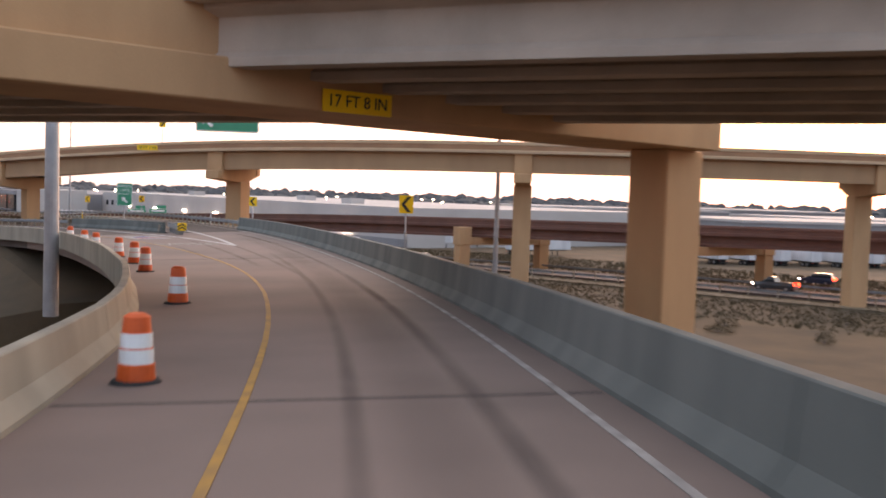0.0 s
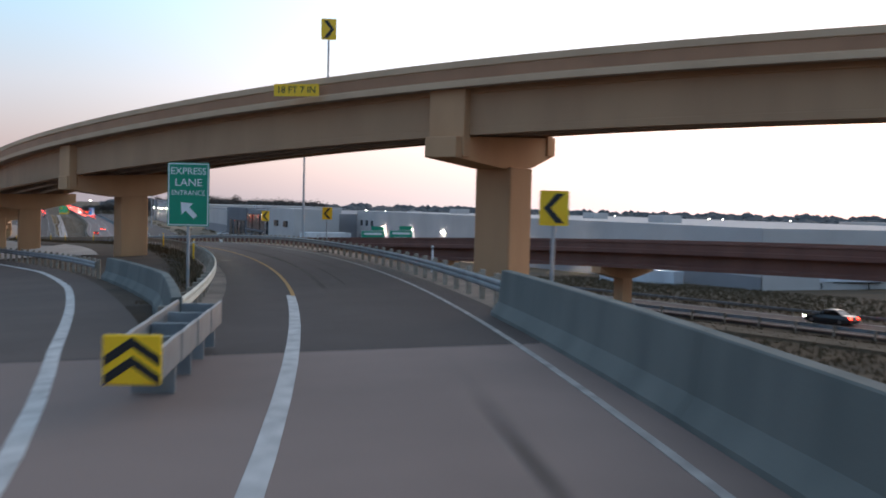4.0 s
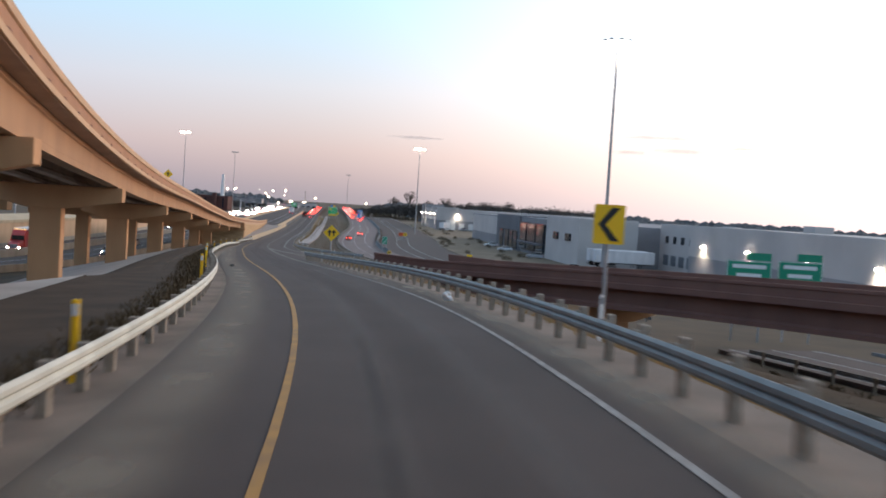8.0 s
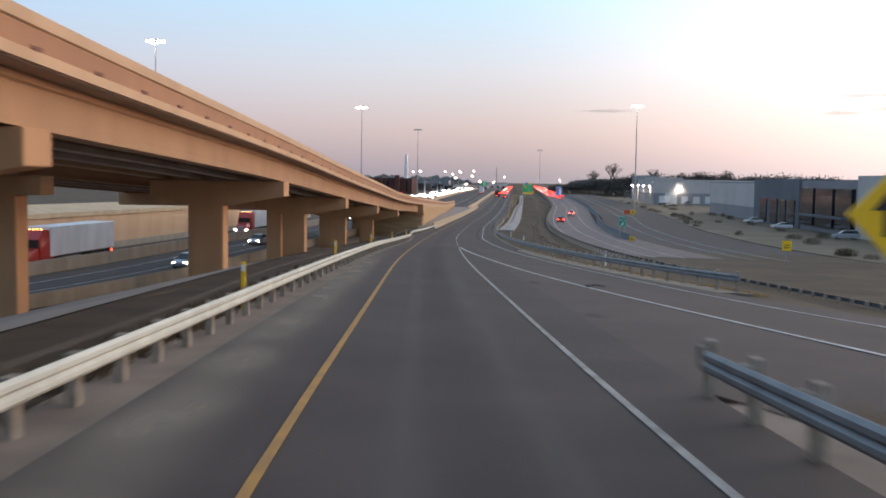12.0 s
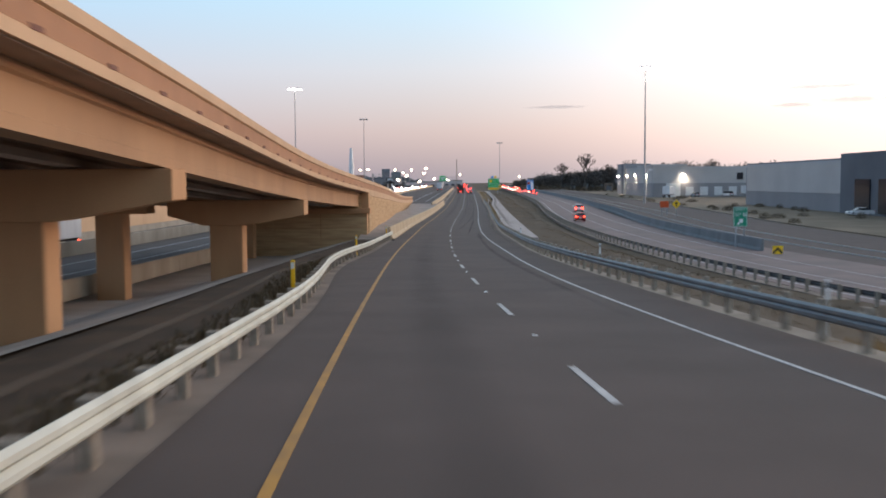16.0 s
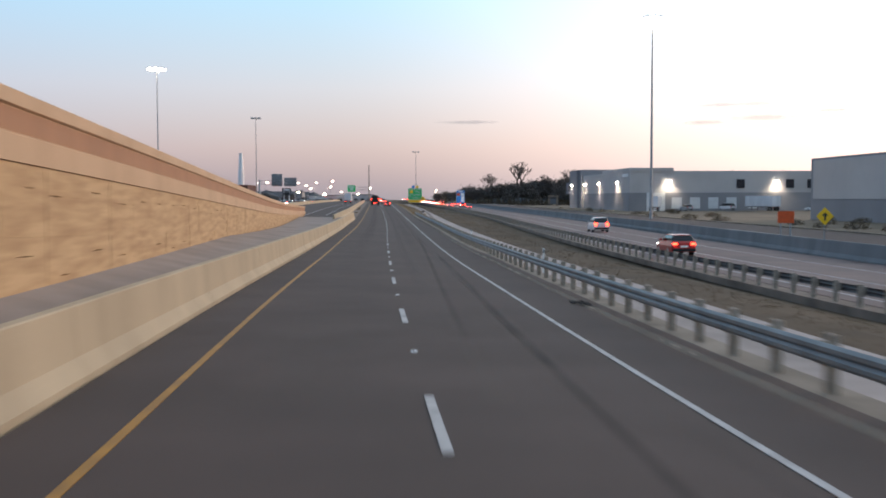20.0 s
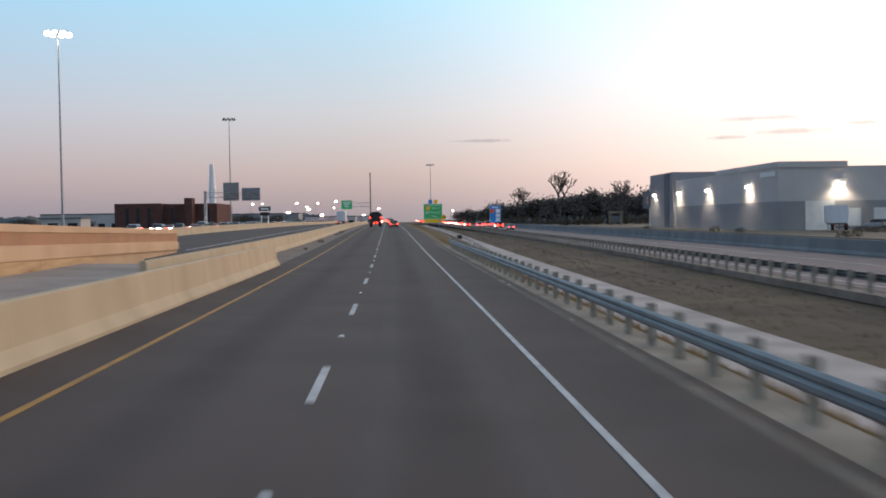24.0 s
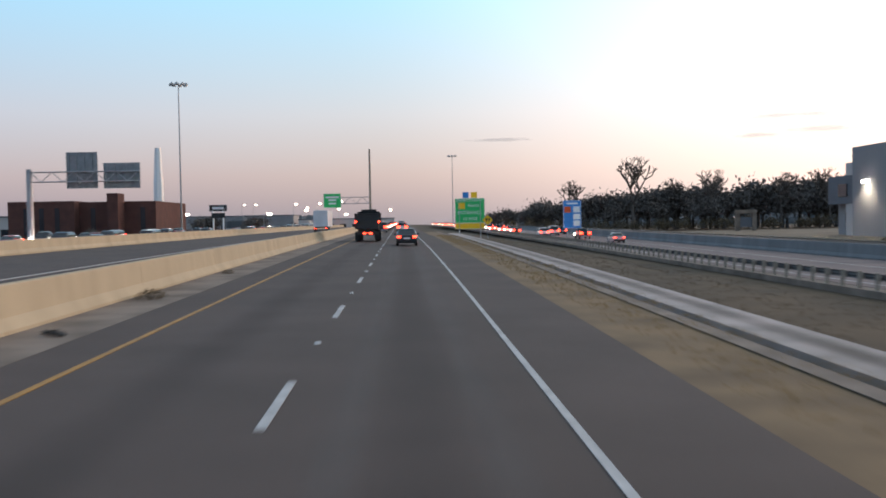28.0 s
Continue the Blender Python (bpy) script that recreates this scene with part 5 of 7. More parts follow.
chevron_sign(facing(0.32, -31.1, 17.27, -22), 0.72, 0.86, post=2.6)
chevron_sign(facing(7.85, 16.7, 16.52, -8), 0.72, 0.88)
chevron_sign(facing(8.7, 41.9, 15.9, -2), 0.75, 0.95)
chevron_sign(facing(-13.3, -74.6, 18.0, -25), 0.72, 0.9, post=2.6)
chevron_sign(facing(1.4, -6.2, 25.6, -20), 0.72, 1.0, flip=-1, post=2.3, label="yellow chevron sign standing on the flyover parapet")
q = FLY.at(fly_s(40), HALF, 3.9)
chevron_sign(facing(q.x, q.y, q.z, -10), 0.72, 0.95, flip=-1, post=1.1, label="yellow chevron sign standing on the flyover parapet")
q = FLY.at(fly_s(114), HALF, 2.85)
dia = thing("warning_sign", "small yellow diamond sign on the flyover parapet", "road sign", facing(q.x, q.y, q.z, 0))
bm = bmesh.new()
flat(bm, [(0, -0.45), (0.45, 0), (0, 0.45), (-0.45, 0)], 0, 0.03)
part("panel", bm, YELLOW_SIGN, dia)
arrow(dia, 0, 0, 0.4, 0, BLACK)
legs(dia, (0,), 0.3, -0.5)

# merge sign, yellow diamond
dia = thing("merge_sign", "yellow diamond sign with two black merging arrows", "road sign", facing(2.2, 111.8, 12.92, 5))
bm = bmesh.new()
flat(bm, [(0, -0.76), (0.76, 0), (0, 0.76), (-0.76, 0)], 0, 0.03)
part("panel", bm, YELLOW_SIGN, dia)
arrow(dia, -0.2, 0.02, 0.62, 0, BLACK)
arrow(dia, 0.2, 0.02, 0.62, 0, BLACK)
legs(dia, (0,), 0.5, -2.9)

# clearance plates
for m, w, text, lab in ((pose(-27.5, -91.9, 21.0, 0, 0, beam_yaw - 3), 2.3, "17 FT 8 IN", "yellow clearance plate with black numbers on the straddle beam"),
                        (facing(0.2, -4.85, 22.75, -33), 2.3, "18 FT 7 IN", "yellow clearance plate with black numbers on the flyover")):
    ob = thing("clearance_sign", lab, "road sign", m)
    panel(ob, w, 0.6, YELLOW_SIGN, r=0.03)
    word(ob, text, 0, 0, 0.46, BLACK, w * 0.82)
    legs(ob, (-0.7, 0.7), 0.3, -0.3, 0.03, 0.05)

# express lane entrance board on one post
ob = thing("express_lane_sign", "green express lane entrance sign with a white arrow", "road sign", facing(-6.4, -16.0, 17.45, -20))
panel(ob, 1.5, 2.3, GREEN_SIGN, WHITE_SIGN)
word(ob, "EXPRESS", 0, 0.83, 0.34, WHITE_SIGN, 1.25)
word(ob, "LANE", 0, 0.42, 0.38, WHITE_SIGN, 0.95)
word(ob, "ENTRANCE", 0, 0.05, 0.25, WHITE_SIGN, 1.2)
arrow(ob, 0, -0.55, 0.75, -45, WHITE_SIGN)
legs(ob, (0,), 0.9, -3.4, 0.06)

# gore nose plate on its crash cushion
cushion = thing("crash_cushion", "grey steel crash cushion with a yellow and black nose plate", "crash cushion", ROAD.stand(82.6, -2.75))
bm = bmesh.new()
box(bm, -0.36, 0.36, -0.06, 0.0, 0.38, 1.02, bevel=0.02)
part("nose_plate", bm, YELLOW_SIGN, cushion)
bm = bmesh.new()
for z0 in (0.42, 0.66):
    for sg in (-1, 1):
        flat(bm, [(sg * 0.34, z0 - 0.04), (sg * 0.34, z0 + 0.09), (0, z0 + 0.33), (0, z0 + 0.2)], -0.061, 0.006)
part("chevron", bm, BLACK, cushion)
for k in range(4):
    bm = bmesh.new()
    for sg in (-1, 1):
        box(bm, sg * (0.33 + 0.02 * k) - 0.03, sg * (0.33 + 0.02 * k) + 0.03, 0.02 + 1.5 * k, 1.55 + 1.5 * k, 0.42, 0.86, bevel=0.02)
    box(bm, -0.3, 0.3, 1.4 + 1.5 * k, 1.5 + 1.5 * k, 0.0, 0.8)
    part("bay", bm, STEEL, cushion)
f_barrier(ROAD, 90, 116, lambda s: float(np.interp(s, (90, 100, 116), (-3.6, -5.0, -8.4))), 1, 0.9, BARRIER, "grey concrete gore barrier behind the crash cushion")
guard_rail(ROAD, 116, 168, lambda s: express_right(s) + 1.9, 1, STEEL, "galvanised guardrail beside the express lane")

# overhead entrance sign on a cantilever
ob = thing("entrance_gantry", "green entrance sign on a grey cantilever truss and pole", "overhead sign", facing(-13.6, -54.6, 23.92, -30))
panel(ob, 4.07, 3.5, GREEN_SIGN, WHITE_SIGN, r=0.13)
word(ob, "ENTRANCE", 0.05, -0.12, 0.8, WHITE_SIGN, 3.45)
word(ob, "NORTH", 0.8, 1.1, 0.62, WHITE_SIGN, 1.8)
arrow(ob, -1.3, -1.08, 0.92, -45, WHITE_SIGN)
bm = bmesh.new()
rect(bm, -1.6, -0.6, 0.62, 1.58, -0.031, 0.008)
part("shield", bm, node_mat("orange_shield", (0.7, 0.32, 0.1), (0.6, 0.26, 0.08), 0.5), ob, "orange route shield with plain bars")
bm = bmesh.new()
rect(bm, -1.42, -0.78, 1.0, 1.2, -0.041, 0.006)
part("shield_bar", bm, WHITE_SIGN, ob)
bm = bmesh.new()
rect(bm, -1.0, 1.9, 1.77, 2.3, 0.0, 0.03)
part("exit_tab", bm, GREEN_SIGN, ob)
for z in (-0.75, 0.75):
    for y in (0.25, 1.1):
        bm = bmesh.new()
        tube(bm, (-11.0, y, z), (1.9, y, z), 0.07, 0.07, 6)
        part("chord", bm, POLE, ob)
for k in range(10):
    x = -10.8 + 1.27 * k
    bm = bmesh.new()
    for y in (0.25, 1.1):
        tube(bm, (x, y, -0.75), (x, y, 0.75), 0.035, 0.035, 5)
        tube(bm, (x, y, -0.75 if k % 2 else 0.75), (x + 1.27, y, 0.75 if k % 2 else -0.75), 0.035, 0.035, 5)
    part("truss_bay", bm, POLE, ob)
bm = bmesh.new()
tube(bm, (-11.2, 0.7, -14.2), (-11.2, 0.7, 1.4), 0.5, 0.42, 16)
part("pole", bm, POLE, ob)

# pavement word and sponsor patch
road_word = thing("pavement_word", "white painted word on the express lane", "road marking", kind="structure")
bm = letters("EXPRESS", 1.0, 1.0)
xs = [v.co.x for v in bm.verts]
zs = [v.co.z for v in bm.verts]
for v in bm.verts:
    u, k = (v.co.x - min(xs)) / (max(xs) - min(xs)), (v.co.z - min(zs)) / (max(zs) - min(zs))
    v.co = ROAD.at(67.2 + 2.7 * k, -5.45 + 3.8 * u - 0.45 * k, 0.006 + (0.006 if v.co.y < 0 else 0))
part("lettering", bm, WHITE_WORN, road_word)
patch = thing("pavement_patch", "worn white patch with a red and blue swoosh", "road marking", kind="structure")
bm = bmesh.new()
for tri in (((77.6, -6.55), (77.7, -3.95), (83.4, -4.85), (83.9, -7.6)),):
    vs = [bm.verts.new(ROAD.at(a, b, 0.01)) for a, b in tri]
    bm.faces.new(vs)
bmesh.ops.recalc_face_normals(bm, faces=bm.faces[:])
part("patch", bm, WHITE_WORN, patch)
for col, pts in (((0.35, 0.05, 0.05), ((78.8, -6.3), (79.3, -4.2), (80.0, -4.6), (80.4, -6.6))), ((0.06, 0.08, 0.2), ((80.3, -6.6), (80.6, -5.2), (83.0, -5.8), (81.4, -6.6))), ((0.06, 0.08, 0.2), ((77.9, -6.2), (78.0, -4.3), (78.5, -4.4), (78.4, -6.3)))):
    bm = bmesh.new()
    bm.faces.new([bm.verts.new(ROAD.at(a, b, 0.016)) for a, b in pts])
    bmesh.ops.recalc_face_normals(bm, faces=bm.faces[:])
    part("swoosh", bm, node_mat("faded_paint", col, tuple(c * 0.6 + 0.1 for c in col), 0.8, 3), patch)

# traffic drums
drum = thing("traffic_drum", "orange and white striped traffic drum on a black base", "traffic drum", group="drums along the barrier")
prof = ((0.0, 0.29), (0.26, 0.275), (0.28, 0.26), (0.5, 0.25), (0.52, 0.238), (0.74, 0.23), (0.76, 0.215), (0.98, 0.2), (1.03, 0.12))
for k in range(8):
    z0, r0 = prof[k]
    z1, r1 = prof[k + 1]
    bm = bmesh.new()
    tube(bm, (0, 0, 0.03 + z0), (0, 0, 0.03 + z1), r0, r1, 18, caps=k == 7)
    part("band", bm, WHITE_SIGN if k in (2, 4) else ORANGE, drum)
bm = bmesh.new()
tube(bm, (0, 0, 0), (0, 0, 0.06), 0.40, 0.34, 12)
part("base", bm, RUBBER, drum)
drum.matrix_world = ROAD.stand(15.3, -3.05)
for s, lat in ((28.8, -3.95), (43.4, -6.1), (49.5, -6.9), (55.4, -7.9), (63.6, -9.4), (68.5, -10.2), (78, -11.2)):
    copy_thing(drum, ROAD.stand(s, lat))

# slim markers along the rails
mark = thing("delineator", "yellow flexible marker post behind the guardrail", "marker post", group="yellow markers")
bm = bmesh.new()
box(bm, -0.06, 0.06, -0.03, 0.03, -0.5, 1.25, bevel=0.02)
part("post", bm, YELLOW_SIGN, mark)
bm = bmesh.new()
box(bm, -0.05, 0.05, -0.036, -0.029, 1.0, 1.18)
part("reflector", bm, WHITE_SIGN, mark)
mark.matrix_world = ROAD.stand(132, -4.1)
for s in (158, 182, 203.5, 227.3, 248, 270, 293, 315, 338, 371.8, 397.6):
    copy_thing(mark, ROAD.stand(s, rail_left(s) - 0.5))
mark = thing("delineator", "white flexible marker post beside the guardrail", "marker post", group="white markers")
bm = bmesh.new()
box(bm, -0.045, 0.045, -0.025, 0.025, -0.5, 1.08, bevel=0.018)
part("post", bm, WHITE_SIGN, mark)
bm = bmesh.new()
box(bm, -0.038, 0.038, -0.03, -0.024, 0.88, 1.03)
part("reflector", bm, STEEL, mark)
mark.matrix_world = ROAD.stand(110, 5.3)
for s, lat in ((142, 5.4), (163.5, 5.5), (212, 5.4), (231, 5.2), (285, 11.6), (333, 10.1), (362, 9.6), (402, 7.6), (450, 6.2), (490, 6.0), (585, 5.6)):
    copy_thing(mark, ROAD.stand(s, lat, -0.1))
nose = thing("object_marker", "yellow object marker with slanted black bars", "marker post", pose(-2.55, 604.2, 3.3))
panel(nose, 0.6, 0.6, YELLOW_SIGN, z=0.6)
bm = bmesh.new()
for k in (-0.17, 0.07):
    flat(bm, [(k - 0.07, 0.36), (k + 0.03, 0.36), (k + 0.2, 0.84), (k + 0.1, 0.84)], -0.031, 0.006)
part("slanted_bar", bm, BLACK, nose)
legs(nose, (0,), 0.6, -0.2)
bag = thing("litter_bag", "crumpled white plastic bag on the shoulder", "litter", ROAD.stand(175.3, 4.05))
bm = bmesh.new()
bmesh.ops.create_icosphere(bm, subdivisions=3, radius=0.22)
for v in bm.verts:
    v.co *= 0.75 + 0.6 * noise.noise(v.co * 6)
    v.co.z = max(0.0, v.co.z + 0.14)
part("bag", bm, WHITE_SIGN, bag)

# signs of the highway and the frontage road
def board(name, label, x, y, z, w, h, yaw=0, posts=2, base=2.2, material=None, border=True):
    ob = thing(name, label, "road sign", facing(x, y, z, yaw))
    panel(ob, w, h, material or GREEN_SIGN, WHITE_SIGN if border else None)
    if posts:
        legs(ob, (0,) if posts == 1 else (-w * 0.3, w * 0.3), h / 2 - 0.1, base - z, 0.08)
    return ob


ob = board("exit_sign", "small green exit sign with a white arrow", 16.85, 285.1, 5.85, 1.4, 2.0)
word(ob, "EXIT", 0, 0.72, 0.4, WHITE_SIGN, 0.95)
word(ob, "57 B", 0, 0.2, 0.5, WHITE_SIGN, 1.1)
arrow(ob, 0, -0.5, 0.8, 45, WHITE_SIGN)
for x, y, z in ((40.2, 104.6, 11.9), (45.5, 105.4, 12.0)):
    ob = board("guide_sign", "green guide sign with white writing bars and a tab", x, y, z, 4.0, 1.9, -12, 2, 4)
    for a, z0, z1 in ((1.5, 0.25, 0.6), (1.1, -0.55, -0.2)):
        bm = bmesh.new()
        rect(bm, -a, a, z0, z1, -0.031, 0.006)
        part("writing_bar", bm, WHITE_SIGN, ob)
    bm = bmesh.new()
    rect(bm, -0.3, 1.9, 1.0, 1.7, 0, 0.03)
    part("tab", bm, GREEN_SIGN, ob)
for x, y, z, w, lab in ((32.3, 229.4, 5.3, 1.2, "square yellow warning sign beside the highway"),):
    ob = board("warning_sign", lab, x, y, z, w, w * 1.1, 0, 1, 3, YELLOW_SIGN, False)
    for z0 in (0.0, -0.3):
        bm = bmesh.new()
        rect(bm, -0.35, 0.35, z0, z0 + 0.1, -0.031, 0.006)
        part("writing_bar", bm, BLACK, ob)
ob = thing("pedestrian_sign", "yellow diamond warning sign by the frontage road", "road sign", facing(28.9, 372.3, 5.0, 0))
bm = bmesh.new()
flat(bm, [(0, -0.85), (0.85, 0), (0, 0.85), (-0.85, 0)], 0, 0.03)
part("panel", bm, YELLOW_SIGN, ob)
arrow(ob, 0, 0, 0.8, 0, BLACK)
legs(ob, (0,), 0.5, -2.9)
ob = board("work_sign", "orange road work board by the frontage road", 28.0, 379.0, 4.8, 1.7, 1.2, 0, 2, 2.4, ORANGE, False)
ob = thing("barrier_nose", "yellow and black nose marker at the start of the grey barrier", "marker post", facing(17.67, 275.6, 2.3, 0))
panel(ob, 0.95, 0.95, YELLOW_SIGN, z=0.75)
bm = bmesh.new()
for sg in (-1, 1):
    flat(bm, [(sg * 0.42, 0.42), (sg * 0.42, 0.68), (0, 1.1), (0, 0.84)], -0.031, 0.006)
part("chevron", bm, BLACK, ob)
legs(ob, (0,), 0.8, -0.5)

ob = thing("express_lanes_sign", "large green and yellow express lanes sign on posts", "road sign", facing(2.95, 686.5, 8.0, 0) @ Matrix.Scale(0.83, 4))
# Brighter copy of the sign green: headlight return put into the colour.
HEADLIT_GREEN = node_mat("headlit_green_sheeting", (0.01, 0.50, 0.13), (0.01, 0.44, 0.11), 0.4, 2, 0)
panel(ob, 6.8, 5.6, HEADLIT_GREEN, WHITE_SIGN, z=0.7, r=0.2)
panel(ob, 6.8, 1.4, YELLOW_SIGN, WHITE_SIGN, z=-2.8, r=0.2)
word(ob, "EXPRESS LANES", 0, 3.0, 0.75, WHITE_SIGN, 6.0)
word(ob, "North", 0.9, 1.85, 1.0, WHITE_SIGN, 2.4)
word(ob, "ENTRANCE", 0, 0.2, 1.05, WHITE_SIGN, 5.4)
word(ob, "1/2 MILE", 0, -1.2, 0.9, WHITE_SIGN, 3.2)
bm = bmesh.new()
rect(bm, -2.6, -1.1, 1.1, 2.5, -0.032, 0.006)
part("shield", bm, YELLOW_SIGN, ob, "yellow route shield")
for k, (x, mt) in enumerate(((-0.9, BLUE_SIGN), (1.0, YELLOW_SIGN))):
    bm = bmesh.new()
    rect(bm, x - 0.7, x + 0.7, 3.6, 4.9, 0, 0.03)
    part("tab", bm, mt, ob)
legs(ob, (-2.4, 2.4), 3.2, -6.0, 0.12)
ob = thing("merge_sign", "yellow diamond sign with two black arrows beside the board", "road sign", facing(6.2, 685.5, 6.75, 0) @ Matrix.Scale(0.8, 4))
bm = bmesh.new()
flat(bm, [(0, -1.2), (1.2, 0), (0, 1.2), (-1.2, 0)], 0, 0.03)
part("panel", bm, YELLOW_SIGN, ob)
arrow(ob, -0.3, 0, 1.0, 0, BLACK)
arrow(ob, 0.35, 0, 1.0, 0, BLACK)
legs(ob, (0,), 0.5, -4.3)
ob = board("services_sign", "tall blue services sign with white and coloured plates", 21.0, 678.2, 7.45, 3.3, 5.1, 0, 2, 2.6, BLUE_SIGN)
for x, z, w, h, mt in ((-0.85, 0.9, 1.2, 1.1, ORANGE), (0.8, 0.9, 1.2, 1.1, WHITE_SIGN), (0.8, -0.4, 1.2, 1.0, WHITE_SIGN), (0.8, -1.6, 1.2, 1.0, WHITE_SIGN)):
    bm = bmesh.new()
    rect(bm, x - w / 2, x + w / 2, z - h / 2, z + h / 2, -0.032, 0.008)
    part("plate", bm, mt, ob)
bm = bmesh.new()
rect(bm, -1.0, 1.0, 1.85, 2.15, -0.032, 0.006)
part("writing_bar", bm, WHITE_SIGN, ob)

# overhead sign on its arm
ob = thing("overhead_sign", "green overhead sign on a truss arm with a tall brown pole", "overhead sign", facing(-23.1, 688.5, 10.95, 0))
panel(ob, 3.3, 2.7, HEADLIT_GREEN, WHITE_SIGN, r=0.12)
for z, a in ((0.65, 1.25), (0.1, 0.75), (-0.55, 0.7)):
    bm = bmesh.new()
    rect(bm, -a, a, z - 0.16, z + 0.16, -0.032, 0.006)
    part("writing_bar", bm, WHITE_SIGN, ob)
bm = bmesh.new()
for z in (-0.6, 0.6):
    tube(bm, (-1.5, 0.4, z), (7.2, 0.4, z), 0.08, 0.08, 6)
for k in range(7):
    tube(bm, (-1.5 + 1.2 * k, 0.4, -0.6 if k % 2 else 0.6), (-0.3 + 1.2 * k, 0.4, 0.6 if k % 2 else -0.6), 0.05, 0.05, 5)
part("truss", bm, POLE, ob)
bm = bmesh.new()
tube(bm, (7.2, 0.4, -7.5), (7.2, 0.4, 9.7), 0.26, 0.17, 10)
part("pole", bm, POST, ob)
# sign backs over the opposite lanes
ob = thing("sign_gantry", "grey truss gantry with two plain sign backs", "overhead sign", facing(-45.5, 614, 12.3, 0))
for x, z, w, h in ((-0.6, 0.75, 3.5, 4.1), (3.85, 0.1, 4.1, 2.9)):
    bm = bmesh.new()
    box(bm, x - w / 2, x + w / 2, 0.0, 0.08, z - h / 2, z + h / 2)
    for k in range(4):
        box(bm, x - w / 2 + w * (k + 0.3) / 4, x - w / 2 + w * (k + 0.3) / 4 + 0.1, -0.12, 0.001, z - h / 2 + 0.1, z + h / 2 - 0.1)
    part("sign_back", bm, STEEL, ob)
bm = bmesh.new()
for z in (-0.55, 0.55):
    for y in (-0.8, -0.2):
        tube(bm, (-6.3, y, z), (6.0, y, z), 0.07, 0.07, 6)
for k in range(10):
    tube(bm, (-6.2 + 1.2 * k, -0.5, -0.55 if k % 2 else 0.55), (-5.0 + 1.2 * k, -0.5, 0.55 if k % 2 else -0.55), 0.05, 0.05, 5)
part("truss", bm, POLE, ob)
bm = bmesh.new()
tube(bm, (-6.3, -0.5, -9), (-6.3, -0.5, 0.9), 0.38, 0.34, 12)
part("pole", bm, POLE, ob)
ob = thing("message_board", "dark message board on two white posts", "road sign", facing(-54.2, 740, 10.9, 0))
panel(ob, 4.3, 1.6, BLACK, WHITE_SIGN)
bm = bmesh.new()
rect(bm, -1.4, 1.4, -0.3, 0.3, -0.032, 0.006)
part("writing_bar", bm, WHITE_SIGN, ob)
bm = bmesh.new()
box(bm, -1.6, 1.6, -0.1, 0.1, -2.4, -1.2)
part("lower_board", bm, BLACK, ob)
for x in (-1.2, 1.2):
    bm = bmesh.new()
    tube(bm, (x, 0.1, -7.5), (x, 0.1, -0.6), 0.2, 0.2, 8)
    part("post", bm, WHITE_SIGN, ob)


# ---- high masts ----
def high_mast(x, y, base, top, lit=True, spread=1.5):
    ob = thing("high_mast_light", "tall grey high-mast light with a ring of lamps" + (", lit" if lit else ", unlit"), "street lamp", pose(x, y, base), "high-mast lights")
    h = top - base
    bm = bmesh.new()
    tube(bm, (0, 0, -1), (0, 0, h), 0.34, 0.13, 12)
    part("pole", bm, POLE, ob)
    for k in range(8):
        bm = bmesh.new()
        a = k * math.pi / 4
        tube(bm, (0.1 * math.cos(a), 0.1 * math.sin(a), h - 0.1), (spread * math.cos(a), spread * math.sin(a), h), 0.04, 0.04, 5)
        part("arm", bm, POLE, ob)
    bm = bmesh.new()
    tube(bm, (0, 0, h - 0.35), (0, 0, h + 0.35), 0.3, 0.2, 10)
    part("hub", bm, POLE, ob)
    for k in range(8):
        a = k * math.pi / 4
        bm = bmesh.new()
        tube(bm, (spread * math.cos(a), spread * math.sin(a), h - 0.1), (spread * math.cos(a), spread * math.sin(a), h + 0.35), 0.42, 0.2, 8)
        head = part("lamp_head", bm, POLE, ob)
        bm = bmesh.new()
        # Lens made larger than life, bloom put into its size.
        tube(bm, (spread * math.cos(a), spread * math.sin(a), h - 0.55), (spread * math.cos(a), spread * math.sin(a), h - 0.104), 0.5, 0.55, 8)
        part("lens", bm, LAMP_GLOW if lit else POLE, head)
    return ob


high_mast(41.4, 157.0, 4.8, 41, True, 1.9)
high_mast(41.2, 474, 2.0, 42.0, True, 1.9)
high_mast(-87.5, 626, 3.0, 51.3, True, 2.6)
high_mast(-73.6, 788, 3.5, 47.8, False, 2.2)
high_mast(17, 1016, 4.5, 41.5, False, 2.0)
high_mast(-108, 378, 3.5, 52, True, 2.4)
high_mast(35.7, -25.3, 7.0, 46, False, 1.9)


# ---- vehicles ----
def paint(name, colour):
    m = node_mat(name, colour, tuple(c * 0.9 for c in colour), 0.3, 2, 0)
    m.node_tree.nodes["Principled BSDF"].inputs["Coat Weight"].default_value = 0.6
    return m


CAR_GLASS = node_mat("dark_car_glass", (0.015, 0.018, 0.02), (0.02, 0.022, 0.025), 0.08, 1, 0)
CHROME = node_mat("wheel_alloy", (0.45, 0.45, 0.46), (0.3, 0.3, 0.32), 0.35, 3, 0, metal=0.9)
PAINT_DARK = paint("charcoal_paint", (0.025, 0.027, 0.032))
PAINT_WHITE = paint("white_car_paint", (0.7, 0.7, 0.7))
PAINT_SILVER = paint("silver_car_paint", (0.32, 0.33, 0.35))
PAINT_RED = paint("red_car_paint", (0.42, 0.025, 0.02))
PAINT_BLUE = paint("dark_blue_car_paint", (0.02, 0.035, 0.08))
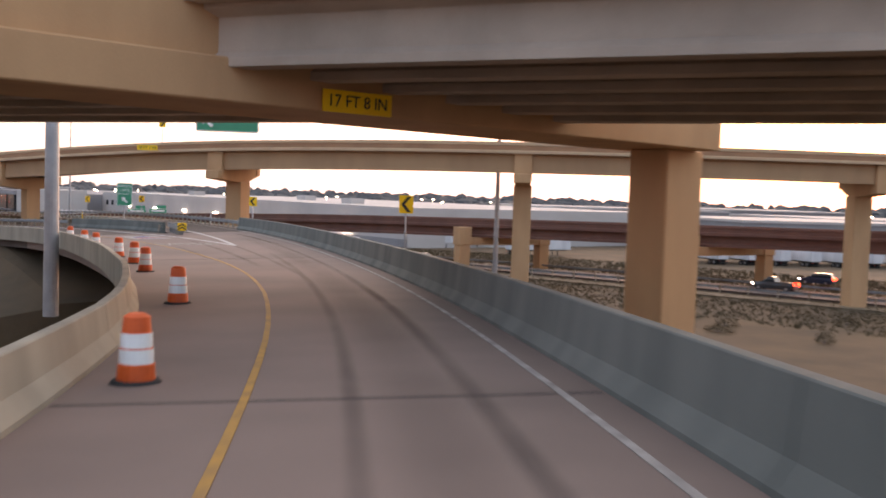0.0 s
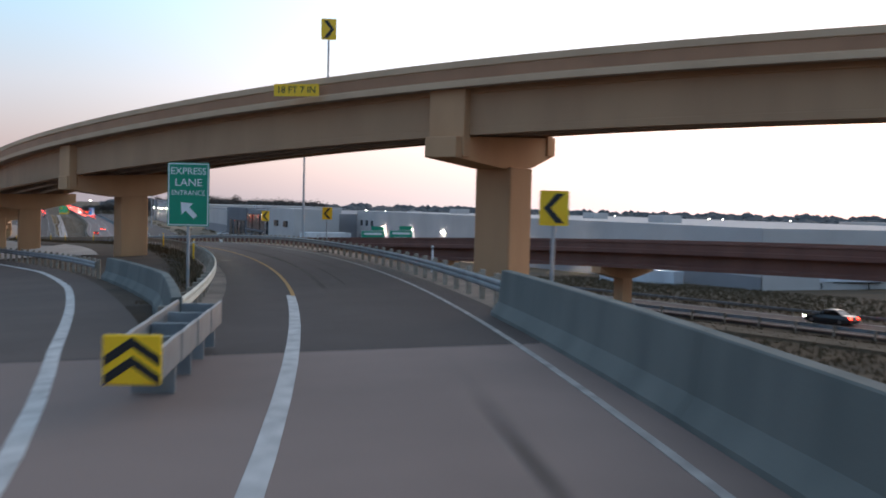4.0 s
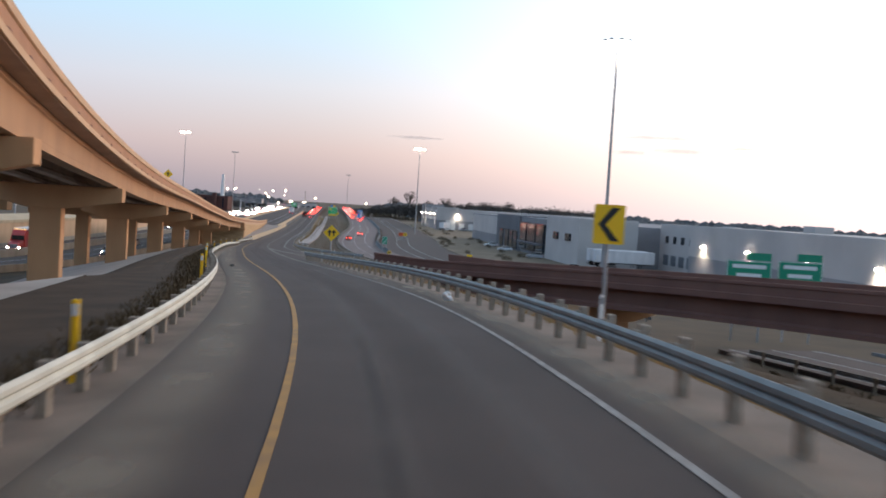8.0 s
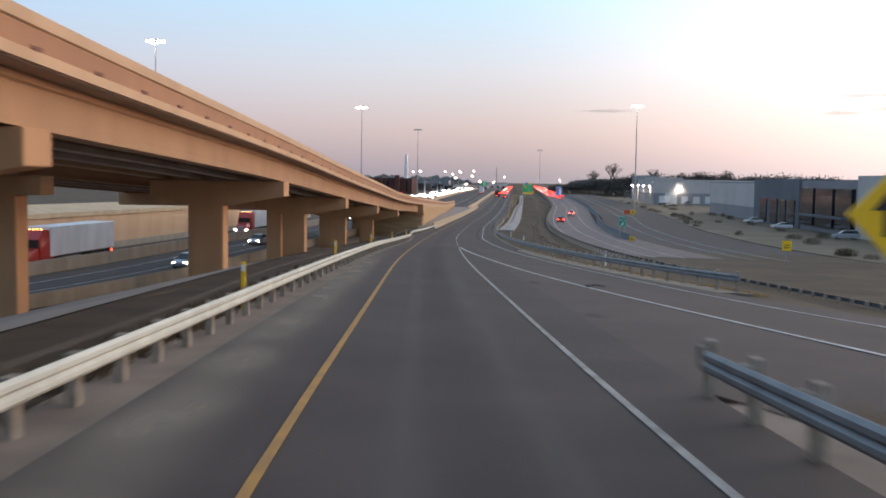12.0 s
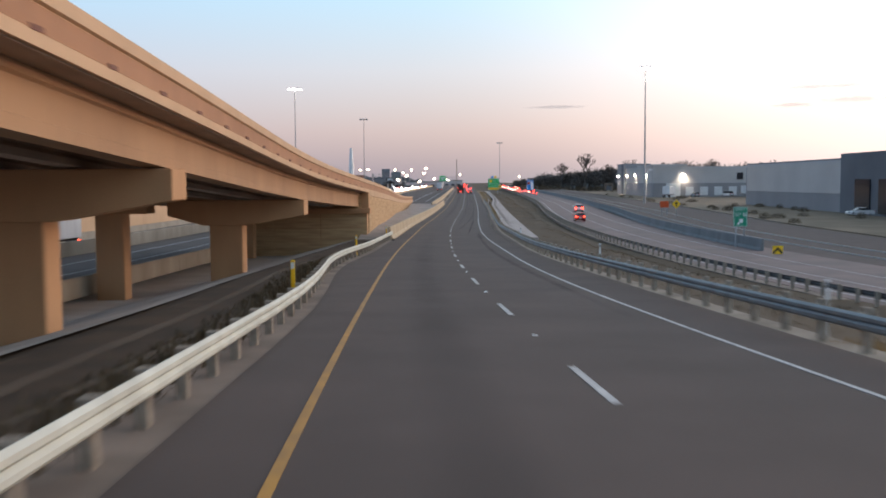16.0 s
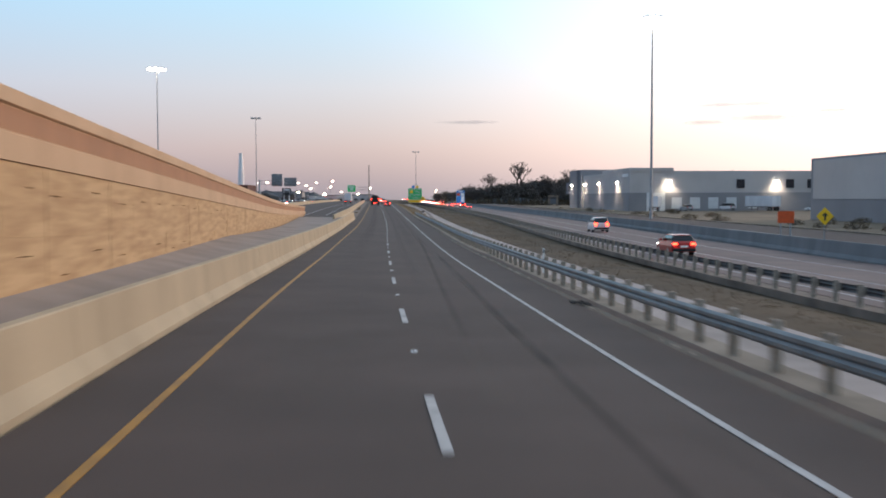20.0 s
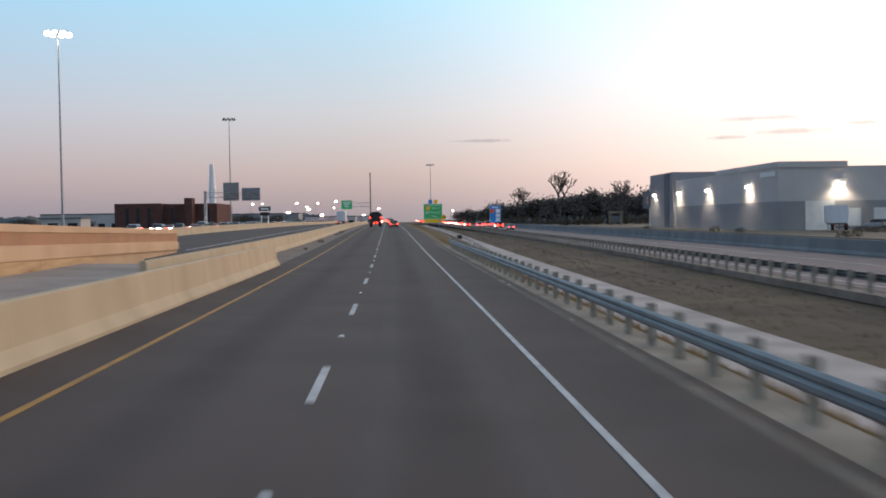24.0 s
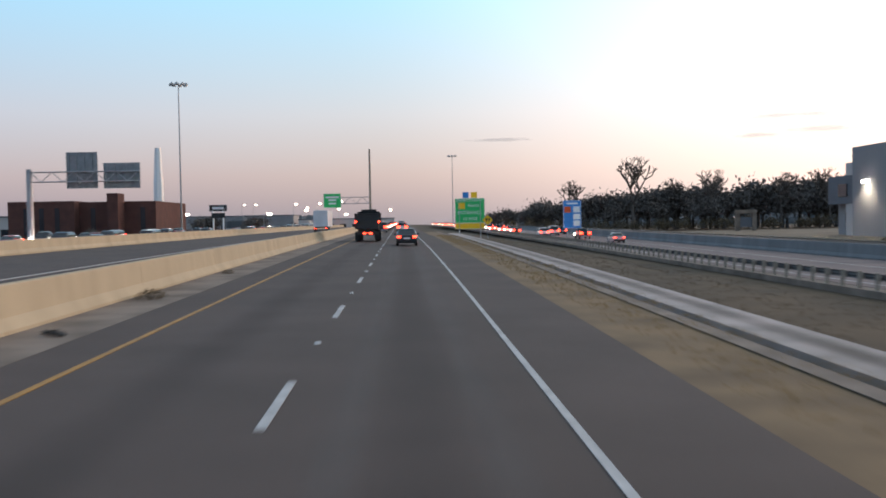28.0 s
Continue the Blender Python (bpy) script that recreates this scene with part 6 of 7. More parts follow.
TRAILER_WHITE = node_mat("white_trailer_sides", (0.66, 0.67, 0.68), (0.5, 0.51, 0.53), 0.5, 0.6, 0.03, streak=0.3)
DARK_STEEL = node_mat("dark_truck_steel", (0.03, 0.03, 0.032), (0.05, 0.045, 0.04), 0.6, 1.2, 0.05, metal=0.3)


def loft(bm, rows, bevel=0.0):
    """Closed hull through cross-sections (y, half width low, half width high, z low, z high)."""
    rings = []
    for y, w0, w1, z0, z1 in rows:
        rings.append([bm.verts.new(p) for p in ((-w0, y, z0), (w0, y, z0), (w0 * 1.0, y, z0 + (z1 - z0) * 0.55), (w1, y, z1), (-w1, y, z1), (-w0 * 1.0, y, z0 + (z1 - z0) * 0.55))])
    for a, b in zip(rings, rings[1:]):
        for i in range(6):
            j = (i + 1) % 6
            bm.faces.new((a[i], a[j], b[j], b[i]))
    bm.faces.new(rings[0][::-1])
    bm.faces.new(rings[-1])
    bmesh.ops.recalc_face_normals(bm, faces=bm.faces[:])
    return bm


def wheel(parent, x, y, r=0.33, w=0.22):
    bm = bmesh.new()
    tube(bm, (x - w / 2, y, r), (x + w / 2, y, r), r, r, 14)
    tyre = part("wheel", bm, RUBBER, parent)
    bm = bmesh.new()
    s = 1 if x > 0 else -1
    tube(bm, (x + s * (w / 2 - 0.04), y, r), (x + s * (w / 2 + 0.012), y, r), r * 0.62, r * 0.55, 10)
    part("rim", bm, CHROME, tyre)


def lamp_pair(parent, name, x, y, z, w, h, d, material):
    for s in (-1, 1):
        bm = bmesh.new()
        box(bm, s * x - w / 2, s * x + w / 2, y - d, y + d, z - h / 2, z + h / 2, bevel=0.015)
        part(name, bm, material, parent)


def car(kind, colour, label, m=None, group="", lit=True, plain=False):
    """A car of length 4.7 m or so, its nose towards +y, its base on the ground."""
    ob = thing(kind, label, "car", m, group)
    bm = bmesh.new()
    tall = {"sedan": 0.0, "hatchback": 0.12, "suv": 0.3, "pickup": 0.32, "van": 0.35}[kind]
    L = {"sedan": 2.4, "hatchback": 2.15, "suv": 2.4, "pickup": 2.8, "van": 2.6}[kind]
    hw_, belt, roof = (0.9 if kind in ("sedan", "hatchback") else 0.97), 0.92 + tall * 0.75, {"sedan": 1.45, "hatchback": 1.5, "suv": 1.78, "pickup": 1.85, "van": 2.05}[kind]
    low = 0.24 + tall * 0.3
    loft(bm, [(-L, hw_ * 0.86, hw_ * 0.8, low + 0.16, belt - 0.1), (-L + 0.12, hw_ * 0.97, hw_ * 0.88, low, belt + 0.02), (-L + 0.7, hw_, hw_ * 0.93, low - 0.02, belt + 0.04), (0.6, hw_, hw_ * 0.93, low - 0.03, belt), (L - 1.1, hw_, hw_ * 0.9, low - 0.02, belt - 0.06), (L - 0.25, hw_ * 0.95, hw_ * 0.82, low, belt - 0.2), (L, hw_ * 0.8, hw_ * 0.7, low + 0.12, belt - 0.32)])
    part("body", bm, colour, ob)
    back = {"sedan": -L + 0.75, "hatchback": -L + 0.15, "suv": -L + 0.1, "pickup": -0.35, "van": -L + 0.06}[kind]
    front = {"van": L - 0.7}.get(kind, L - 1.25)
    bm = bmesh.new()
    g0, g1 = (0.75 if kind == "sedan" else 0.3), (0.85 if kind != "van" else 0.9)
    loft(bm, [(back, hw_ * 0.88, hw_ * 0.86, belt - 0.05, belt + 0.02), (back + g0, hw_ * 0.9, hw_ * 0.68, belt - 0.05, roof - 0.06), (front - g1, hw_ * 0.9, hw_ * 0.68, belt - 0.06, roof - 0.06), (front, hw_ * 0.88, hw_ * 0.84, belt - 0.1, belt - 0.02)])
    part("cabin_glass", bm, CAR_GLASS, ob)
    bm = bmesh.new()
    loft(bm, [(back + g0 - 0.06, hw_ * 0.70, hw_ * 0.58, roof - 0.08, roof - 0.03), (back + g0 + 0.4, hw_ * 0.71, hw_ * 0.6, roof - 0.08, roof), (front - g1 - 0.3, hw_ * 0.71, hw_ * 0.6, roof - 0.08, roof), (front - g1 + 0.06, hw_ * 0.70, hw_ * 0.58, roof - 0.09, roof - 0.04)])
    part("roof", bm, colour, ob)
    if kind == "pickup":
        bm = bmesh.new()
        box(bm, -0.75, 0.75, -L + 0.12, -0.45, belt - 0.3, belt + 0.045)
        part("bed_cover", bm, RUBBER, ob)
    bm = bmesh.new()
    box(bm, -hw_ * 0.9, hw_ * 0.9, -L - 0.06, -L + 0.12, low + 0.05, low + 0.25, bevel=0.03)
    part("bumper", bm, RUBBER if kind != "pickup" else CHROME, ob)
    if plain:
        for s in (-1, 1):
            for y in (-L + 0.95, L - 0.95):
                bm = bmesh.new()
                tube(bm, (s * (hw_ - 0.22), y, 0.34), (s * (hw_ + 0.0), y, 0.34), 0.34, 0.34, 12)
                part("wheel", bm, RUBBER, ob)
        # Lamps of far cars enlarged, so their size stands in for bloom.
        lamp_pair(ob, "tail_lamp", hw_ * 0.72, -L + 0.0, belt - 0.16, 0.5, 0.36, 0.09, TAIL_GLOW)
        lamp_pair(ob, "head_lamp", hw_ * 0.66, L - 0.12, belt - 0.34, 0.6, 0.4, 0.1, HEAD_GLOW)
        return ob
    bm = bmesh.new()
    box(bm, -0.26, 0.26, -L - 0.075, -L - 0.055, low + 0.32, low + 0.46)
    part("plate", bm, WHITE_SIGN, ob)
    for s in (-1, 1):
        bm = bmesh.new()
        box(bm, s * (hw_ + 0.08) - 0.1, s * (hw_ + 0.08) + 0.1, front - 0.55, front - 0.45, belt - 0.02, belt + 0.13, bevel=0.02)
        part("mirror", bm, colour, ob)
        for y in (-L + 0.95, L - 0.95):
            wheel(ob, s * (hw_ - 0.12), y, 0.33 + tall * 0.14)
    lamp_pair(ob, "tail_lamp", hw_ * 0.72, -L + 0.0, belt - 0.16, 0.3 if kind != "pickup" else 0.16, 0.16 if kind in ("sedan", "hatchback") else 0.36, 0.09, TAIL_GLOW if lit else PAINT_RED)
    lamp_pair(ob, "head_lamp", hw_ * 0.66, L - 0.12, belt - 0.34, 0.34, 0.15, 0.1, HEAD_GLOW if lit else CHROME)
    return ob


def trailer(colour, label, m=None, group="", length=14.5, lit=True):
    ob = thing("semi_trailer", label, "trailer", m, group)
    bm = bmesh.new()
    box(bm, -1.28, 1.28, -length, 0, 1.15, 4.05, bevel=0.04)
    part("box_body", bm, colour, ob)
    bm = bmesh.new()
    box(bm, -1.0, 1.0, -length + 0.3, -1.0, 0.95, 1.148)
    box(bm, -1.1, 1.1, -length - 0.02, -length + 0.1, 0.45, 0.6)
    part("chassis", bm, DARK_STEEL, ob)
    for s in (-1, 1):
        for y in (-length + 1.2, -length + 2.4):
            wheel(ob, s * 1.05, y, 0.5, 0.42)
        bm = bmesh.new()
        box(bm, s * 0.9 - 0.06, s * 0.9 + 0.06, -3.2, -3.05, 0, 1.0)
        part("landing_leg", bm, DARK_STEEL, ob)
    lamp_pair(ob, "tail_lamp", 0.95, -length - 0.01, 0.85, 0.25, 0.12, 0.02, TAIL_GLOW if lit else PAINT_RED)
    return ob


def semi(colour, label, m, group=""):
    ob = thing("semi_truck", label, "truck", m, group)
    bm = bmesh.new()
    loft(bm, [(-0.2, 1.22, 1.15, 1.0, 3.75), (1.6, 1.24, 1.1, 0.9, 3.8), (2.4, 1.2, 1.05, 0.9, 2.9)])
    part("cab", bm, colour, ob)
    bm = bmesh.new()
    loft(bm, [(2.35, 1.1, 0.95, 0.75, 2.05), (4.1, 1.0, 0.8, 0.7, 1.8), (4.5, 0.95, 0.75, 0.75, 1.5)])
    part("bonnet", bm, colour, ob)
    bm = bmesh.new()
    box(bm, -1.0, 1.0, 2.28, 2.44, 2.1, 2.85)
    part("windscreen", bm, CAR_GLASS, ob)
    bm = bmesh.new()
    box(bm, -0.6, 0.6, 4.45, 4.58, 0.85, 1.5, bevel=0.03)
    box(bm, -1.2, 1.2, 4.4, 4.7, 0.4, 0.72, bevel=0.04)
    part("grille", bm, CHROME, ob)
    for s in (-1, 1):
        for y in (3.6, 0.3, -1.0):
            wheel(ob, s * 1.0, y, 0.5, 0.4)
    bm = bmesh.new()
    box(bm, -0.5, 0.5, -2.2, 4.0, 0.6, 0.95)
    part("frame_rails", bm, DARK_STEEL, ob)
    lamp_pair(ob, "head_lamp", 0.9, 4.55, 0.95, 0.3, 0.2, 0.05, HEAD_GLOW)
    bm = bmesh.new()
    for k in range(5):
        box(bm, -0.9 + 0.4 * k, -0.8 + 0.4 * k, 1.5, 1.6, 3.8, 3.9)
    part("roof_markers", bm, glow_mat("amber_marker", (1.0, 0.45, 0.08), 8), ob)
    return ob


def dump_truck(m):
    ob = thing("dump_truck", "dark dump truck with an open bed and red tail lamps", "truck", m)
    bm = bmesh.new()
    loft(bm, [(-4.2, 1.1, 1.25, 1.25, 2.75), (1.6, 1.1, 1.25, 1.15, 2.9)])
    part("bed", bm, DARK_STEEL, ob)
    bm = bmesh.new()
    for k in range(5):
        for s in (-1, 1):
            box(bm, s * 1.22 - 0.06, s * 1.22 + 0.06, -4.1 + 1.35 * k, -3.98 + 1.35 * k, 1.3, 2.85)
    for z in (1.35, 2.05, 2.75):
        box(bm, -1.15, 1.15, -4.28, -4.18, z - 0.06, z + 0.06)
    part("bed_ribs", bm, DARK_STEEL, ob)
    bm = bmesh.new()
    loft(bm, [(1.75, 1.2, 1.05, 1.0, 3.0), (3.2, 1.2, 1.0, 0.9, 3.0), (3.9, 1.15, 0.95, 0.9, 2.1), (5.2, 0.95, 0.8, 0.8, 1.8)])
    part("cab", bm, PAINT_DARK, ob)
    bm = bmesh.new()
    box(bm, -0.75, 0.75, 1.7, 1.76, 2.2, 2.85)
    part("rear_window", bm, CAR_GLASS, ob)
    bm = bmesh.new()
    box(bm, -1.15, 1.15, -0.5, 2.3, 2.88, 3.05)
    box(bm, -0.8, 0.8, 1.2, 1.6, 2.9, 3.3)
    part("tarp_roll", bm, RUBBER, ob)
    bm = bmesh.new()
    box(bm, -0.5, 0.5, -4.0, 4.8, 0.75, 1.2)
    box(bm, -1.1, 1.1, -4.25, -4.1, 0.7, 1.0)
    part("chassis", bm, DARK_STEEL, ob)
    for s in (-1, 1):
        for y in (4.0, -1.6, -2.9):
            wheel(ob, s * 0.98, y, 0.52, 0.44)
        bm = bmesh.new()
        box(bm, s * 0.98 - 0.3, s * 0.98 + 0.3, -3.66, -3.62, 0.2, 0.95)
        part("mud_flap", bm, RUBBER, ob)
    lamp_pair(ob, "tail_lamp", 1.15, -4.3, 2.0, 0.18, 0.18, 0.02, TAIL_GLOW)
    lamp_pair(ob, "brake_lamp", 0.3, -4.3, 0.85, 0.34, 0.12, 0.03, TAIL_GLOW)
    return ob


car("sedan", PAINT_DARK, "dark sedan with lit red tail lamps on the ramp", ROAD.stand(709, 0.4))
dump_truck(ROAD.stand(728, -3.4))
random.seed(11)
kinds = [("sedan", PAINT_DARK, "dark sedan with lit lamps in the traffic"), ("suv", PAINT_WHITE, "white sport utility car with lit lamps in the traffic"), ("sedan", PAINT_SILVER, "silver sedan with lit lamps in the traffic"),
         ("pickup", PAINT_DARK, "dark pickup truck with lit lamps in the traffic"), ("hatchback", PAINT_RED, "red hatchback with lit lamps in the traffic"), ("van", PAINT_WHITE, "white van with lit lamps in the traffic"), ("suv", PAINT_BLUE, "dark blue sport utility car with lit lamps")]
fleet = []
first_places = [(LOWER, 122, 2.0), (HIGHWAY, hw(690), 3.3), (HIGHWAY, hw(640), 6.8), (LOWER, 60, 2.0), (HIGHWAY, hw(352), 3.2), (HIGHWAY, hw(700), 6.8), (HIGHWAY, hw(712), 10.4)]
for (kind, col, lab), (ln, s, lat) in zip(kinds, first_places):
    fleet.append(car(kind, col, lab, ln.stand(s, lat), "traffic on the highways"))
far_fleet = [car(kind, col, lab, HIGHWAY.stand(hw(735 + 14 * k), 3.2), "traffic on the highways", plain=True) for k, (kind, col, lab) in enumerate(kinds)]
places = [(HIGHWAY, hw(y), a) for y, a in ((-38, 7.0), (400, 6.8), (668, 7.0))]
y = 840.0
while y < 1350:
    for a in (3.2, 7.0, 10.6):
        if random.random() < 0.85:
            places.append((HIGHWAY, hw(y + random.uniform(-4, 4)), a))
    y += random.uniform(11, 19)
for s in range(800, 1300, 17):
    for a in (0.2, -3.4):
        if random.random() < 0.8:
            places.append((ROAD, s + random.uniform(-4, 4), a))
for ln, s, lat in places:
    copy_thing(random.choice(far_fleet if ln is ROAD or s > hw(600) else fleet), ln.stand(s, lat))
turned = pose(0, 0, 0, 0, 0, 180)
oncoming = [(OTHER, ot(y), a) for y, a in ((196, -3.2), (182, -19.6), (236, -7.0), (330, -10.5), (352, -17), (395, -7.0), (440, -10.6))]
y = 560.0
while y < 1350:
    for a in (-5.5, -9.2, -13, -17):
        if random.random() < 0.75:
            oncoming.append((OTHER, ot(y + random.uniform(-5, 5)), a))
    y += random.uniform(16, 28)
for ln, s, lat in oncoming:
    copy_thing(random.choice(far_fleet if s > ot(500) else fleet), ln.stand(s, lat) @ turned)
for s, lat in ((ot(191), -16.2), (ot(262), -16.2)):
    m = OTHER.stand(s, lat) @ turned
    semi(PAINT_RED, "red semi truck with lit head lamps on the opposite highway", m, "semi trucks")
    trailer(TRAILER_WHITE, "white box trailer behind the red semi truck", m @ pose(0, 0.6, 0), "semi trucks")
trailer(TRAILER_WHITE, "grey-white trailer with red tail lamps beyond the barrier", ROAD.stand(812, -14.2), "semi trucks", 12)
for x, y, yw in ((-104, 706, 80), (-79, 772, 70), (-84, 756, 95)):
    copy_thing(random.choice(fleet), pose(x, y, 3.2, 0, 0, yw))
# parked trailers and cars in the yards
yard = trailer(TRAILER_WHITE, "white box trailer parked in the yard", pose(107, 60, base_height(107, 60), 0, 0, -96), "parked trailers", lit=False)
copy_thing(yard, pose(104, 30.5, base_height(104, 30), 0, 0, -98))
for k in range(11):
    copy_thing(yard, pose(112 + 5.0 * k, 16 - 3.4 * k, base_height(112, 11), 0, 0, -14))
for x, y, yw in ((80, 74, -160), (79, 246, -90), (79, 252, -88), (66, 555, -20), (93, 556, 8)):
    copy_thing(yard, pose(x, y, 4.0 if y < 300 else 3.2, 0, 0, yw))
parked = car("suv", PAINT_SILVER, "parked silver sport utility car by the warehouse", pose(60, 292, 2.95, 0, 0, 85), "parked cars", lit=False)
parked_b = car("sedan", PAINT_WHITE, "parked white sedan by the warehouse", pose(59.5, 246, 3.0, 0, 0, 80), "parked cars", lit=False)
car("van", PAINT_WHITE, "parked white van by the dock doors", pose(88, 560, 3.2, 0, 0, 20), "parked cars", lit=False)
for x, y, yw in ((70, 255, 90), (58, 330, 88), (75, 557, 10), (110, 552, 80), (58.5, 360, 95)):
    copy_thing(random.choice((parked, parked_b)), pose(x, y, 3.1, 0, 0, yw))

# ---- lamps along the far streets ----
street = thing("street_lamp", "lit street lamp on a tall steel pole", "street lamp", pose(-86.9, 1204, 3.5), "street lamps in the distance")
bm = bmesh.new()
tube(bm, (0, 0, -1), (0, 0, 18), 0.2, 0.1, 8)
tube(bm, (0, 0, 17.8), (1.8, 0, 18.4), 0.07, 0.06, 6)
part("pole", bm, POLE, street)
bm = bmesh.new()
box(bm, 1.4, 2.6, -0.3, 0.3, 18.35, 18.6, bevel=0.05)
head = part("lamp_head", bm, POLE, street)
bm = bmesh.new()
box(bm, 1.3, 2.7, -0.42, 0.42, 17.9, 18.34)
part("lens", bm, LAMP_GLOW, head)
for x, y, dz in ((-122.9, 1201, 0), (-115, 1202, 0), (-79, 1205, -3), (-70, 1206, 0), (-55, 1206, 1.5), (-57, 1208, -4), (-98, 900, -6), (-60, 860, -7), (-40, 1000, -6), (-66, 1060, -3), (-30, 1100, -7), (-48, 920, -8), (-132, 1000, -6), (-160, 930, -7), (-20, 1220, -5), (40, 1180, -8), (90, 905, -9), (120, 880, -9.5), (60, 930, -9), (-200, 820, -7), (170, 860, -9), (-180, 1100, -5)):
    copy_thing(street, pose(x, y, 3.5 + dz - (4 if y < 1150 else 0)))
# lights scattered over the far plain
glint = thing("yard_light", "small lit yard light on a short pole", "street lamp", pose(260, 420, 2.5), "yard lights far off")
bm = bmesh.new()
tube(bm, (0, 0, -1), (0, 0, 9), 0.12, 0.08, 6)
part("pole", bm, POLE, glint)
bm = bmesh.new()
box(bm, -0.5, 0.5, -0.35, 0.35, 8.8, 9.3, bevel=0.08)
part("lens", bm, LAMP_GLOW, glint)
random.seed(5)
for k in range(46):
    a, d = radians(random.uniform(18, 88)), random.uniform(330, 1000)
    x, y = -20 + d * math.sin(a), -60 + d * math.cos(a)
    if 55 < x < 185 and 40 < y < 700:
        continue
    copy_thing(glint, pose(x, y, base_height(x, y)))
# ---- trees ----
# Leaf colour paled to stand in for haze before the far trees.
LEAF = node_mat("haze_paled_leaves", (0.125, 0.108, 0.095), (0.08, 0.07, 0.062), 0.9, 0.4, 0)
BARK = node_mat("grey_brown_bark", (0.12, 0.10, 0.085), (0.075, 0.063, 0.055), 0.95, 3, 0.2)
DRY = node_mat("dry_grass_blades", (0.30, 0.205, 0.10), (0.185, 0.13, 0.065), 0.95, 0.25, 0, fine=3)
tree_n = DRY.node_tree
pb, out = tree_n.nodes["Principled BSDF"], tree_n.nodes["Material Output"]
tl, ms = tree_n.nodes.new("ShaderNodeBsdfTranslucent"), tree_n.nodes.new("ShaderNodeMixShader")
tl.inputs["Color"].default_value = (0.26, 0.19, 0.10, 1)
tree_n.links.new(pb.outputs[0], ms.inputs[1])
tree_n.links.new(tl.outputs[0], ms.inputs[2])
tree_n.links.new(ms.outputs[0], out.inputs["Surface"])
BROWN_GRASS = node_mat("brown_grass_blades", (0.135, 0.090, 0.048), (0.08, 0.058, 0.032), 0.95, 0.2, 0, fine=3)
WEED = node_mat("dark_weeds", (0.082, 0.060, 0.032), (0.135, 0.097, 0.057), 0.95, 0.6, 0, fine=3)


def tree(height, width, leaves, seed, label, m, bare=False):
    """Tapered trunk with forking limbs and a crown of small leaf clumps."""
    rnd = random.Random(seed)
    ob = thing("tree", label, "tree", m, "trees beyond the frontage road")
    wood = bmesh.new()
    tips = []

    def limb(p, d, length, r, depth):
        q = p + d * length
        tube(wood, p, q, r, r * 0.7, 5, caps=False)
        if depth == 0:
            tips.append(q)
            return
        for k in range(3 if depth > 1 else 2 + bare):
            v = Vector((rnd.uniform(-1, 1), rnd.uniform(-1, 1), rnd.uniform(0.05, 0.9))) * (width / height)
            limb(q, (d * 0.6 + v * 1.3).normalized(), length * rnd.uniform(0.55, 0.8), r * (0.7 if bare else 0.62), depth - 1)

    limb(Vector((0, 0, -0.3)), Vector((0, 0, 1)), height * (0.33 if bare else 0.17), height * 0.024, 5 if bare else 4)
    part("trunk", wood, BARK, ob)
    if not bare:
        vs, fs = [], []
        for q in tips:
            for k in range(leaves):
                c = q + Vector((rnd.gauss(0, 1), rnd.gauss(0, 1), rnd.gauss(0, 0.75))) * width * 0.1
                s = rnd.uniform(0.2, 0.5)
                u = Vector((rnd.gauss(0, 1), rnd.gauss(0, 1), rnd.gauss(0, 1))).normalized() * s
                w = Vector((rnd.gauss(0, 1), rnd.gauss(0, 1), rnd.gauss(0, 1))).normalized() * s
                n = len(vs)
                vs += [c - u, c + w, c + u, c - w * 0.8]
                fs.append((n, n + 1, n + 2, n + 3))
        me = bpy.data.meshes.new("crown")
        me.from_pydata(vs, [], fs)
        me.materials.append(LEAF)
        cr = new("crown", me)
        cr.parent = ob
    return ob


oak = [tree(13.5 + 2 * k, 13 + 1.5 * k, 22, 20 + k, "dark leafy evergreen oak beyond the frontage road", pose(60 + 14 * k, 822 - 3 * k, 3.2)) for k in range(3)]
random.seed(8)
for k in range(96):
    f = (k % 48) / 47
    x = 26 + 190 * f + random.uniform(-4, 4)
    y = 832 - 55 * f * f + random.uniform(-6, 22) + 22 * (k // 48)
    sc = (0.85 + 0.75 * min(1, f * 3)) * random.uniform(0.85, 1.15)
    copy_thing(random.choice(oak), pose(x, y, 3.2, 0, 0, random.uniform(0, 360)) @ Matrix.Scale(sc, 4))
for x, y, sc in ((-100, 815, 0.5), (-88, 752, 0.42), (-120, 810, 0.6), (-130, 790, 0.55), (-150, 800, 0.6), (-175, 790, 0.6), (-200, 800, 0.65), (-66, 1010, 0.6), (-230, 760, 0.6), (-160, 730, 0.5)):
    copy_thing(random.choice(oak), pose(x, y, 3.2, 0, 0, random.uniform(0, 360)) @ Matrix.Scale(sc, 4))
for k in range(34):
    copy_thing(random.choice(oak), pose(random.uniform(-330, -62), random.uniform(835, 905), 3.2, 0, 0, random.uniform(0, 360)) @ Matrix.Scale(random.uniform(0.55, 0.85), 4))
bare = tree(25, 15, 0, 44, "tall leafless tree above the dark tree line", pose(64.6, 815, 3.2), True)
for x, y, sc in ((58, 880, 0.8), (150, 830, 0.85), (98, 835, 0.85), (82, 826, 0.72), (112, 812, 0.75), (128, 812, 0.8), (140, 800, 0.75), (90, 815, 0.66)):
    copy_thing(bare, pose(x, y, 3.2, 0, 0, random.uniform(0, 360)) @ Matrix.Scale(sc, 4))


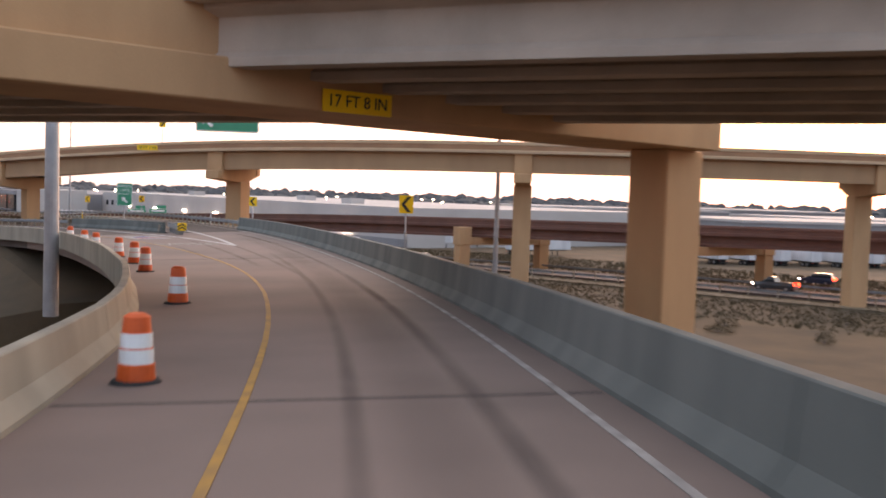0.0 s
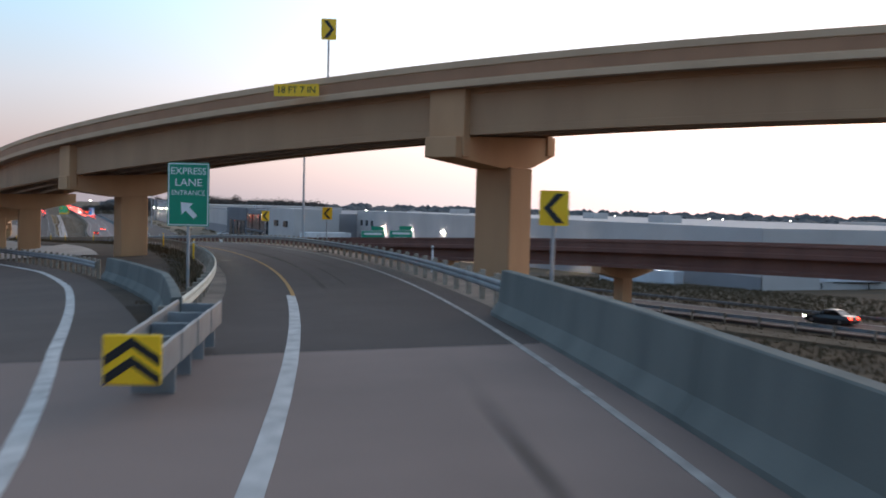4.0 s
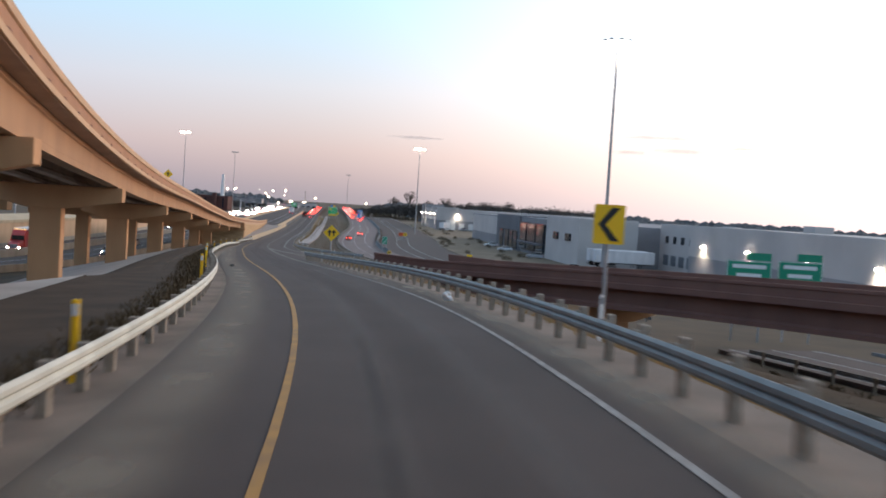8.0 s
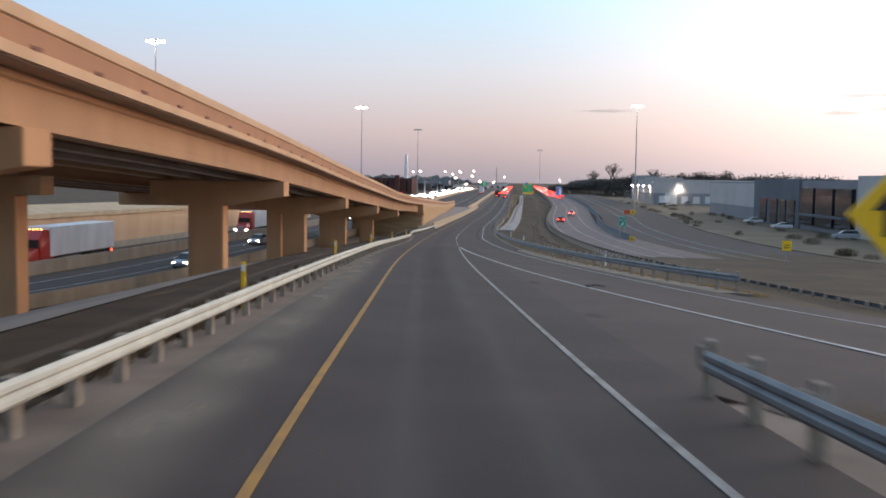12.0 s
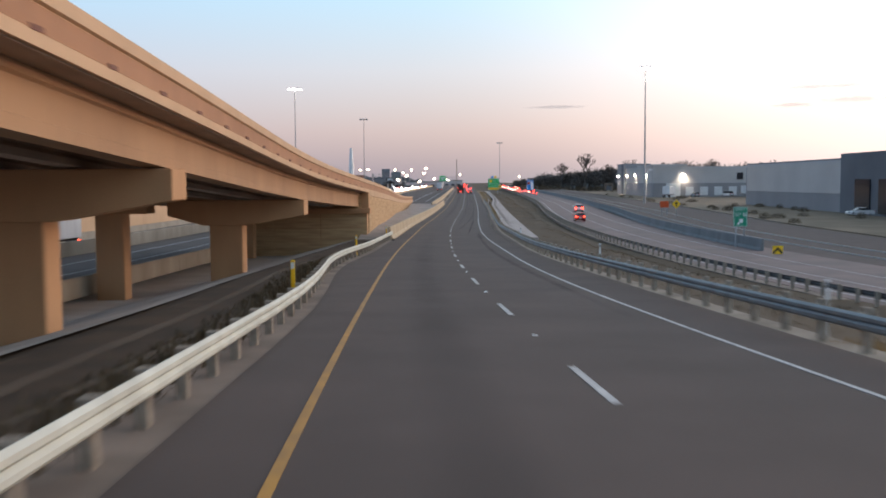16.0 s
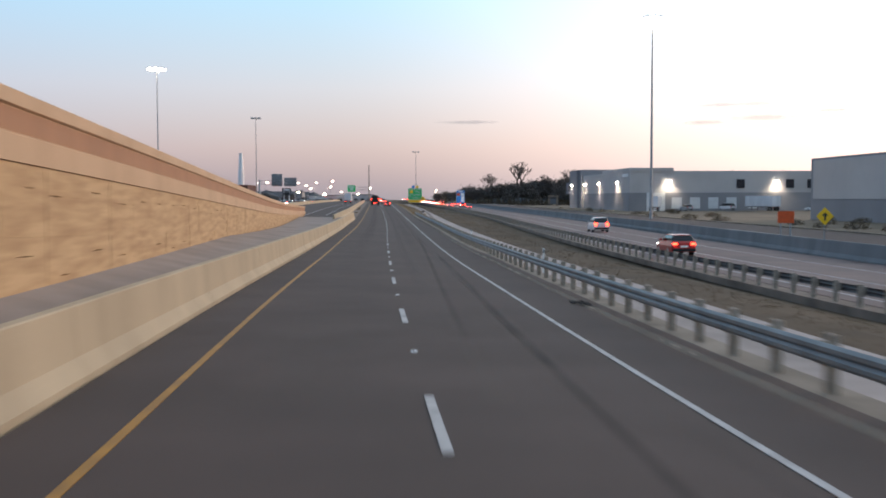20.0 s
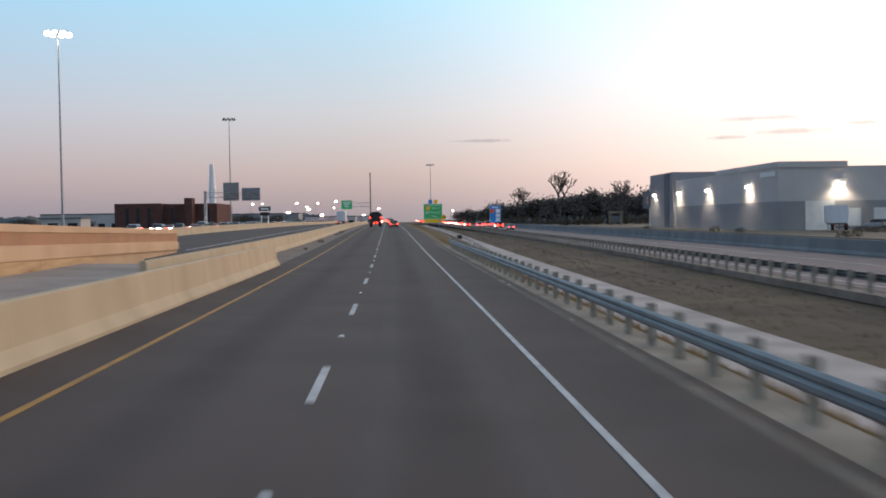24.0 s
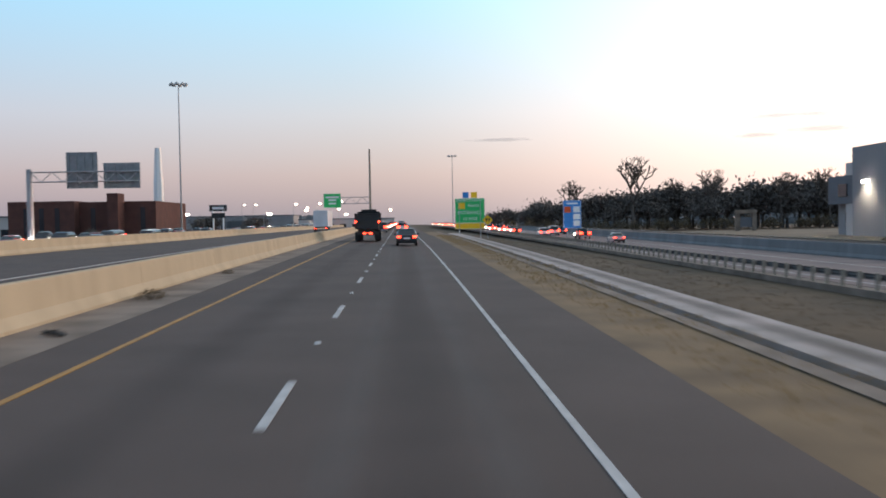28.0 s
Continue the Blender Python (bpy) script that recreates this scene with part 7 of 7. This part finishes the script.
def shrub(seed, label, m):
    rnd = random.Random(seed)
    ob = thing("shrub", label, "shrub", m, "shrubs on the bare earth")
    bm = bmesh.new()
    for k in range(7):
        tube(bm, (0, 0, -0.1), (rnd.uniform(-0.7, 0.7), rnd.uniform(-0.7, 0.7), rnd.uniform(0.5, 1.0)), 0.03, 0.012, 4, caps=False)
    part("branchwork", bm, BARK, ob)
    vs, fs = [], []
    for k in range(420):
        a, e, r = rnd.uniform(0, 6.283), rnd.uniform(0, 1), rnd.uniform(0.55, 1.0)
        c = Vector((math.cos(a) * math.sqrt(1 - e * e) * 0.95, math.sin(a) * math.sqrt(1 - e * e) * 0.95, 0.1 + e * 1.0)) * r
        u, w = (Vector((rnd.gauss(0, 1), rnd.gauss(0, 1), rnd.gauss(0, 1))).normalized() * rnd.uniform(0.05, 0.12) for _ in range(2))
        n = len(vs)
        vs += [c - u, c + w, c + u]
        fs.append((n, n + 1, n + 2))
    me = bpy.data.meshes.new("foliage")
    me.from_pydata(vs, [], fs)
    me.materials.append(WEED)
    o = new("foliage", me)
    o.parent = ob
    return ob


bush = shrub(3, "low brown-green shrub on bare earth by the warehouse", HIGHWAY.stand(hw(300), 37, 0.02))
random.seed(21)
for k in range(40):
    y = random.uniform(225, 640)
    lat = far_wall(hw(y)) + random.choice((23.5, 25, 33, 40)) + random.uniform(-1.2, 1.2)
    copy_thing(bush, HIGHWAY.stand(hw(y), lat, 0.02) @ Matrix.Diagonal((random.uniform(0.9, 2.2), random.uniform(0.9, 2.0), random.uniform(0.6, 1.3), 1)))

# far woods along the horizon
random.seed(3)
vs, fs = [], []
for k in range(2600):
    a, d = radians(random.uniform(-32, 100)), random.uniform(1050, 1900)
    x, y = -20 + d * math.sin(a), -60 + d * math.cos(a)
    if abs(x) < 90:
        continue
    r, h = random.uniform(7, 16), random.uniform(6, 12) * (d / 1200)
    n = len(vs)
    for j in range(7):
        b = j * 0.8976
        q = random.uniform(0.7, 1.15)
        vs.append((x + r * q * math.cos(b), y + r * q * math.sin(b), 2.0))
    for j in range(7):
        b = j * 0.8976 + 0.4
        q = random.uniform(0.5, 0.95)
        vs.append((x + r * q * math.cos(b), y + r * q * math.sin(b), 2.5 + h * random.uniform(0.5, 0.85)))
    vs.append((x, y, 2.5 + h))
    for j in range(7):
        i = (j + 1) % 7
        fs += [(n + j, n + i, n + 7 + j), (n + i, n + 7 + i, n + 7 + j), (n + 7 + j, n + 7 + i, n + 14)]
me = bpy.data.meshes.new("distant_woods")
me.from_pydata(vs, [], fs)
me.materials.append(node_mat("far_foliage", (0.10, 0.105, 0.108), (0.07, 0.075, 0.078), 0.95, 0.05, 0))
tagged(new("distant_woods", me), "dark low woods along the flat horizon", "woods", kind="stuff")


# ---- grass and weeds ----
def tufts(name, line, a, b, lo, hi, count, size, material, label, seed, lift=None):
    """Many thin blades standing in small clumps between two laterals."""
    rnd = random.Random(seed)
    vs, fs = [], []
    for k in range(count):
        s = rnd.uniform(a, b)
        u = rnd.uniform(lo(s), hi(s))
        p = line.at(s, u)
        p.z = (line.at(s, u, lift).z if lift is not None else ground_height(p.x, p.y)) - 0.02
        for j in range(5):
            c = p + Vector((rnd.gauss(0, 0.12), rnd.gauss(0, 0.12), 0))
            t = rnd.uniform(0, 6.283)
            w, h = Vector((math.cos(t), math.sin(t), 0)) * size * 0.14, size * rnd.uniform(0.5, 1.3)
            tip = c + Vector((rnd.gauss(0, 0.35) * size, rnd.gauss(0, 0.35) * size, h))
            n = len(vs)
            vs += [c - w, c + w, tip]
            fs.append((n, n + 1, n + 2))
    me = bpy.data.meshes.new(name)
    me.from_pydata(vs, [], fs)
    me.materials.append(material)
    return tagged(new(name, me), label, "grass", kind="stuff")


tufts("weeds", ROAD, 100, 396, lambda s: rail_left(s) - 2.1, lambda s: rail_left(s) - 0.6, 8000, 0.2, WEED, "dark weeds on the soil beside the pale guardrail", 1)
tufts("weeds", ROAD, 110, 396, lambda s: rail_left(s) - 1.3, lambda s: rail_left(s) - 0.65, 2200, 0.42, WEED, "taller dark weeds close behind the pale guardrail", 14)
tufts("dry_grass", ROAD, 95, 212, lambda s: 8.0, lambda s: 24, 8000, 0.22, BROWN_GRASS, "rough brown grass on the bank of the ramp", 12)
tufts("dry_grass", ROAD, 95, 236, lambda s: 5.5, lambda s: 7.6, 2600, 0.25, DRY, "tall dry grass behind the guardrail", 2)
tufts("dry_grass", ROAD, 262, 620, lambda s: rail_right(min(s, 600)) + 0.3, lambda s: rail_right(min(s, 600)) + 1.2, 9000, 0.19, DRY, "dry grass fringe under the guardrail", 3)
tufts("dry_grass", ROAD, 300, 760, lambda s: rail_right(min(s, 600)) + 0.6, lambda s: 21, 18000, 0.1, BROWN_GRASS, "short brown winter grass between the roads", 4)
tufts("dry_grass", ROAD, 600, 760, lambda s: 4.8, lambda s: 7.2, 2500, 0.1, DRY, "dry yellow grass on the bare verge", 5, lift=-0.02)

# thin evening clouds
CLOUD = bpy.data.materials.new("thin_cloud")
CLOUD.use_nodes = True
nt = CLOUD.node_tree
cb = nt.nodes["Principled BSDF"]
cb.inputs["Base Color"].default_value, cb.inputs["Roughness"].default_value = (0.45, 0.45, 0.5, 1), 1.0
cu, cs = nt.nodes.new("ShaderNodeUVMap"), nt.nodes.new("ShaderNodeVectorMath")
cs.operation = "DISTANCE"
cs.inputs[1].default_value = (0.5, 0.5, 0)
cn, cr = nt.nodes.new("ShaderNodeTexNoise"), nt.nodes.new("ShaderNodeMapRange")
cg, ca = nt.nodes.new("ShaderNodeNewGeometry"), nt.nodes.new("ShaderNodeMath")
cn.inputs["Scale"].default_value, cn.inputs["Detail"].default_value = 0.02, 5
ca.operation = "MULTIPLY_ADD"
ca.inputs[1].default_value = 0.55
nt.links.new(cu.outputs[0], cs.inputs[0])
nt.links.new(cg.outputs["Position"], cn.inputs["Vector"])
nt.links.new(cn.outputs["Fac"], ca.inputs[0])
nt.links.new(cs.outputs["Value"], ca.inputs[2])
nt.links.new(ca.outputs[0], cr.inputs["Value"])
cr.inputs["From Min"].default_value, cr.inputs["From Max"].default_value, cr.inputs["To Min"].default_value, cr.inputs["To Max"].default_value = 0.45, 0.75, 0.3, 0.0
nt.links.new(cr.outputs[0], cb.inputs["Alpha"])
for az, el, w, h in ((21.0, 5.4, 130, 8), (22.8, 4.6, 120, 10), (19.6, 4.4, 70, 7), (5.4, 4.6, 110, 6), (26.5, 4.9, 60, 6)):
    d, a, e = 2800.0, radians(az), radians(el)
    bm = bmesh.new()
    uv = bm.loops.layers.uv.new("UVMap")
    c = Vector((-11 + d * math.sin(a), 400 + d * math.cos(a), 6 + d * math.tan(e)))
    ax = Vector((math.cos(a), -math.sin(a), 0)) * w
    up = Vector((0, 0, 1)) * h
    rows = [[bm.verts.new(c + ax * u + up * v) for u in (-1, 0, 1)] for v in (-1, 0, 1)]
    for i in range(2):
        for j in range(2):
            f = bm.faces.new((rows[i][j], rows[i][j + 1], rows[i + 1][j + 1], rows[i + 1][j]))
            for lp, q in zip(f.loops, ((j, i), (j + 1, i), (j + 1, i + 1), (j, i + 1))):
                lp[uv].uv = (q[0] / 2, q[1] / 2)
    tagged(part("cloud", bm, CLOUD), "thin grey evening cloud low in the sky", "cloud", kind="structure")

# shrubs on the rough ground below the ramps
random.seed(31)
for k in range(26):
    x, y = random.uniform(8, 46), random.uniform(-75, 30)
    if x < 40 - 0.12 * y and x > 16 + 0.35 * y:
        copy_thing(bush, pose(x, y, ground_height(x, y)) @ Matrix.Diagonal((random.uniform(0.9, 1.9), random.uniform(0.9, 1.8), random.uniform(0.6, 1.2), 1)))

# litter and weeds along the barrier
for s, lat, sc in ((608, -7.0, 0.4), (640, -7.3, 0.35), (655, -7.45, 0.5), (668, -7.5, 0.3), (590, -6.9, 0.25)):
    copy_thing(bush, ROAD.stand(s, lat) @ Matrix.Diagonal((sc, sc * 1.6, sc * 0.6, 1)))
scrap = thing("tyre_scrap", "curled black strip of tyre on the shoulder", "litter", ROAD.stand(396, -3.85))
bm = bmesh.new()
for k in range(7):
    a = 0.35 * k
    box(bm, -0.09, 0.09, -0.07, 0.07, -0.012, 0.012, pose(0.05 * math.sin(2.1 * k), 0.11 * k - 0.35, 0.03 + 0.05 * math.sin(0.45 * k), 22 * math.sin(1.3 * k), 8 * math.cos(2.0 * k), 12 * math.sin(k)))
part("tread", bm, RUBBER, scrap)
for s, lat, yw in ((646, -7.15, 40), (133, 4.0, 70), (206, -3.2, 15), (262, 6.9, 110), (434, 4.9, 30)):
    p = ROAD.at(s, lat)
    copy_thing(scrap, pose(p.x, p.y, p.z, 0, 0, yw))
copy_thing(scrap, ROAD.stand(622, 7.25, -0.1) @ Matrix.Diagonal((2.0, 0.7, 4.0, 1)))

# undergrowth along the foot of the trees
random.seed(17)
for k in range(70):
    f = k / 69
    m = pose(26 + 190 * f + random.uniform(-2, 2), 818 - 55 * f * f + random.uniform(-6, 10), 3.1, 0, 0, random.uniform(0, 360))
    copy_thing(bush, m @ Matrix.Diagonal((random.uniform(2.2, 3.6), random.uniform(2.2, 3.4), random.uniform(2.4, 4.2), 1)))
tufts("weeds", LOWER, 20, 195, lambda s: 7.5, lambda s: 36.0, 9000, 0.42, WEED, "rough scrub below the brown ramp", 8)
tufts("weeds", LOWER, 5, 190, lambda s: -34.0, lambda s: -6.5, 7000, 0.38, WEED, "rough weeds on the ground below the ramps", 7)
